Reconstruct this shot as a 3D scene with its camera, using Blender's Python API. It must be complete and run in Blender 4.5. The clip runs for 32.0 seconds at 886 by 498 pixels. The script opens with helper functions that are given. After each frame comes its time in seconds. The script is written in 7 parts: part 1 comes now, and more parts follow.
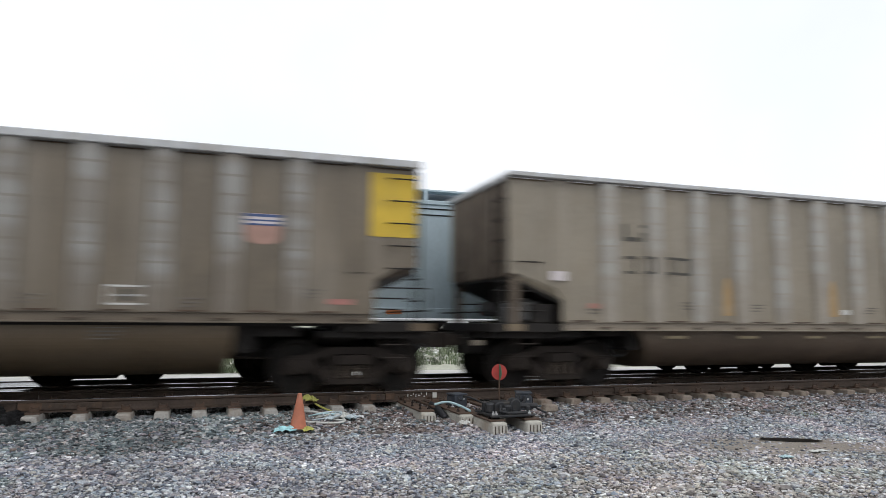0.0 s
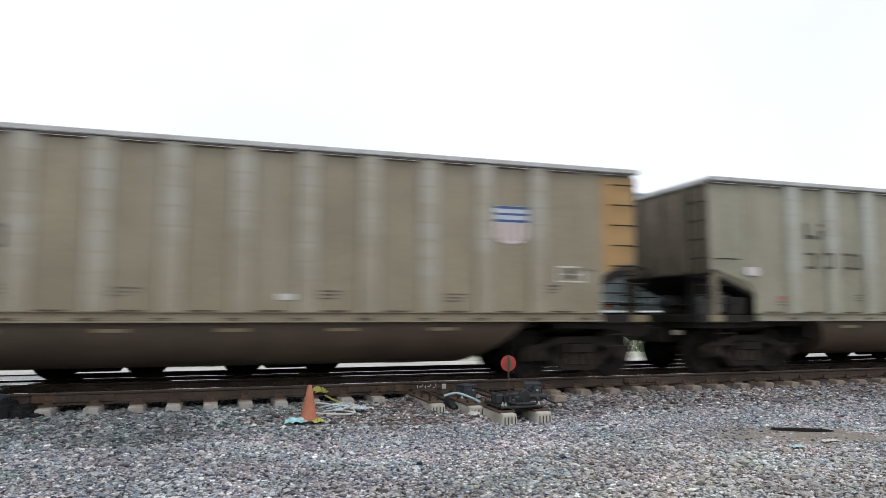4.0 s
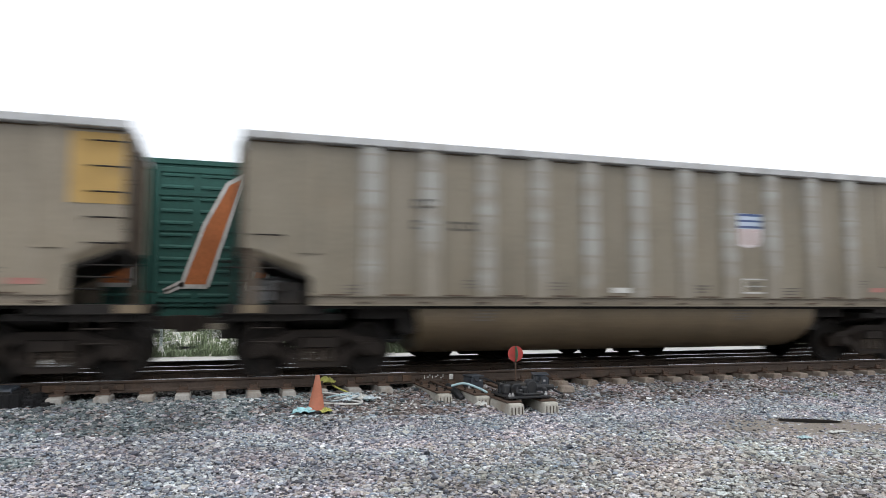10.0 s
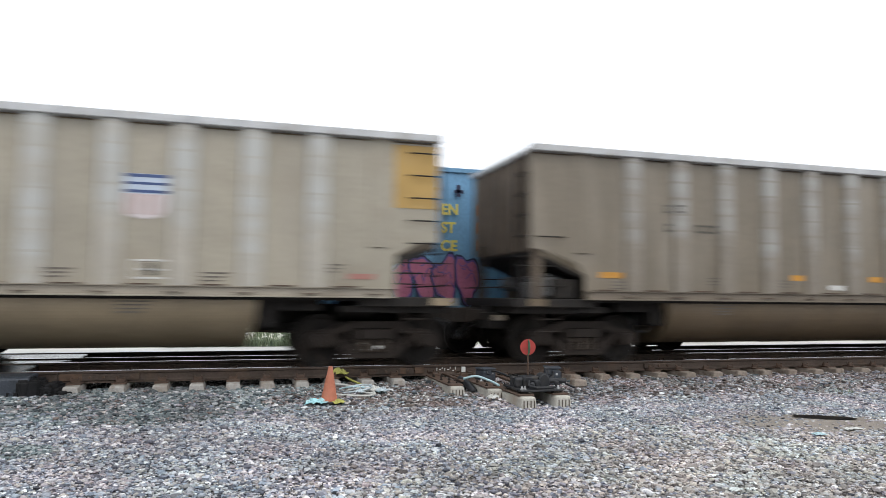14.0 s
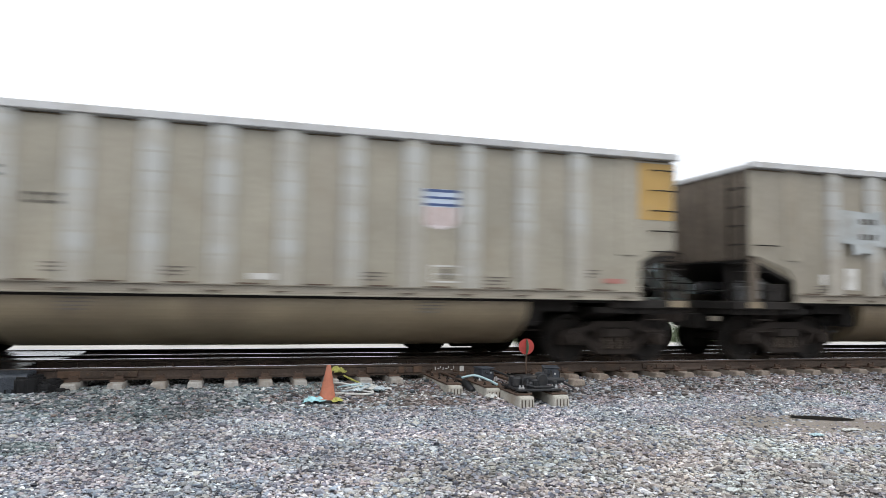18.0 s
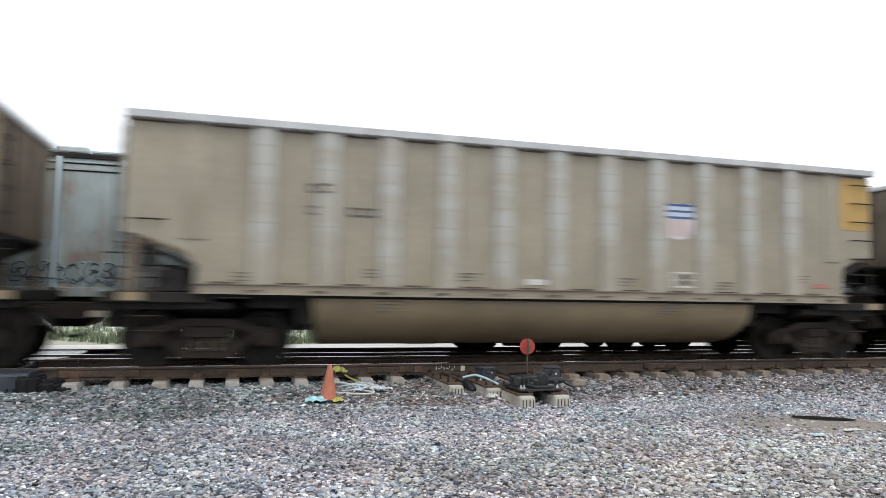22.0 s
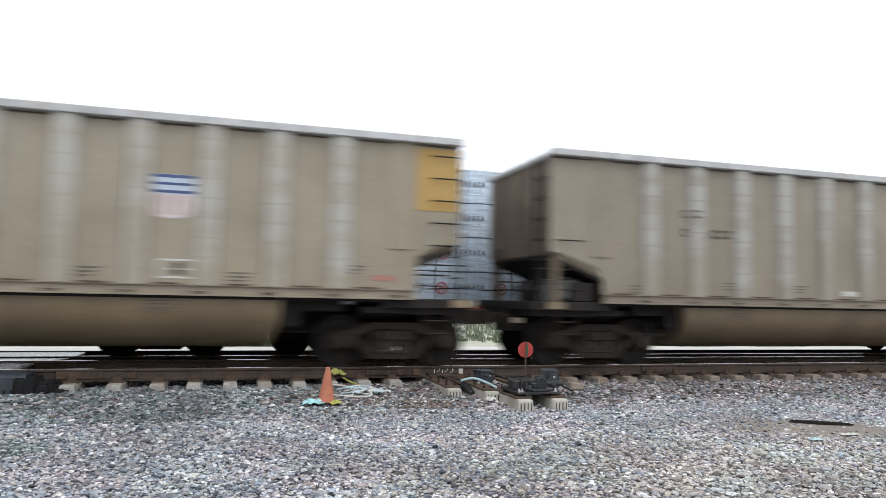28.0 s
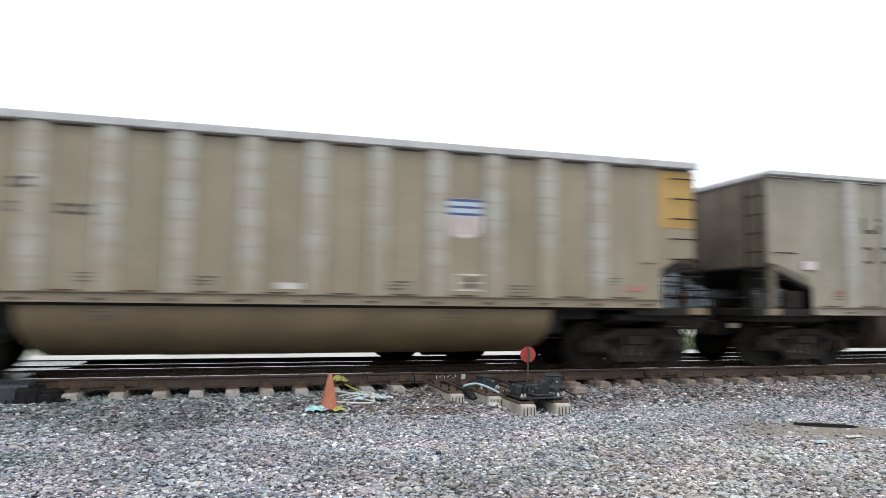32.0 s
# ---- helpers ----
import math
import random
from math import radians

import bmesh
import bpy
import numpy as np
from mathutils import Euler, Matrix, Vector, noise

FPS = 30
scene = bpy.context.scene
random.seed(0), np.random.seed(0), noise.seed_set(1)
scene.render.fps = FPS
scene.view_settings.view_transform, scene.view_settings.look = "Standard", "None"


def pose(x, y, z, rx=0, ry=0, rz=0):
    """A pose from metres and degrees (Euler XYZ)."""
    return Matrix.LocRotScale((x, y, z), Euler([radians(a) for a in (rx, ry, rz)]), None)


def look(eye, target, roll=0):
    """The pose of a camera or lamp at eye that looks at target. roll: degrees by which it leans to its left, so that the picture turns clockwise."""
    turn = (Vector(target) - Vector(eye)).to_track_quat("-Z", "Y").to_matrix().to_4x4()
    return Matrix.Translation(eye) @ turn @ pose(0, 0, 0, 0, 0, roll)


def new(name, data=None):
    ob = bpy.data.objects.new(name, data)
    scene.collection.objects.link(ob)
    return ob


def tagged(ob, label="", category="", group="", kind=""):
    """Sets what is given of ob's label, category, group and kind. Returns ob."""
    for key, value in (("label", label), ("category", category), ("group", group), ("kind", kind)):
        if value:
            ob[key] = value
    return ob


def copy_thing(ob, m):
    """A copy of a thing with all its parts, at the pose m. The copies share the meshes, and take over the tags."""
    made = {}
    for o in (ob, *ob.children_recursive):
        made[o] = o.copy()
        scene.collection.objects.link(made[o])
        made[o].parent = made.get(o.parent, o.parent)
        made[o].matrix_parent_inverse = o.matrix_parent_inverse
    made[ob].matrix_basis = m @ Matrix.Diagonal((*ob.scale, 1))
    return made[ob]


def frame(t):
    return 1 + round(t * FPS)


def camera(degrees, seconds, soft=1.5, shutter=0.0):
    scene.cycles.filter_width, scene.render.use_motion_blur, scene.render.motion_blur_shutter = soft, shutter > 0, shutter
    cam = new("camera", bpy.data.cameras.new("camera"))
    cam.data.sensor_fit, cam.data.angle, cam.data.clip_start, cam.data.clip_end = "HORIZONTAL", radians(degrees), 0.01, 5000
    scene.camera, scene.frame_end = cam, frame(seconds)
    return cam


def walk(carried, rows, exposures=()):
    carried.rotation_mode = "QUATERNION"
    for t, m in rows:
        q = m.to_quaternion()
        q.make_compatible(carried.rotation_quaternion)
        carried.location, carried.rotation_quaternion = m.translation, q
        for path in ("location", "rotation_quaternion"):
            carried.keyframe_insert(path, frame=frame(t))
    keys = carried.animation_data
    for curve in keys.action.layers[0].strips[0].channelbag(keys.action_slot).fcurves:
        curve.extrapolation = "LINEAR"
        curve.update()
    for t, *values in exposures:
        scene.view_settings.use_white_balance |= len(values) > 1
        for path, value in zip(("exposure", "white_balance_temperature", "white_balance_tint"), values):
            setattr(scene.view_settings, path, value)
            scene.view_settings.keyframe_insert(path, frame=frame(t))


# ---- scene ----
# World: x along the tracks, y away from the camera, z up. Ground in front of the track is z = 0.
RAIL = 0.40            # top of the rails
EYE = (0.0, -12.19, RAIL + 1.225)
NEAR_SPEED, CAR_PITCH, NEAR_START = 17.365, 16.18, 2.86 - 7.23   # the coal train, to the right
FAR_SPEED = -4.096     # the mixed train on the second track, to the left
NEAR_Y, FAR_Y = 0.7525, 4.9525   # centre lines of the two tracks

cam = camera(65.24, 32.0, soft=0.55, shutter=0.45)
def aimed(turn, tilt, lean):
    a, b = radians(turn), radians(tilt)
    way = Vector((math.sin(a) * math.cos(b), math.cos(a) * math.cos(b), math.sin(b)))
    return look(EYE, Vector(EYE) + way, -lean)


# seconds, turn to the right, tilt up, lean to the right (degrees)
walk(cam, [(t, aimed(a, b, c)) for t, a, b, c in (
    (0, 18.846, 6.026, -0.394), (0.5, 18.794, 6.017, -0.023), (1, 18.653, 5.976, 0.005), (1.5, 18.544, 5.910, 0.165),
    (2, 18.513, 5.919, -0.359), (2.5, 18.348, 5.157, -0.012), (3, 18.273, 5.614, -1.043), (3.5, 18.183, 5.318, -0.229),
    (5.5, 18.124, 5.503, 0.057), (6, 18.117, 5.519, -0.144), (6.5, 18.122, 5.482, -0.191), (7, 18.174, 5.430, -0.173),
    (7.5, 18.223, 5.334, -0.287), (8, 18.291, 5.223, -0.349), (8.5, 18.326, 5.086, -0.464), (9, 18.111, 4.931, -0.192),
    (9.5, 17.779, 4.736, -0.136), (10, 17.551, 4.551, -0.148), (10.5, 17.331, 4.371, -0.143), (11, 17.128, 4.208, -0.241),
    (11.5, 16.926, 4.143, -0.345), (12, 16.752, 4.091, -0.423), (12.5, 16.608, 4.030, -0.431), (13, 16.473, 3.992, -0.420),
    (13.5, 16.431, 3.980, -0.516), (14, 16.471, 3.950, -0.599), (14.5, 16.496, 3.942, -0.683), (16.5, 16.524, 3.850, -0.953),
    (17, 16.542, 3.851, -0.957), (17.5, 16.557, 3.869, -0.895), (18, 16.557, 3.869, -0.895), (18.5, 16.539, 3.863, -0.900),
    (19, 16.523, 3.842, -0.914), (19.5, 16.530, 3.850, -0.951), (20, 16.530, 3.850, -0.951), (20.5, 16.504, 3.857, -0.924),
    (21, 16.490, 3.862, -0.896), (21.5, 16.482, 3.849, -0.947), (22, 16.468, 3.850, -0.944), (22.5, 16.466, 3.882, -1.032),
    (23, 16.485, 3.900, -1.096), (23.5, 16.474, 3.901, -1.095), (24, 16.467, 3.911, -1.079), (24.5, 16.467, 3.911, -1.079),
    (25, 16.469, 3.917, -1.068), (25.5, 16.451, 3.935, -1.135), (27.5, 16.504, 4.031, -1.031), (28, 16.574, 4.090, -1.173),
    (28.5, 16.562, 4.140, -1.002), (29, 16.560, 4.195, -0.957), (29.5, 16.540, 4.225, -0.747), (30, 16.531, 4.254, -0.794),
    (30.5, 16.539, 4.304, -0.690), (31, 16.539, 4.366, -0.716), (31.5, 16.486, 4.464, -0.608), (32, 16.470, 4.542, -0.634),
)], exposures=((0, -0.22), (8.5, -0.2), (10.5, 0.0), (12.5, 0.12), (32, 0.12)))

# ---- light: a bright overcast sky ----
world = bpy.data.worlds.new("sky")
scene.world = world
world.use_nodes = True
wn, wl = world.node_tree.nodes, world.node_tree.links
sky = wn.new("ShaderNodeTexSky")
sky.sky_type, sky.sun_disc = "NISHITA", False
sky.sun_elevation, sky.sun_rotation = radians(55), radians(150)
coord = wn.new("ShaderNodeTexCoord")
cloud = wn.new("ShaderNodeTexNoise")
cloud.inputs["Scale"].default_value, cloud.inputs["Detail"].default_value = 2.2, 6
wl.new(coord.outputs["Generated"], cloud.inputs["Vector"])
ramp = wn.new("ShaderNodeValToRGB")
ramp.color_ramp.elements[0].position, ramp.color_ramp.elements[0].color = 0.30, (10.0, 10.5, 11.0, 1)
ramp.color_ramp.elements[1].position, ramp.color_ramp.elements[1].color = 0.52, (10.9, 11.3, 11.9, 1)
wl.new(cloud.outputs["Fac"], ramp.inputs["Fac"])
mix = wn.new("ShaderNodeMix")
mix.data_type = "RGBA"
mix.inputs["Factor"].default_value = 0.93
wl.new(sky.outputs["Color"], mix.inputs["A"])
wl.new(ramp.outputs["Color"], mix.inputs["B"])
wl.new(mix.outputs["Result"], wn["Background"].inputs["Color"])
wn["Background"].inputs["Strength"].default_value = 0.115
sun_data = bpy.data.lights.new("sun", "SUN")
sun_data.energy, sun_data.angle, sun_data.color = 0.7, radians(25), (1.0, 0.97, 0.92)
new("sun", sun_data).matrix_world = look((10, -40, 60), (0, 0, 0))


# ---- materials ----
def material(name, color, rough=0.7, metal=0.0, grain=(), stains=(), bump=0.0, bump_scale=60, tint=False, island=0.0, streak=None, spec=0.5):
    """Procedural paint, rust, stone: a base colour, grain (scale, amount), stains (scale, colour, amount), relief."""
    m = bpy.data.materials.new(name)
    m.use_nodes = True
    n, l = m.node_tree.nodes, m.node_tree.links
    b = n["Principled BSDF"]
    b.inputs["Roughness"].default_value, b.inputs["Metallic"].default_value = rough, metal
    b.inputs["Specular IOR Level"].default_value = spec
    tc = n.new("ShaderNodeTexCoord")
    vec = tc.outputs["Object"]
    info = n.new("ShaderNodeObjectInfo")

    def mixed(kind, fac, a, c):
        k = n.new("ShaderNodeMix")
        k.data_type, k.blend_type = "RGBA", kind
        for socket, v in (("Factor", fac), ("A", a), ("B", c)):
            if isinstance(v, bpy.types.NodeSocket):
                l.new(v, k.inputs[socket])
            else:
                k.inputs[socket].default_value = v
        return k.outputs["Result"]

    def noise_of(scale, low, high, detail=6, stretch=(1, 1, 1)):
        mp = n.new("ShaderNodeMapping")
        mp.inputs["Scale"].default_value = stretch
        add = n.new("ShaderNodeVectorMath")
        add.operation = "MULTIPLY_ADD"
        add.inputs[1].default_value = (37, 11, 5)
        l.new(info.outputs["Random"], add.inputs[0])
        l.new(vec, add.inputs[2])
        l.new(add.outputs[0], mp.inputs["Vector"])
        t = n.new("ShaderNodeTexNoise")
        t.inputs["Scale"].default_value, t.inputs["Detail"].default_value = scale, detail
        l.new(mp.outputs[0], t.inputs["Vector"])
        r = n.new("ShaderNodeMapRange")
        r.inputs["From Min"].default_value, r.inputs["From Max"].default_value = low, high
        l.new(t.outputs["Fac"], r.inputs["Value"])
        return r.outputs[0]

    col = (*color, 1)
    if tint:
        col = mixed("MULTIPLY", 1.0, col, info.outputs["Color"])
    if island:
        geo = n.new("ShaderNodeNewGeometry")
        hsv = n.new("ShaderNodeHueSaturation")
        r = n.new("ShaderNodeMapRange")
        r.inputs["To Min"].default_value, r.inputs["To Max"].default_value = 1 - island, 1 + island
        l.new(geo.outputs["Random Per Island"], r.inputs["Value"])
        l.new(r.outputs[0], hsv.inputs["Value"])
        if isinstance(col, bpy.types.NodeSocket):
            l.new(col, hsv.inputs["Color"])
        else:
            hsv.inputs["Color"].default_value = col
        col = hsv.outputs[0]
    for scale, amount in grain:
        g = noise_of(scale, 0.3, 0.7)
        dark = mixed("MIX", g, (1 - amount,) * 3 + (1,), (1 + amount * 0.6,) * 3 + (1,))
        col = mixed("MULTIPLY", 1.0, col, dark)
    for scale, c, amount in stains:
        g = noise_of(scale, 0.52, 0.72)
        mul = n.new("ShaderNodeMath")
        mul.operation = "MULTIPLY"
        mul.inputs[1].default_value = amount
        l.new(g, mul.inputs[0])
        col = mixed("MIX", mul.outputs[0], col, (*c, 1))
    if streak:
        c, amount = streak
        g = noise_of(2.2, 0.5, 0.75, 4, (1, 1, 0.12))
        mul = n.new("ShaderNodeMath")
        mul.operation = "MULTIPLY"
        mul.inputs[1].default_value = amount
        l.new(g, mul.inputs[0])
        col = mixed("MIX", mul.outputs[0], col, (*c, 1))
    if isinstance(col, bpy.types.NodeSocket):
        l.new(col, b.inputs["Base Color"])
    else:
        b.inputs["Base Color"].default_value = col
    if bump:
        t = n.new("ShaderNodeTexNoise")
        t.inputs["Scale"].default_value, t.inputs["Detail"].default_value = bump_scale, 5
        l.new(vec, t.inputs["Vector"])
        k = n.new("ShaderNodeBump")
        k.inputs["Strength"].default_value, k.inputs["Distance"].default_value = bump, 0.02
        l.new(t.outputs["Fac"], k.inputs["Height"])
        l.new(k.outputs[0], b.inputs["Normal"])
    return m


DUST = (0.30, 0.24, 0.16)
PAINT = material("coal_car_paint", (0.323, 0.288, 0.234), 0.36, 0.0, [(0.7, 0.18), (14, 0.10)], [(1.3, (0.24, 0.19, 0.13), 0.35)], 0.12, 40, tint=True, streak=((0.36, 0.318, 0.262), 0.5))
STAKE = material("stake_paint", (0.365, 0.33, 0.285), 0.4, 0.0, [(1.2, 0.12), (18, 0.10)], [(1.6, (0.27, 0.235, 0.19), 0.3)], 0.12, 40, tint=True)
CHORD = material("chord_metal", (0.53, 0.535, 0.54), 0.5, 0.1, [(3, 0.2)], [(4, DUST, 0.35)], 0.1, 50)
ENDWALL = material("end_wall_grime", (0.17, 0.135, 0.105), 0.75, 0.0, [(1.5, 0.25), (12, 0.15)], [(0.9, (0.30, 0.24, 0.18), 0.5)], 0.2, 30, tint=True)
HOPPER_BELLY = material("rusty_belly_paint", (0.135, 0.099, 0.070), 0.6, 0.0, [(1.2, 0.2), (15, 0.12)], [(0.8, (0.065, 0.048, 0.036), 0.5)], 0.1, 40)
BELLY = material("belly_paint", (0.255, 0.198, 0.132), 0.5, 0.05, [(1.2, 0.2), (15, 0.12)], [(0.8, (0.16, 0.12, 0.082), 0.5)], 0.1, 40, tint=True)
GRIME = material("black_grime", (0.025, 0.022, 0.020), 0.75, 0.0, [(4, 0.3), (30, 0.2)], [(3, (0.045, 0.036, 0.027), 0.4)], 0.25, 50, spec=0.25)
IRON = material("truck_iron", (0.029, 0.022, 0.018), 0.7, 0.0, [(5, 0.3)], [(3, (0.042, 0.030, 0.022), 0.6)], 0.25, 50, spec=0.25)
FRAME_IRON = material("truck_frame_iron", (0.029, 0.022, 0.018), 0.7, 0.0, [(5, 0.3)], [(3, (0.05, 0.036, 0.027), 0.6)], 0.25, 50, spec=0.22)
SPRING_IRON = material("spring_iron", (0.085, 0.066, 0.052), 0.6, 0.0, [(6, 0.3)], [(4, (0.05, 0.036, 0.027), 0.5)], 0.2, 50, spec=0.25)
TREAD = material("wheel_steel", (0.018, 0.015, 0.013), 0.7, 0.0, [(6, 0.3)], [(4, (0.045, 0.032, 0.024), 0.5)], 0.1, 40, spec=0.25)
BRIGHT_YELLOW = material("bright_yellow_paint", (0.66, 0.45, 0.045), 0.55, 0, [(2, 0.12)], [(3, (0.4, 0.28, 0.08), 0.35)], 0.08)
DULL_YELLOW = material("dull_yellow_paint", (0.50, 0.318, 0.10), 0.6, 0, [(2, 0.15)], [(2, (0.34, 0.25, 0.13), 0.5)], 0.08)
ORANGE_TAN = material("orange_tan_paint", (0.44, 0.27, 0.11), 0.6, 0, [(2, 0.15)], [(1.5, (0.34, 0.25, 0.15), 0.5)], 0.08)
PALE_BLUE = material("emblem_pale_blue", (0.52, 0.60, 0.70), 0.6, 0, [(5, 0.12)])
BLUE = material("emblem_blue", (0.06, 0.10, 0.24), 0.6, 0, [(5, 0.15)], [(4, DUST, 0.3)])
PALE = material("emblem_pale", (0.66, 0.60, 0.60), 0.6, 0, [(5, 0.12)], [(4, DUST, 0.2)])
PINK = material("faded_red_stripe", (0.45, 0.30, 0.27), 0.6, 0, [(5, 0.12)])
LETTER = material("faded_black_lettering", (0.075, 0.07, 0.06), 0.7, 0, [(6, 0.3)], [(5, (0.3, 0.26, 0.2), 0.4)])
FAINT = material("worn_stencil", (0.15, 0.13, 0.11), 0.7, 0, [(6, 0.3)], [(5, (0.3, 0.26, 0.2), 0.6)])
WHITE = material("white_marking", (0.62, 0.61, 0.58), 0.6, 0, [(6, 0.15)], [(4, DUST, 0.3)])
RED_MARK = material("red_marking", (0.42, 0.19, 0.16), 0.6, 0, [(5, 0.2)], [(4, DUST, 0.35)])
RUST = material("rust", (0.095, 0.06, 0.042), 0.85, 0, [(4, 0.3), (25, 0.2)], [(3, (0.14, 0.08, 0.045), 0.5)], 0.3, 60)
RAIL_SIDE = material("rail_rust", (0.085, 0.06, 0.046), 0.75, 0.2, [(3, 0.25), (25, 0.2)], [(2, (0.14, 0.085, 0.05), 0.5)], 0.2, 60)
RAIL_TOP = material("polished_rail", (0.62, 0.62, 0.63), 0.14, 1.0, [(3, 0.1)])
CONCRETE = material("tie_concrete", (0.42, 0.40, 0.37), 0.85, 0, [(5, 0.15), (40, 0.15)], [(3, (0.25, 0.19, 0.13), 0.6), (9, (0.16, 0.10, 0.06), 0.5)], 0.25, 70)
PALE_CONCRETE = material("pale_tie_concrete", (0.50, 0.475, 0.42), 0.85, 0, [(5, 0.15), (40, 0.15)], [(2.5, (0.22, 0.14, 0.07), 0.6)], 0.25, 70)
RUSTY_CONCRETE = material("rusty_tie_concrete", (0.30, 0.25, 0.205), 0.85, 0, [(5, 0.2), (40, 0.15)], [(4, (0.16, 0.10, 0.065), 0.7), (11, (0.10, 0.06, 0.04), 0.6)], 0.25, 70)
TIMBER = material("old_tie_timber", (0.09, 0.07, 0.055), 0.9, 0, [(4, 0.3)], (), 0.4, 40)


def stone_material(name, shades):
    """Crushed stone: each piece takes its own shade."""
    m = material(name, (0.3, 0.3, 0.3), 0.9, 0, (), (), 0.25, 90)
    n, l = m.node_tree.nodes, m.node_tree.links
    geo = n.new("ShaderNodeNewGeometry")
    ramp = n.new("ShaderNodeValToRGB")
    ramp.color_ramp.interpolation = "LINEAR"
    while len(ramp.color_ramp.elements) < len(shades):
        ramp.color_ramp.elements.new(0.5)
    for e, (at, c) in zip(ramp.color_ramp.elements, shades):
        e.position, e.color = at, (*c, 1)
    l.new(geo.outputs["Random Per Island"], ramp.inputs["Fac"])
    tc = n.new("ShaderNodeTexCoord")
    t = n.new("ShaderNodeTexNoise")
    t.inputs["Scale"].default_value = 55
    l.new(tc.outputs["Object"], t.inputs["Vector"])
    big = n.new("ShaderNodeTexNoise")
    big.inputs["Scale"].default_value = 0.6
    l.new(tc.outputs["Object"], big.inputs["Vector"])
    col = ramp.outputs["Color"]
    for tex, low, high in ((t, 0.75, 1.25), (big, 0.72, 1.28)):
        r = n.new("ShaderNodeMapRange")
        r.inputs["From Min"].default_value, r.inputs["From Max"].default_value = 0.3, 0.7
        r.inputs["To Min"].default_value, r.inputs["To Max"].default_value = low, high
        l.new(tex.outputs["Fac"], r.inputs["Value"])
        k = n.new("ShaderNodeMix")
        k.data_type, k.blend_type = "RGBA", "MULTIPLY"
        k.inputs["Factor"].default_value = 1
        l.new(col, k.inputs["A"])
        l.new(r.outputs[0], k.inputs["B"])
        col = k.outputs["Result"]
    drift = n.new("ShaderNodeTexNoise")
    drift.inputs["Scale"].default_value = 1.1
    l.new(tc.outputs["Object"], drift.inputs["Vector"])
    hue = n.new("ShaderNodeValToRGB")
    hue.color_ramp.elements[0].position, hue.color_ramp.elements[0].color = 0.35, (1.025, 0.98, 1.0, 1)
    hue.color_ramp.elements[1].position, hue.color_ramp.elements[1].color = 0.65, (0.93, 1.02, 1.03, 1)
    l.new(drift.outputs["Fac"], hue.inputs["Fac"])
    k = n.new("ShaderNodeMix")
    k.data_type, k.blend_type = "RGBA", "MULTIPLY"
    k.inputs["Factor"].default_value = 1
    l.new(col, k.inputs["A"])
    l.new(hue.outputs["Color"], k.inputs["B"])
    l.new(k.outputs["Result"], n["Principled BSDF"].inputs["Base Color"])
    return m


def wrinkled(m, scale=3.2, strength=0.6):
    """Slanting folds, as in stretched plastic film."""
    n, l = m.node_tree.nodes, m.node_tree.links
    tc = n.new("ShaderNodeTexCoord")
    mp = n.new("ShaderNodeMapping")
    mp.inputs["Rotation"].default_value, mp.inputs["Scale"].default_value = (0, radians(16), 0), (0.25, 1, 2.6)
    t = n.new("ShaderNodeTexNoise")
    t.inputs["Scale"].default_value, t.inputs["Detail"].default_value = scale, 4
    k = n.new("ShaderNodeBump")
    k.inputs["Strength"].default_value, k.inputs["Distance"].default_value = strength, 0.06
    l.new(tc.outputs["Object"], mp.inputs["Vector"])
    l.new(mp.outputs[0], t.inputs["Vector"])
    l.new(t.outputs["Fac"], k.inputs["Height"])
    l.new(k.outputs[0], n["Principled BSDF"].inputs["Normal"])
    return m


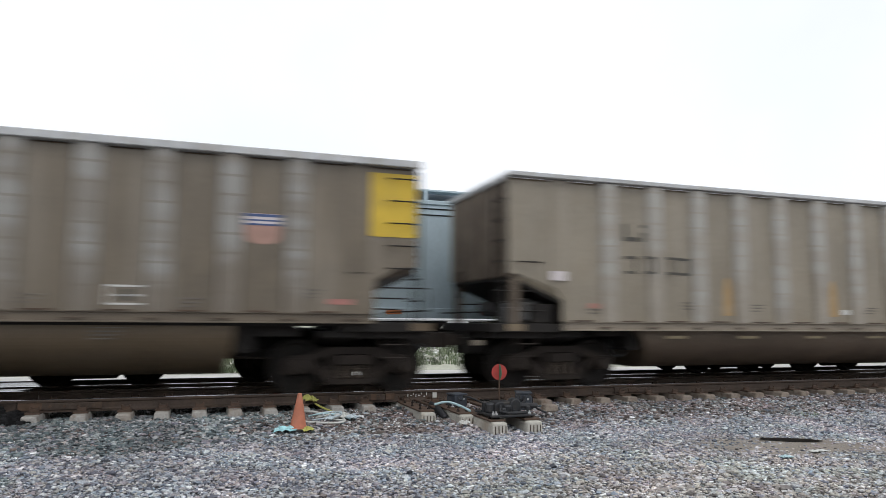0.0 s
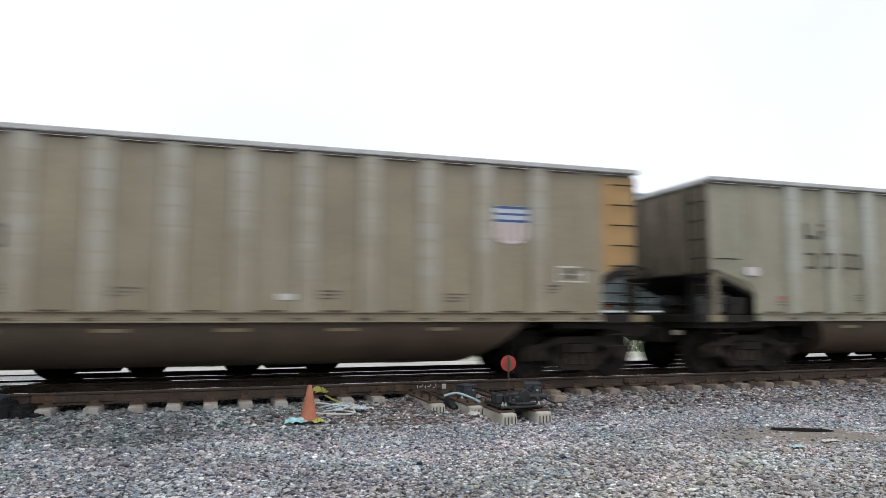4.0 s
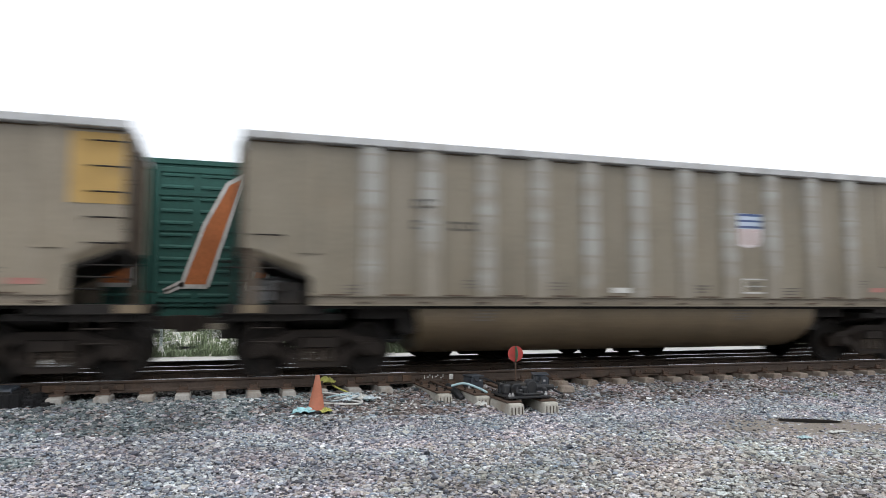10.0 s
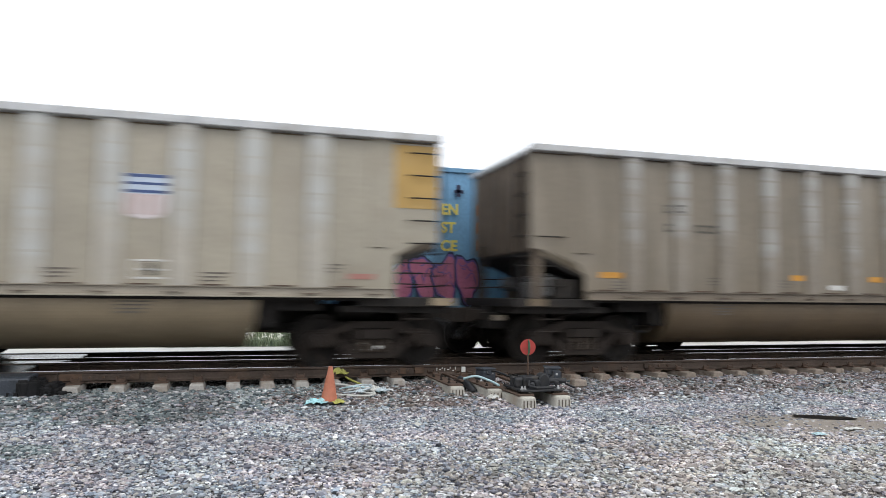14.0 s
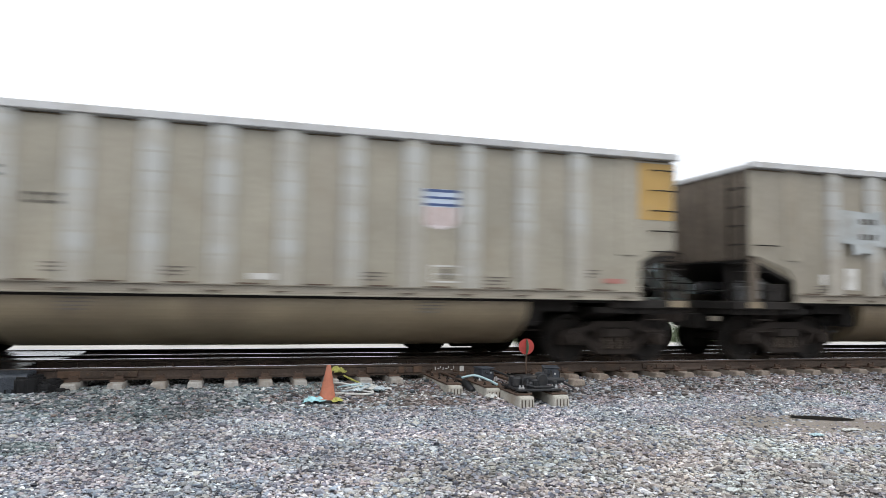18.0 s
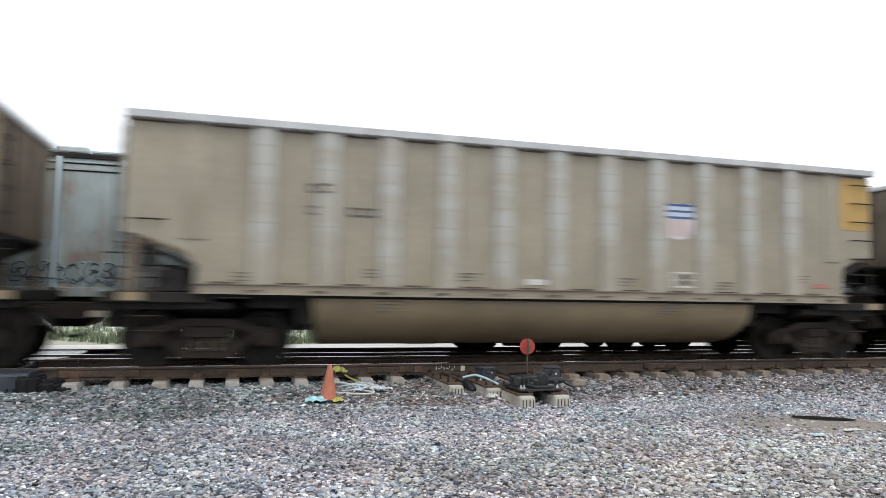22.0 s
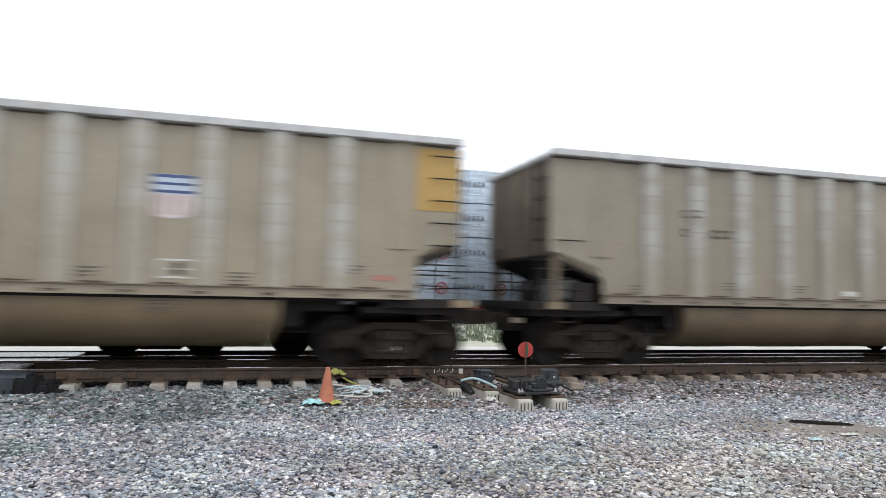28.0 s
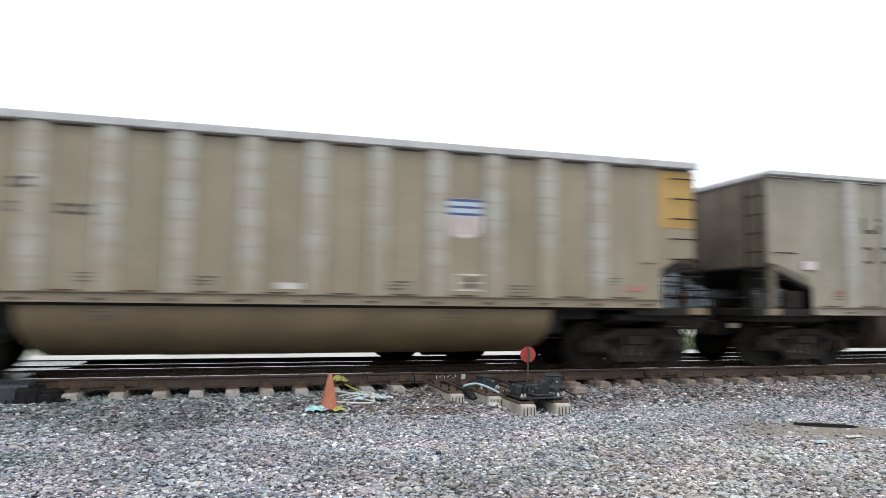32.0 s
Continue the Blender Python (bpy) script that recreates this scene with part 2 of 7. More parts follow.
def banded(m, pale, low, spread, pitch=0.19):
    """Sky sheen painted on stakes: pale from a height of its own upwards, crossed by thin dull lines."""
    n, l = m.node_tree.nodes, m.node_tree.links
    b = n["Principled BSDF"]
    under = b.inputs["Base Color"].links[0].from_socket
    tc, info, xyz = n.new("ShaderNodeTexCoord"), n.new("ShaderNodeObjectInfo"), n.new("ShaderNodeSeparateXYZ")
    l.new(tc.outputs["Object"], xyz.inputs[0])

    def sums(op, a, c):
        k = n.new("ShaderNodeMath")
        k.operation = op
        for i, v in enumerate((a, c)):
            if isinstance(v, bpy.types.NodeSocket):
                l.new(v, k.inputs[i])
            else:
                k.inputs[i].default_value = v
        return k.outputs[0]

    start = sums("ADD", sums("MULTIPLY", info.outputs["Random"], spread), low)
    wave = n.new("ShaderNodeTexNoise")
    wave.inputs["Scale"].default_value = 2.5
    shift = n.new("ShaderNodeVectorMath")
    shift.operation = "MULTIPLY_ADD"
    shift.inputs[1].default_value = (31, 17, 9)
    l.new(info.outputs["Random"], shift.inputs[0])
    l.new(tc.outputs["Object"], shift.inputs[2])
    l.new(shift.outputs[0], wave.inputs["Vector"])
    above = sums("SUBTRACT", sums("ADD", xyz.outputs["Z"], sums("MULTIPLY", sums("SUBTRACT", wave.outputs["Fac"], 0.5), 1.1)), start)
    fac = n.new("ShaderNodeMapRange")
    fac.inputs["From Min"].default_value, fac.inputs["From Max"].default_value, fac.inputs["To Min"].default_value, fac.inputs["To Max"].default_value = -0.30, 0.22, 0.10, 0.85
    l.new(above, fac.inputs["Value"])
    line = sums("LESS_THAN", sums("FRACT", sums("ADD", sums("DIVIDE", xyz.outputs["Z"], pitch), info.outputs["Random"]), 0.0), 0.13)
    fade = sums("MULTIPLY", fac.outputs[0], sums("SUBTRACT", 1.0, sums("MULTIPLY", line, 0.5)))
    blotch = n.new("ShaderNodeTexNoise")
    blotch.inputs["Scale"].default_value, blotch.inputs["Detail"].default_value = 2.6, 1.5
    squash = n.new("ShaderNodeVectorMath")
    squash.operation = "MULTIPLY"
    squash.inputs[1].default_value = (0.15, 0.15, 1.0)
    l.new(shift.outputs[0], squash.inputs[0])
    l.new(squash.outputs[0], blotch.inputs["Vector"])
    uneven = n.new("ShaderNodeMapRange")
    uneven.inputs["From Min"].default_value, uneven.inputs["From Max"].default_value, uneven.inputs["To Min"].default_value, uneven.inputs["To Max"].default_value = 0.40, 0.58, 0.45, 1.15
    l.new(blotch.outputs["Fac"], uneven.inputs["Value"])
    fade = sums("MULTIPLY", sums("MULTIPLY", fade, uneven.outputs[0]), info.outputs["Alpha"])
    k = n.new("ShaderNodeMix")
    k.data_type = "RGBA"
    l.new(fade, k.inputs["Factor"])
    l.new(under, k.inputs["A"])
    # the pale sheen colour takes on part of the car's tint
    worn = n.new("ShaderNodeMix")
    worn.data_type, worn.blend_type = "RGBA", "MULTIPLY"
    worn.inputs["Factor"].default_value = 0.55
    worn.inputs["A"].default_value = (*pale, 1)
    l.new(info.outputs["Color"], worn.inputs["B"])
    l.new(worn.outputs["Result"], k.inputs["B"])
    l.new(k.outputs["Result"], b.inputs["Base Color"])
    return m


STAKE = banded(STAKE, (0.43, 0.43, 0.417), 1.45, 1.15, 0.31)
STONE = stone_material("ballast_stone", [(0.0, (0.05, 0.05, 0.06)), (0.12, (0.19, 0.20, 0.24)), (0.25, (0.38, 0.325, 0.325)), (0.38, (0.29, 0.33, 0.385)), (0.5, (0.13, 0.13, 0.155)), (0.62, (0.47, 0.43, 0.385)), (0.75, (0.37, 0.39, 0.43)), (0.92, (0.56, 0.53, 0.525)), (1.0, (0.84, 0.83, 0.82))])
STONE_WARM = stone_material("beige_ballast_stone", [(0.0, (0.07, 0.06, 0.055)), (0.14, (0.27, 0.243, 0.226)), (0.3, (0.48, 0.423, 0.372)), (0.5, (0.19, 0.18, 0.168)), (0.66, (0.57, 0.52, 0.445)), (0.82, (0.40, 0.40, 0.40)), (1.0, (0.82, 0.80, 0.76))])
STONE_PALE = stone_material("pale_rubble", [(0.0, (0.35, 0.34, 0.32)), (0.5, (0.60, 0.58, 0.54)), (1.0, (0.85, 0.83, 0.80))])
# near black: shade between the trains is put into the stone colour
STONE_DARK = stone_material("oily_shaded_stone", [(0.0, (0.03, 0.03, 0.03)), (0.6, (0.07, 0.065, 0.06)), (1.0, (0.14, 0.13, 0.12))])
STONE_TEAL = stone_material("sooty_teal_stone", [(0.0, (0.03, 0.035, 0.04)), (0.3, (0.11, 0.135, 0.14)), (0.55, (0.17, 0.20, 0.205)), (0.8, (0.24, 0.245, 0.235)), (1.0, (0.42, 0.44, 0.44))])
STONE_BROWN = stone_material("rusty_brown_stone", [(0.0, (0.04, 0.032, 0.03)), (0.3, (0.12, 0.095, 0.085)), (0.55, (0.22, 0.165, 0.145)), (0.8, (0.25, 0.21, 0.20)), (1.0, (0.46, 0.42, 0.40))])
FINES = material("gravel_fines", (0.165, 0.155, 0.155), 0.95, 0, [(0.5, 0.15), (35, 0.35)], [(0.35, (0.34, 0.29, 0.24), 0.5)], 0.9, 45)
def speckled(m, scale, low, high):
    """Small stones told apart by shade alone, where no loose stones lie."""
    n, l = m.node_tree.nodes, m.node_tree.links
    b = n["Principled BSDF"]
    under = b.inputs["Base Color"].links[0].from_socket
    tc, v, r, k = n.new("ShaderNodeTexCoord"), n.new("ShaderNodeTexVoronoi"), n.new("ShaderNodeMapRange"), n.new("ShaderNodeMix")
    v.inputs["Scale"].default_value = scale
    l.new(tc.outputs["Object"], v.inputs["Vector"])
    r.inputs["To Min"].default_value, r.inputs["To Max"].default_value = low, high
    l.new(v.outputs["Color"], r.inputs["Value"])
    k.data_type, k.blend_type = "RGBA", "MULTIPLY"
    k.inputs["Factor"].default_value = 1
    l.new(under, k.inputs["A"])
    l.new(r.outputs[0], k.inputs["B"])
    l.new(k.outputs["Result"], b.inputs["Base Color"])
    return m


FINES = speckled(FINES, 24, 0.35, 2.3)
GRASS = material("weed_leaf", (0.20, 0.245, 0.145), 0.8, 0, [(3, 0.3)], (), island=0.5)
CONE_ORANGE = material("faded_cone_orange", (0.48, 0.165, 0.095), 0.65, 0, [(8, 0.12), (40, 0.1)], [(6, (0.40, 0.20, 0.13), 0.4)], 0.1)
SIGN_RED = material("target_red", (0.46, 0.055, 0.045), 0.5, 0, [(8, 0.12)], [(6, (0.25, 0.05, 0.04), 0.4)])
SIGN_GREEN = material("target_green", (0.06, 0.20, 0.12), 0.55, 0, [(8, 0.15)])
MACHINE = material("switch_machine_black", (0.03, 0.031, 0.034), 0.5, 0.3, [(8, 0.3)], [(6, (0.10, 0.08, 0.06), 0.4)], 0.15)


# ---- mesh helpers ----
def box(bm, x0, x1, y0, y1, z0, z1):
    v = [bm.verts.new(p) for p in ((x0, y0, z0), (x1, y0, z0), (x1, y1, z0), (x0, y1, z0), (x0, y0, z1), (x1, y0, z1), (x1, y1, z1), (x0, y1, z1))]
    return [bm.faces.new([v[i] for i in f]) for f in ((3, 2, 1, 0), (4, 5, 6, 7), (0, 1, 5, 4), (1, 2, 6, 5), (2, 3, 7, 6), (3, 0, 4, 7))]


def bevelled(bm, width, segments=1):
    bmesh.ops.bevel(bm, geom=bm.edges[:], offset=width, segments=segments, affect="EDGES", profile=0.5)
    return bm


def prism(bm, outline, a, b, axis="y"):
    """A closed outline of (u, v) pairs, pushed from a to b along the axis: y gives (x, z), x gives (y, z), z gives (x, y)."""
    place = {"y": lambda u, v, w: (u, w, v), "x": lambda u, v, w: (w, u, v), "z": lambda u, v, w: (u, v, w)}[axis]
    p = [bm.verts.new(place(u, v, a)) for u, v in outline]
    q = [bm.verts.new(place(u, v, b)) for u, v in outline]
    bm.faces.new(p)
    bm.faces.new(q[::-1])
    for i in range(len(p)):
        j = (i + 1) % len(p)
        bm.faces.new((p[j], p[i], q[i], q[j]))
    bmesh.ops.recalc_face_normals(bm, faces=bm.faces[:])
    return bm


def rod(bm, p, q, r, sides=8, r2=None):
    p, q = Vector(p), Vector(q)
    turn = (q - p).to_track_quat("Z", "Y").to_matrix()
    rings = []
    for at, rad in ((p, r), (q, r if r2 is None else r2)):
        rings.append([bm.verts.new(at + turn @ Vector((rad * math.cos(k * math.tau / sides), rad * math.sin(k * math.tau / sides), 0))) for k in range(sides)])
    for k in range(sides):
        j = (k + 1) % sides
        bm.faces.new((rings[0][k], rings[0][j], rings[1][j], rings[1][k]))
    bm.faces.new(rings[0][::-1])
    bm.faces.new(rings[1])


def pipe(bm, points, r, sides=6):
    """A bent tube through the points."""
    rings = []
    pts = [Vector(p) for p in points]
    for i, p in enumerate(pts):
        d = (pts[min(i + 1, len(pts) - 1)] - pts[max(i - 1, 0)]).normalized()
        turn = d.to_track_quat("Z", "Y").to_matrix()
        rings.append([bm.verts.new(p + turn @ Vector((r * math.cos(k * math.tau / sides), r * math.sin(k * math.tau / sides), 0))) for k in range(sides)])
    for a, b in zip(rings, rings[1:]):
        for k in range(sides):
            j = (k + 1) % sides
            bm.faces.new((a[k], a[j], b[j], b[k]))
    bm.faces.new(rings[0][::-1])
    bm.faces.new(rings[-1])


def lathe(bm, profile, sides=24, axis="z", centre=(0, 0, 0)):
    """Turns (radius, height) pairs round the axis through the centre."""
    rings = []
    for r, h in profile:
        ring = []
        for k in range(sides):
            a = k * math.tau / sides
            u, v = r * math.cos(a), r * math.sin(a)
            ring.append(bm.verts.new(Vector(centre) + Vector((u, v, h) if axis == "z" else (u, h, v))))
        rings.append(ring)
    for a, b in zip(rings, rings[1:]):
        for k in range(sides):
            j = (k + 1) % sides
            bm.faces.new((a[k], a[j], b[j], b[k]))
    bm.faces.new(rings[0][::-1])
    bm.faces.new(rings[-1])
    bmesh.ops.recalc_face_normals(bm, faces=bm.faces[:])


def mesh_of(name, bm, mat, smooth=False):
    me = bpy.data.meshes.new(name)
    if smooth:
        for f in bm.faces:
            f.smooth = True
    bm.to_mesh(me)
    bm.free()
    me.materials.append(mat)
    return me


def part(name, bm, mat, parent, label="", smooth=False):
    """One mesh object under a thing or a part; bm may also be a finished mesh."""
    me = bm if isinstance(bm, bpy.types.Mesh) else mesh_of(name, bm, mat, smooth)
    ob = new(name, me)
    ob.parent = parent
    return tagged(ob, label)


def placed(name, me, parent, x=0, y=0, z=0, rz=0):
    ob = new(name, me)
    ob.parent = parent
    ob.location, ob.rotation_euler = (x, y, z), (0, 0, rz)
    return ob


def boxes(*many):
    bm = bmesh.new()
    for b in many:
        box(bm, *b)
    return bm


# ---- ground and tracks ----
DROP = 0.15      # the second track lies this much lower


def ground_height(x, y):
    """Flat yard, a low shoulder of ballast up to the tie ends; the second track lies a little lower."""
    if y < -0.2:
        s = min(1.0, max(0.0, (y + 2.7) / 2.0))
        z = (RAIL - 0.305) * s * s * (3 - 2 * s)
    elif y < 2.0:
        z = RAIL - 0.29
    else:
        z = RAIL - 0.29 - DROP * min(1.0, y - 2.0)
        if y > 7.0:
            z -= (z + 0.04) * min(1.0, (y - 7.0) / 1.5)
    if -1.3 < y < -0.2:
        z += 0.06 * min(1.0, (y + 1.3) / 0.6) * max(0.0, min(1.0, (x - 2.9) / 0.5, (5.4 - x) / 0.5))
    return z + 0.012 * noise.noise((x * 0.5, y * 0.5, 3.0)) - 0.012


def ground_sheet():
    xs = [-3000, -600, -150, -60, -30] + [-16 + 0.5 * i for i in range(97)] + [45, 60, 100, 200, 700, 3000]
    ys = [-3000, -400, -80, -30, -16] + [-12 + 0.25 * i for i in range(97)] + [14, 18, 25, 40, 80, 200, 700, 3000]
    bm = bmesh.new()
    grid = [[bm.verts.new((x, y, ground_height(x, y))) for x in xs] for y in ys]
    for j in range(len(ys) - 1):
        for i in range(len(xs) - 1):
            bm.faces.new((grid[j][i], grid[j][i + 1], grid[j + 1][i + 1], grid[j + 1][i]))
    ob = new("ground", mesh_of("ground", bm, FINES, True))
    return tagged(ob, "grey gravel yard beside two railway tracks", "ground", kind="structure")


ground = ground_sheet()


def rail_profile():
    """Half of a rail's section, mirrored: foot, web, head."""
    half = [(0.076, 0.0), (0.076, 0.012), (0.02, 0.03), (0.009, 0.05), (0.009, 0.135), (0.034, 0.148), (0.037, 0.172), (0.030, 0.186)]
    return [(-u, v) for u, v in half] + [(u, v) for u, v in reversed(half)]


def rail_piece(name, x0, x1, y, parent, top=RAIL):
    bm = bmesh.new()
    prism(bm, [(u + y, v + top - 0.188) for u, v in rail_profile()], x0, x1, "x")
    web = part(name, bm, RAIL_SIDE, parent)
    part("running_surface", boxes((x0, x1, y - 0.032, y + 0.032, top - 0.003, top + 0.001)), RAIL_TOP, web, "polished steel strip on the rail head")
    return web


near_track = tagged(new("railway_track"), "rusty steel rails on concrete ties in grey ballast", "track", kind="structure")
far_track = tagged(new("railway_track"), "second pair of rails behind the first track", "track", kind="structure")
JOINTS = (-400, -2.65, 3.05, 8.2, 400)
for y in (0.0, 1.505):
    for a, b in zip(JOINTS, JOINTS[1:]):
        rail_piece("rail", a + 0.004, b - 0.004, y, near_track)
for y in (4.2, 5.705):
    rail_piece("rail", -400, 400, y, far_track, RAIL - DROP)


def tie_mesh(length=2.6, width=0.26, height=0.2):
    bm = bmesh.new()
    prism(bm, [(-width / 2, 0), (width / 2, 0), (width / 2 - 0.025, height), (-width / 2 + 0.025, height)], -length / 2, length / 2, "y")
    return mesh_of("tie", bevelled(bm, 0.026, 2), CONCRETE)


TIE = tie_mesh()
RUSTY_TIE = TIE.copy()
RUSTY_TIE.materials.clear()
RUSTY_TIE.materials.append(RUSTY_CONCRETE)
CLIP_BM = bmesh.new()
for side in (-1, 1):
    box(CLIP_BM, -0.105, 0.105, side * 0.20 - 0.13, side * 0.20 + 0.13, 0.0, 0.022)
    prism(CLIP_BM, [(-0.06, 0.022), (-0.045, 0.075), (0.045, 0.075), (0.06, 0.022)], side * 0.16 - 0.03, side * 0.16 + 0.03)
    for x in (-0.055, 0.055):
        rod(CLIP_BM, (x, side * 0.17, 0.02), (x, side * 0.17, 0.10), 0.016, 6)
    pipe(CLIP_BM, [(-0.05, side * 0.11, 0.015), (-0.05, side * 0.15, 0.05), (0.0, side * 0.12, 0.062), (0.05, side * 0.15, 0.05), (0.05, side * 0.11, 0.015)], 0.011, 5)
CLIP = mesh_of("rail_clip", CLIP_BM, RUST)
tie_xs = [-2.38, -1.72] + [-1.11 + 0.5415 * i for i in range(8)]
tie_xs += [5.38]
tie_xs += [6.03 + 0.614 * i for i in range(30)]
for x in tie_xs:
    t = placed("tie", RUSTY_TIE if x > 5 else TIE, near_track, x, NEAR_Y + random.uniform(-0.04, 0.04), RAIL - 0.188 - 0.2, random.uniform(-0.012, 0.012))
    for y in (-0.7525, 0.7525):
        placed("rail_clip", CLIP, t, 0, y, 0.2)
for i in range(60):
    placed("tie", TIE, far_track, -12 + 0.61 * i, FAR_Y, RAIL - DROP - 0.188 - 0.2)


# ---- railway trucks (bogies) ----
def truck_meshes():
    side = bmesh.new()
    prism(side, [(-1.06, 0.50), (-1.04, 0.63), (-0.72, 0.67), (-0.42, 0.79), (0.42, 0.79), (0.72, 0.67), (1.04, 0.63), (1.06, 0.50), (0.68, 0.54), (0.38, 0.67), (-0.38, 0.67), (-0.68, 0.54)], -0.075, 0.07)
    prism(side, [(-0.80, 0.56), (-0.40, 0.16), (0.40, 0.16), (0.80, 0.56), (0.64, 0.56), (0.31, 0.255), (-0.31, 0.255), (-0.64, 0.56)], -0.068, 0.063)
    for s in (-1, 1):
        box(side, s * 0.36 - 0.06, s * 0.36 + 0.06, -0.06, 0.056, 0.22, 0.70)
        prism(side, [(s * 0.72, 0.34), (s * 0.74, 0.60), (s * 1.08, 0.60), (s * 1.15, 0.52), (s * 1.13, 0.34), (s * 1.02, 0.34), (s * 1.00, 0.50), (s * 0.78, 0.50), (s * 0.77, 0.34)], -0.10, 0.09)
        box(side, s * 0.89 - 0.105, s * 0.89 + 0.105, -0.12, 0.08, 0.44, 0.525)
        lathe(side, [(0.085, -0.215), (0.11, -0.20), (0.115, -0.12), (0.12, -0.02)], 14, "y", (s * 0.89, 0, 0.457))
    spring = bmesh.new()
    lathe(spring, [(0.03, 0.252)] + [(0.05 if j % 2 == 0 else 0.080, 0.256 + j * 0.023) for j in range(11)] + [(0.03, 0.50)], 10, "z")
    bolster = bmesh.new()
    prism(bolster, [(-1.17, 0.50), (-1.17, 0.65), (-0.5, 0.75), (0.5, 0.75), (1.17, 0.65), (1.17, 0.50), (0.4, 0.36), (-0.4, 0.36)], -0.27, 0.27, "x")
    beam = bmesh.new()
    box(beam, -0.04, 0.04, -1.0, 1.0, 0.30, 0.42)
    wheel = bmesh.new()
    for s in (-1, 1):
        prof = [(0.485, 0.66), (0.457, 0.69), (0.455, 0.80), (0.40, 0.80), (0.37, 0.765), (0.17, 0.75), (0.15, 0.82), (0.08, 0.82), (0.08, 0.60), (0.15, 0.62), (0.38, 0.68), (0.40, 0.66)]
        lathe(wheel, [(r, s * h) for r, h in prof] + [(prof[0][0], s * prof[0][1])], 28, "y")
        for k in range(5):
            a = k * math.tau / 5
            lathe(wheel, [(0.018, s * 0.752), (0.018, s * 0.768)], 6, "y", (0.27 * math.cos(a), 0, 0.27 * math.sin(a)))
    lathe(wheel, [(0.085, -1.0), (0.085, 1.0)], 12, "y")
    return (mesh_of("side_frame", side, FRAME_IRON), mesh_of("coil_spring", spring, SPRING_IRON, True), mesh_of("bolster", bolster, IRON), mesh_of("brake_beam", beam, IRON), mesh_of("wheelset", wheel, TREAD))


SIDE_FRAME, SPRINGS, BOLSTER, BRAKE_BEAM, WHEELSET = truck_meshes()
wheelsets = []


def truck(parent, x, z=0.0):
    t = placed("truck", BOLSTER, parent, x, 0, z)
    tagged(t, "dark cast-iron truck with coil springs and two wheelsets")
    for s in (-1, 1):
        placed("side_frame", SIDE_FRAME, t, 0, s * 1.0, 0, 0 if s < 0 else math.pi)
        for k in range(3) if s < 0 else (1,):
            placed("coil_spring", SPRINGS, t, -0.185 + 0.185 * k, s * 1.045)
        placed("brake_beam", BRAKE_BEAM, t, s * 0.36)
        placed("wheelset", WHEELSET, t, s * 0.89, 0, 0.457)
    return t


# ---- coal cars ----
HALF, WIDE = 7.23, 1.535     # half the body's length and width


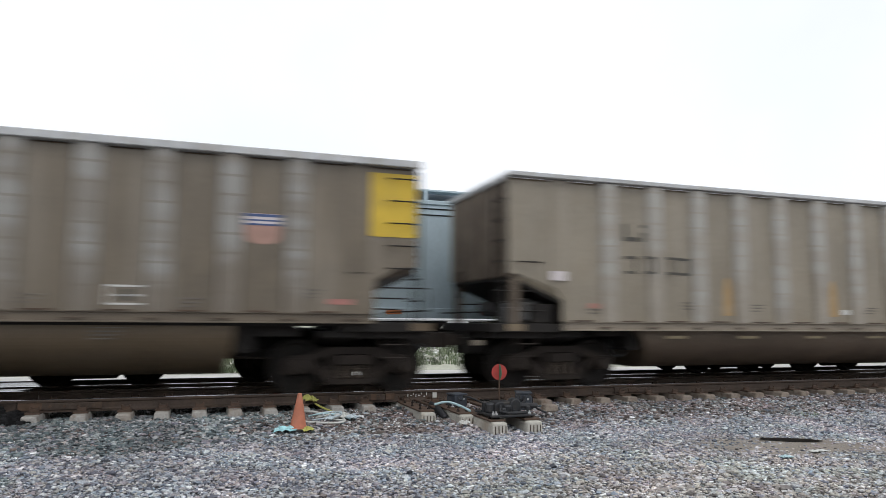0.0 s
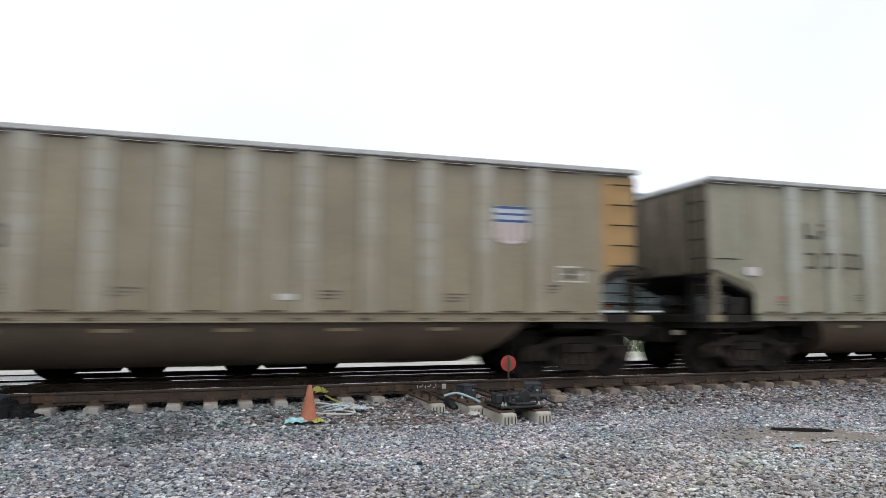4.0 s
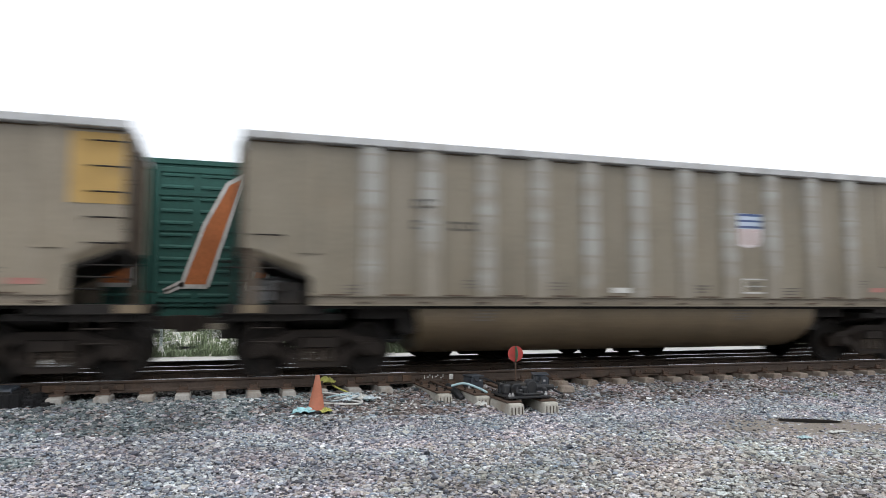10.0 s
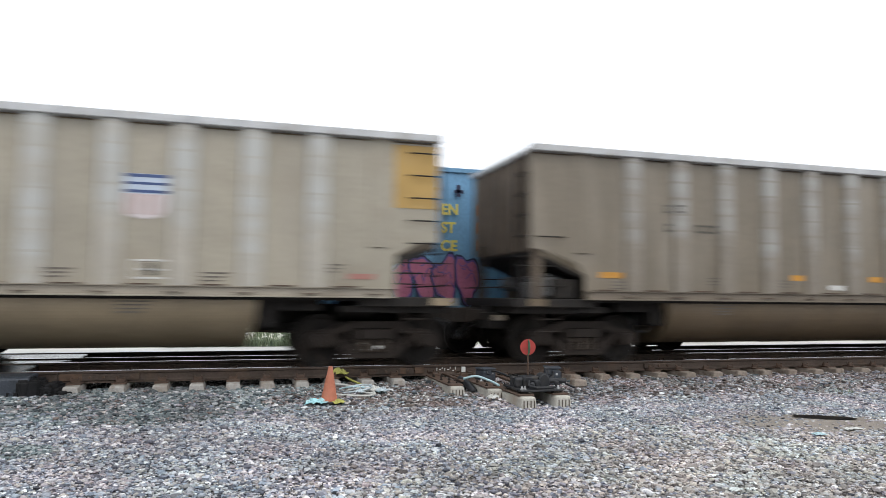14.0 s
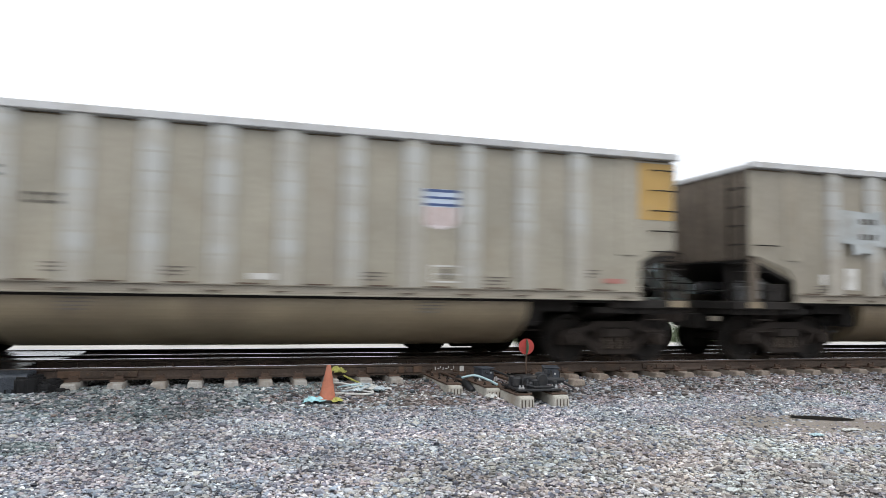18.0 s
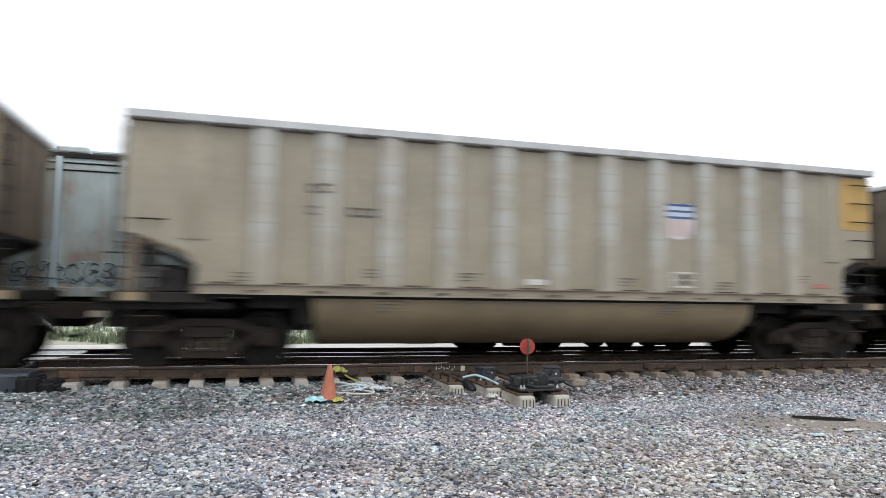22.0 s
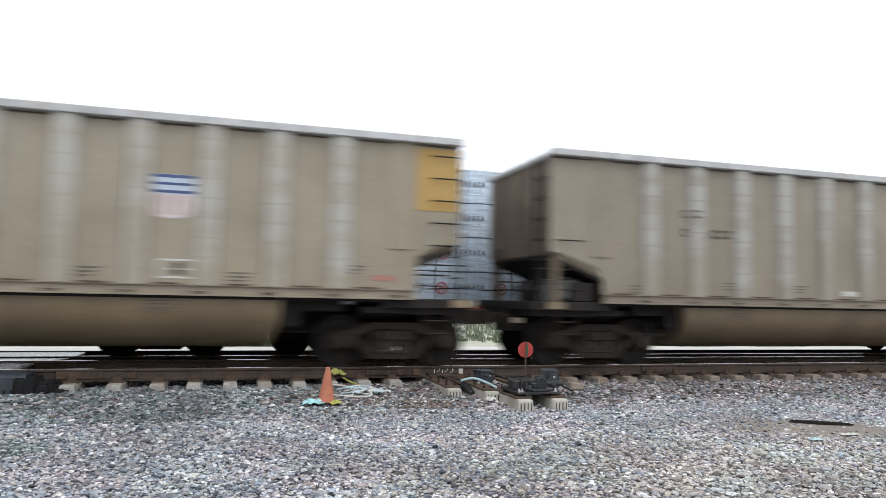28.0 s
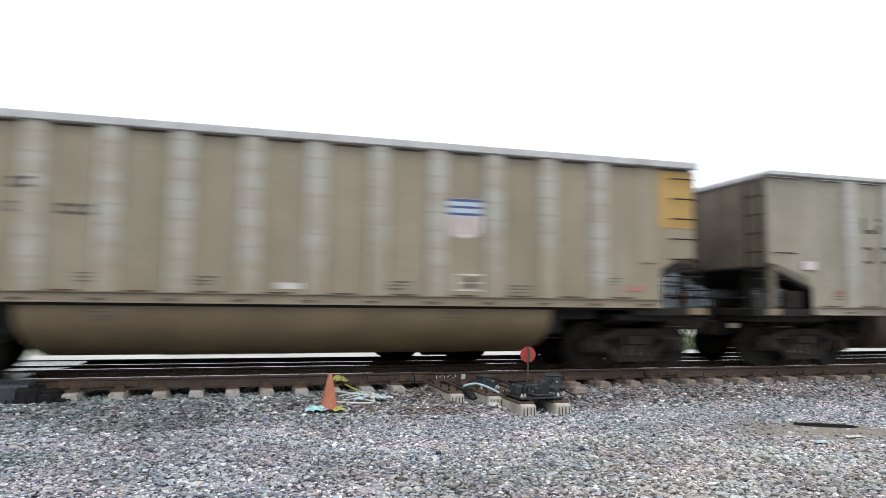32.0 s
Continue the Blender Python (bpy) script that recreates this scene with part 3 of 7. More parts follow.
def coal_meshes():
    k = {}
    side = [(-HALF, 3.83), (HALF, 3.83), (HALF, 2.16), (6.93, 2.14), (6.5, 1.93), (6.46, 1.22), (-6.14, 1.22), (-6.15, 1.62), (-6.32, 1.86), (-7.06, 2.10), (-HALF, 2.12)]
    k["side_sheet"] = mesh_of("side_sheet", prism(bmesh.new(), side, -0.02, 0.02), PAINT)
    k["deep_sheet"] = mesh_of("side_sheet", prism(bmesh.new(), [(x, z - 0.11 if z == 1.22 else z) for x, z in side], -0.02, 0.02), PAINT)
    stake = bmesh.new()
    prism(stake, [(-0.20, 0.0), (-0.155, -0.10), (0.155, -0.10), (0.20, 0.0)], 1.36, 3.875, "z")
    k["side_stake"] = mesh_of("side_stake", stake, STAKE)
    stake = bmesh.new()
    prism(stake, [(-0.20, 0.0), (-0.155, -0.10), (0.155, -0.10), (0.20, 0.0)], 1.25, 3.875, "z")
    k["deep_stake"] = mesh_of("side_stake", stake, STAKE)
    short = bmesh.new()
    prism(short, [(-0.20, 0.0), (-0.17, -0.025), (0.17, -0.025), (0.20, 0.0)], 2.04, 3.875, "z")
    k["end_stake"] = mesh_of("end_stake", short, PAINT)
    chord = bmesh.new()
    box(chord, -HALF - 0.03, HALF + 0.03, -0.16, 0.05, 3.865, 3.99)
    thin = bmesh.new()
    box(thin, -HALF - 0.03, HALF + 0.03, -0.16, 0.05, 3.885, 3.97)
    k["thin_chord"] = mesh_of("top_chord", bevelled(thin, 0.012), CHORD)
    k["top_chord"] = mesh_of("top_chord", bevelled(chord, 0.012), CHORD)
    chord = bmesh.new()
    box(chord, -0.09, 0.09, -WIDE + 0.06, WIDE - 0.06, 3.86, 3.965)
    k["end_chord"] = mesh_of("end_chord", bevelled(chord, 0.012), CHORD)
    # recessed darker strip stands in for the shade under the top chord
    k["gutter"] = mesh_of("gutter", boxes((-HALF, HALF, 0.03, 0.05, 3.825, 3.88)), BELLY)
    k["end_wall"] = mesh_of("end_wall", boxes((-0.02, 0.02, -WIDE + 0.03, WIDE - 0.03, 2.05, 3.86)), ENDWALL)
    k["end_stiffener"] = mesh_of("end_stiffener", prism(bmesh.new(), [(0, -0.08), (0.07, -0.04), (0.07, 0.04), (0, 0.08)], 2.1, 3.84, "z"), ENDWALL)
    slope = bmesh.new()
    prism(slope, [(7.19, 2.08), (7.19, 2.02), (5.2, 1.18), (5.2, 1.26)], -WIDE + 0.04, WIDE - 0.04)
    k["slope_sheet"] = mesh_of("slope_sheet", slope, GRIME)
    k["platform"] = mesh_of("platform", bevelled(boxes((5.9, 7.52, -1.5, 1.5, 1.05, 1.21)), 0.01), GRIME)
    channel = [(0.02, 1.365), (-0.115, 1.365), (-0.115, 1.345), (-0.07, 1.34), (-0.07, 1.215), (-0.115, 1.21), (-0.115, 1.192), (0.02, 1.192)]
    k["side_sill"] = mesh_of("side_sill", prism(bmesh.new(), channel, -6.14, 6.46, "x"), SILL)
    plate = bmesh.new()
    for i in range(12):
        x = -5.75 + i * 1.036
        box(plate, x - 0.2, x + 0.2, -0.13, -0.02, 1.365, 1.385)
        box(plate, x + 0.36, x + 0.58, -0.125, -0.06, 1.25, 1.262)
    k["lug_strip"] = mesh_of("lug_strip", plate, RUST)
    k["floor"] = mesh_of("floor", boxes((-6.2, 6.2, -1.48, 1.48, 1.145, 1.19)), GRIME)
    curve = [(0.15 + 1.31 * math.cos(a * math.pi / 22), 1.06 - 0.74 * math.sin(a * math.pi / 22)) for a in np.arange(0, 11.01, 0.5)]
    section = [(-1.46, 1.185)] + [(-u, v) for u, v in curve] + curve[::-1] + [(1.46, 1.185)]
    for name, ends in (("tub", ((-4.32, 0.0), (-4.30, 0.06), (-4.22, 0.03), (4.16, 0.03), (4.24, 0.06), (4.26, 0.0))),):
        bm = bmesh.new()
        prism(bm, section, -4.32, 4.26, "x")
        for v in bm.verts:
            drop = (1.185 - v.co.z) / 0.865
            v.co.x += 0.20 * drop ** 2 if v.co.x < 0 else -0.14 * drop ** 2
        k[name] = mesh_of(name, bm, BELLY)
    bm = bmesh.new()
    prism(bm, section, -4.45, 4.98, "x")
    for v in bm.verts:
        drop = (1.185 - v.co.z) / 0.865
        v.co.x += 0.62 * drop ** 1.5 if v.co.x < 0 else -0.98 * drop ** 1.5
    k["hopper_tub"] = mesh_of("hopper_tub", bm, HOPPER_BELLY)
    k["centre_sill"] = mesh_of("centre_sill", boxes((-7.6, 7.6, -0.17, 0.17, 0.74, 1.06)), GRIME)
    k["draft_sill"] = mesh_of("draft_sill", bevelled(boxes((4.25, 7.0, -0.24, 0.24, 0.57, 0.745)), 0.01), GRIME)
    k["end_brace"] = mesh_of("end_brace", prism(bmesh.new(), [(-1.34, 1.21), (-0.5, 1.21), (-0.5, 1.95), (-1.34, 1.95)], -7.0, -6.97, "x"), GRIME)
    coup = bmesh.new()
    box(coup, 7.55, 7.86, -0.09, 0.09, 0.78, 0.98)
    prism(coup, [(7.82, -0.16), (8.02, -0.18), (8.10, -0.06), (8.02, 0.02), (8.09, 0.12), (7.98, 0.18), (7.82, 0.14)], 0.74, 1.02, "z")
    k["coupler"] = mesh_of("coupler", bevelled(coup, 0.012), IRON)
    hose = bmesh.new()
    pipe(hose, [(7.58, -0.34, 0.82), (7.72, -0.36, 0.74), (7.84, -0.30, 0.58), (7.98, -0.2, 0.47), (8.09, -0.05, 0.44)], 0.028, 8)
    k["air_hose"] = mesh_of("air_hose", hose, MACHINE, True)
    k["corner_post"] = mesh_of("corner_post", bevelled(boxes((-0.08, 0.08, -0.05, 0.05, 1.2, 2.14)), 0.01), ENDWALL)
    bearer = bmesh.new()
    prism(bearer, [(4.22, 1.18), (4.58, 1.18), (4.56, 0.76), (4.46, 0.70), (4.30, 0.72)], -1.22, 1.22)
    box(bearer, 4.56, 5.30, -1.18, 1.18, 0.97, 1.16)
    k["cross_bearer"] = mesh_of("cross_bearer", bearer, GRIME)
    body = bmesh.new()
    prism(body, [(-1.40, 1.06), (-1.40, 0.96), (-0.5, 0.80), (0.5, 0.80), (1.40, 0.96), (1.40, 1.06)], 5.62, 6.28, "x")
    box(body, 6.28, 7.46, -1.34, 1.34, 0.94, 1.055)
    k["body_bolster"] = mesh_of("body_bolster", body, GRIME)
    gear = bmesh.new()
    pipe(gear, [(3.9, -0.62, 0.62), (4.5, -0.60, 0.60), (5.6, -0.52, 0.56)], 0.022, 6)
    k["brake_rigging"] = mesh_of("brake_rigging", gear, IRON)
    lever = bmesh.new()
    pipe(lever, [(7.50, -1.46, 0.72), (7.52, -1.40, 0.96), (7.55, -1.1, 1.02), (7.66, -0.3, 1.0), (7.78, -0.05, 0.99)], 0.017, 6)
    k["end_sill_plate"] = mesh_of("end_sill_plate", boxes((7.14, 7.53, -1.512, -1.502, 1.075, 1.20)), BELLY)
    k["start_sill_plate"] = mesh_of("end_sill_plate", boxes((-7.24, -6.90, -1.512, -1.502, 1.075, 1.20)), BELLY)
    k["white_tag"] = mesh_of("white_tag", bevelled(boxes((-7.70, -7.50, -0.98, -0.94, 0.80, 0.90)), 0.008), SILL)
    k["draft_pocket"] = mesh_of("draft_pocket", bevelled(boxes((6.9, 7.62, -0.34, 0.34, 0.62, 0.94)), 0.02), GRIME)
    k["uncoupling_lever"] = mesh_of("uncoupling_lever", lever, GRIME)
    cage = bmesh.new()
    pipe(cage, [(7.46, 1.45, 1.2), (7.46, 1.45, 1.42), (7.46, -1.45, 1.42), (7.46, -1.45, 1.80), (6.52, -1.46, 1.80), (6.52, -1.46, 1.44), (6.98, -1.46, 1.43), (6.98, -1.46, 1.2)], 0.015, 6)
    k["end_railing"] = mesh_of("end_railing", cage, GRIME)
    stile = bmesh.new()
    rod(stile, (0.14, 0, -1.12), (0.14, 0, 1.5), 0.019, 6)
    k["ladder_stile"] = mesh_of("ladder_stile", stile, GRIME)
    loop = bmesh.new()
    pipe(loop, [(-4.86, -1.02, 0.92), (-4.84, -1.02, 0.74), (-4.74, -1.02, 0.60), (-4.64, -1.02, 0.57), (-4.54, -1.02, 0.62), (-4.46, -1.02, 0.76), (-4.44, -1.02, 0.90)], 0.024, 7)
    k["hose_loop"] = mesh_of("hose_loop", loop, MACHINE, True)
    k["end_label"] = mesh_of("end_label", boxes((0, 0.33, -0.004, 0.004, 0, 0.17)), PALE)
    valve = bmesh.new()
    box(valve, -0.22, 0.10, -0.16, 0.14, 0.0, 0.30)
    box(valve, 0.12, 0.34, -0.12, 0.12, 0.05, 0.40)
    lathe(valve, [(0.02, 0.40), (0.09, 0.405), (0.10, 0.44), (0.04, 0.47)], 12, "z", (0.23, 0, 0))
    k["control_valve"] = mesh_of("control_valve", bevelled(valve, 0.02), material("valve_grey", (0.15, 0.15, 0.15), 0.6, 0.1, [(6, 0.25)], [(4, (0.10, 0.085, 0.07), 0.5)], 0.15, 50))
    cabinet = bmesh.new()
    box(cabinet, -0.24, 0.24, -0.2, 0.2, 0.0, 0.36)
    k["brake_cabinet"] = mesh_of("brake_cabinet", bevelled(cabinet, 0.02), GRIME)
    rung = bmesh.new()
    pipe(rung, [(-0.24, 0.0, 0), (-0.24, -0.09, 0), (0.24, -0.09, 0), (0.24, 0.0, 0)], 0.014, 6)
    k["grab_iron"] = mesh_of("grab_iron", rung, GRIME)
    rung = bmesh.new()
    pipe(rung, [(0, -0.2, 0), (0.13, -0.2, 0), (0.13, 0.2, 0), (0, 0.2, 0)], 0.013, 6)
    k["end_rung"] = mesh_of("end_rung", rung, GRIME)
    step = bmesh.new()
    pipe(step, [(-0.2, 0, 1.06), (-0.2, -0.03, 0.62), (0.2, -0.03, 0.62), (0.2, 0, 1.06)], 0.018, 6)
    pipe(step, [(-0.2, -0.02, 0.84), (0.2, -0.02, 0.84)], 0.014, 6)
    k["sill_step"] = mesh_of("sill_step", step, IRON)
    tank = bmesh.new()
    lathe(tank, [(0.05, -0.36), (0.13, -0.33), (0.15, -0.26), (0.15, 0.26), (0.13, 0.33), (0.05, 0.36)], 18, "y")
    k["air_reservoir"] = mesh_of("air_reservoir", tank, material("reservoir_grey", (0.12, 0.12, 0.125), 0.55, 0.1, [(4, 0.3)], [(3, (0.09, 0.075, 0.06), 0.6)]), True)
    wheel = bmesh.new()
    pipe(wheel, [(0, 0.27 * math.cos(a * math.tau / 16), 0.27 * math.sin(a * math.tau / 16)) for a in range(17)], 0.018, 6)
    for a in range(5):
        rod(wheel, (0, 0, 0), (0.02, 0.26 * math.cos(a * math.tau / 5), 0.26 * math.sin(a * math.tau / 5)), 0.014, 6)
    rod(wheel, (-0.12, 0, 0), (0.03, 0, 0), 0.03, 8)
    k["brake_wheel"] = mesh_of("brake_wheel", wheel, IRON)
    rail = bmesh.new()
    pipe(rail, [(7.1, -1.42, 1.62), (6.6, -1.46, 1.62), (6.1, -1.46, 1.62)], 0.016, 6)
    k["hand_rail"] = mesh_of("hand_rail", rail, GRIME)
    bar = bmesh.new()
    box(bar, -0.24, 0.24, -0.004, 0.004, -0.028, 0.028)
    k["reflector"] = mesh_of("reflector", bar, material("reflector_tape", (0.36, 0.285, 0.17), 0.5, 0, [(6, 0.2)], [(4, DUST, 0.5)]))
    k["yellow_plate"] = mesh_of("corner_panel", boxes((6.45, 7.20, -0.004, 0.004, 2.72, 3.80)), DULL_YELLOW)
    k["orange_plate"] = mesh_of("corner_panel", prism(bmesh.new(), [(6.50, 3.80), (7.20, 3.80), (7.20, 2.19), (6.95, 2.17), (6.50, 1.96)], -0.004, 0.004), ORANGE_TAN)
    k["bright_plate"] = mesh_of("corner_panel", boxes((6.38, 7.20, -0.004, 0.004, 2.66, 3.76)), BRIGHT_YELLOW)
    shield = [(0.0, 0.70), (0.66, 0.70), (0.66, 0.30), (0.64, 0.14), (0.56, 0.05), (0.33, 0.0), (0.10, 0.05), (0.02, 0.14), (0.0, 0.30)]
    k["emblem"] = mesh_of("emblem", prism(bmesh.new(), shield, -0.004, 0.004), PALE)
    k["small_emblem"] = mesh_of("emblem", prism(bmesh.new(), [(u * 0.86, v * 0.72) for u, v in shield], -0.004, 0.004), material("emblem_faded_red", (0.42, 0.25, 0.20), 0.6, 0, [(5, 0.15)], [(4, DUST, 0.3)]))
    k["small_emblem_field"] = mesh_of("emblem_field", boxes((0.01, 0.56, -0.003, 0.003, 0.31, 0.50)), PALE)
    k["emblem_field"] = mesh_of("emblem_field", boxes((0.01, 0.65, -0.003, 0.003, 0.39, 0.70)), PALE_BLUE)
    k["small_emblem_band"] = mesh_of("emblem_band", boxes(*[(0.0, 0.57, -0.003, 0.003, z, z + h) for z, h in ((0.45, 0.045), (0.38, 0.025), (0.31, 0.03))]), BLUE)
    k["emblem_band"] = mesh_of("emblem_band", boxes(*[(0.0, 0.66, -0.003, 0.003, z, z + h) for z, h in ((0.645, 0.05), (0.53, 0.04), (0.405, 0.045))]), BLUE)
    k["emblem_stripe"] = mesh_of("emblem_stripe", boxes(*[(0.08 + 0.14 * i, 0.13 + 0.14 * i, -0.0035, 0.0035, 0.07, 0.38) for i in range(4)]), PINK)

    k["large_bar"] = mesh_of("lettering", boxes((0, 0.07, -0.003, 0.003, 0.08, 0.33), (0, 0.34, -0.003, 0.003, 0, 0.08)), LETTER)
    k["high_bar"] = mesh_of("lettering", boxes((0, 0.07, -0.003, 0.003, 0, 0.12), (0, 0.34, -0.003, 0.003, 0.12, 0.18), (0, 0.34, -0.003, 0.003, 0.27, 0.33)), LETTER)
    k["digit_bar"] = mesh_of("lettering", boxes((0, 0.28, -0.003, 0.003, 0.29, 0.34), (0.22, 0.28, -0.003, 0.003, 0.05, 0.29), (0.02, 0.28, -0.003, 0.003, 0, 0.05)), LETTER)
    k["small_bar"] = mesh_of("lettering", boxes((0, 0.15, -0.003, 0.003, 0.12, 0.16), (0, 0.04, -0.003, 0.003, 0.04, 0.12), (0, 0.15, -0.003, 0.003, 0, 0.04)), LETTER)
    small = bmesh.new()
    for x, z in ((-5.6, 1.52), (-3.5, 1.62), (-1.9, 1.6), (1.2, 1.58), (5.2, 1.72), (3.4, 1.55)):
        for j in range(3):
            box(small, x, x + 0.42 - 0.06 * j, -0.003, 0.003, z - 0.06 * j, z - 0.06 * j + 0.022)
    k["stencil"] = mesh_of("stencil", small, FAINT)
    k["belly_stencil"] = mesh_of("stencil", boxes(*[(0, 0.5 - 0.05 * j, -0.003, 0.003, 1.10 - 0.055 * j, 1.12 - 0.055 * j) for j in range(4)]), FAINT)
    data = bmesh.new()
    for z in (0.0, 0.27):
        box(data, 0, 0.58, -0.003, 0.003, z, z + 0.03)
    box(data, 0.0, 0.03, -0.003, 0.003, 0.03, 0.27)
    box(data, 0.55, 0.58, -0.003, 0.003, 0.03, 0.27)
    box(data, 0.1, 0.48, -0.003, 0.003, 0.13, 0.16)
    k["data_frame"] = mesh_of("data_frame", data, WHITE)
    k["data_mark"] = mesh_of("data_mark", boxes((0.22, 0.34, -0.0045, 0.0045, 0.06, 0.24)), LETTER)
    k["label_plate"] = mesh_of("label_plate", boxes((0, 0.45, -0.004, 0.004, 0, 0.10)), WHITE)
    k["red_stencil"] = mesh_of("red_stencil", boxes((0, 0.42, -0.004, 0.004, 0, 0.09)), RED_MARK)
    k["orange_patch"] = mesh_of("primer_patch", boxes((0, 0.46, -0.005, 0.005, 0, 0.11)), material("safety_orange_patch", (0.56, 0.27, 0.045), 0.6, 0, [(5, 0.2)], [(4, DUST, 0.35)]))
    k["orange_streak"] = mesh_of("primer_streak", prism(bmesh.new(), [(0, 0), (0.24, 0), (0.22, 0.5), (0.16, 0.78), (0.06, 0.72), (0.02, 0.4)], -0.004, 0.004), material("faded_orange_streak", (0.43, 0.285, 0.135), 0.7, 0, [(3, 0.2)], [(3, (0.33, 0.28, 0.22), 0.6)]))
    return k


SILL = material("sill_paint", (0.32, 0.28, 0.232), 0.6, 0.1, [(1.2, 0.2), (18, 0.12)], [(2.0, (0.22, 0.18, 0.13), 0.5)], 0.12, 40, tint=True)
K = coal_meshes()
FACE = -WIDE - 0.026      # just proud of the near side sheet


def coal_car(kind):
    """kind: tub (straight trough, short corner panel) or hopper (tapered trough, tall corner panel)."""
    car = new("coal_car")
    low = 0.11 if kind == "hopper" else 0.0      # the hopper cars' side sills hang lower
    put = lambda name, mesh, *at: placed(name, K[mesh], car, *at)
    for s in (-1, 1):
        put("side_sheet", "deep_sheet" if low else "side_sheet", 0, s * WIDE)
        rz = 0 if s < 0 else math.pi
        for i in range(13):
            x = -6.2 + i * 1.0335
            put("side_stake", "end_stake" if abs(x) > 6.0 else "deep_stake" if low else "side_stake", x, s * (WIDE + 0.02), 0, rz)
        put("top_chord", "top_chord" if kind == "tub" else "thin_chord", 0, s * WIDE, 0, rz)
        put("gutter", "gutter", 0, s * WIDE, 0, rz)
        put("side_sill", "side_sill", 0, s * WIDE, -low, rz)
        put("end_chord", "end_chord", s * (HALF - 0.06))
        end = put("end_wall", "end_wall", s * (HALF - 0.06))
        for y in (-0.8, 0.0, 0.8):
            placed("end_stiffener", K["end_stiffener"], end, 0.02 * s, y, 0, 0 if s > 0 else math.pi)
        for i in range(-3, 4):
            placed("end_rung", K["end_rung"], end, s * 0.02, -1.25, 2.35 + 0.38 * i, 0 if s > 0 else math.pi)
        put("slope_sheet", "slope_sheet", 0, 0, 0, 0 if s > 0 else math.pi)
        put("platform", "platform", 0, 0, 0, 0 if s > 0 else math.pi)
        put("coupler", "coupler", 0, 0, 0, 0 if s > 0 else math.pi)
        put("air_hose", "air_hose", 0, 0, 0, 0 if s > 0 else math.pi)
        put("hand_rail", "hand_rail", *((0, 0, 0) if s > 0 else (0, 0, 0)), 0 if s > 0 else math.pi)
        for y in (-1.46, 1.46) if s < 0 else (1.46,):
            put("corner_post", "corner_post", s * 7.08, y)
        turn = 0 if s > 0 else math.pi
        for name in ("cross_bearer", "body_bolster", "draft_pocket", "brake_rigging", "uncoupling_lever"):
            put(name, name, 0, 0, 0, turn)
        rail = put("end_railing", "end_railing", 0, 0, 0, turn)
        if s < 0:
            rail.scale.y = -1
        for y in (-1.45, -1.05):
            placed("ladder_stile", K["ladder_stile"], end, 0, y, 2.34, turn)
        put("sill_step", "sill_step", s * 6.85, -1.48)
        truck(car, 6.22 if s > 0 else -5.96)
    tagged(put("lug_strip", "lug_strip", 0, -WIDE, -low), kind="stuff")
    put("floor", "floor")
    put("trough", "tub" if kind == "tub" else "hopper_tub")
    put("centre_sill", "centre_sill")
    for s in (-1, 1) if kind == "tub" else ():
        put("draft_sill", "draft_sill", 0, 0, 0, 0 if s > 0 else math.pi)
    put("end_brace", "end_brace")
    put("air_reservoir", "air_reservoir", -6.70, -0.98, 1.50, math.pi / 2)
    put("air_reservoir", "air_reservoir", -6.62, 0.5, 1.50, math.pi / 2)
    put("control_valve", "control_valve", -6.98, -1.2, 1.212)
    put("brake_cabinet", "brake_cabinet", -6.50, -1.22, 1.212)
    put("brake_wheel", "brake_wheel", -7.42, 0.5, 2.0)
    put("end_sill_plate", "end_sill_plate")
    put("end_sill_plate", "start_sill_plate")
    put("white_tag", "white_tag")
    put("hose_loop", "hose_loop")
    for i in range(5):
        put("grab_iron", "grab_iron", 6.95, -WIDE - 0.02, 2.12 + 0.385 * i)
    put("grab_iron", "grab_iron", -6.85, -WIDE - 0.02, 2.32)
    for i in range(5 if kind == "hopper" else 0):
        put("reflector", "reflector", -3.6 + 1.75 * i, -1.468, 0.96)
    tagged(put("stencil", "stencil", 0, FACE), kind="stuff")
    d = put("data_frame", "data_frame", 2.4 if kind == "tub" else 5.56, FACE if kind == "tub" else FACE, 1.45 if kind == "tub" else 1.80)
    placed("data_mark", K["data_mark"], d)
    if kind == "tub":
        for x in (-3.3, 2.2):
            tagged(put("stencil", "belly_stencil", x, -1.466), kind="stuff")
    if kind == "hopper":
        put("end_label", "end_label", -6.40, FACE - 0.030, 2.0)
    put("label_plate", "label_plate", -0.6 if kind == "tub" else 0.58, FACE - 0.002, 1.44)
    put("red_stencil", "red_stencil", 5.7 if kind == "tub" else -5.6, FACE, 1.50)
    return car


coal_cars = {}
tub_car = coal_car("tub")
hopper_car = coal_car("hopper")
# number along the train: body tint, kind, corner panel, marks
TINTS = {"dark": (0.55, 0.52, 0.48), "brown": (0.76, 0.72, 0.67), "tan": (0.90, 0.87, 0.82), "light": (1.0, 0.99, 0.97), "olive": (0.90, 0.84, 0.73), "grey": (0.95, 0.94, 0.92)}
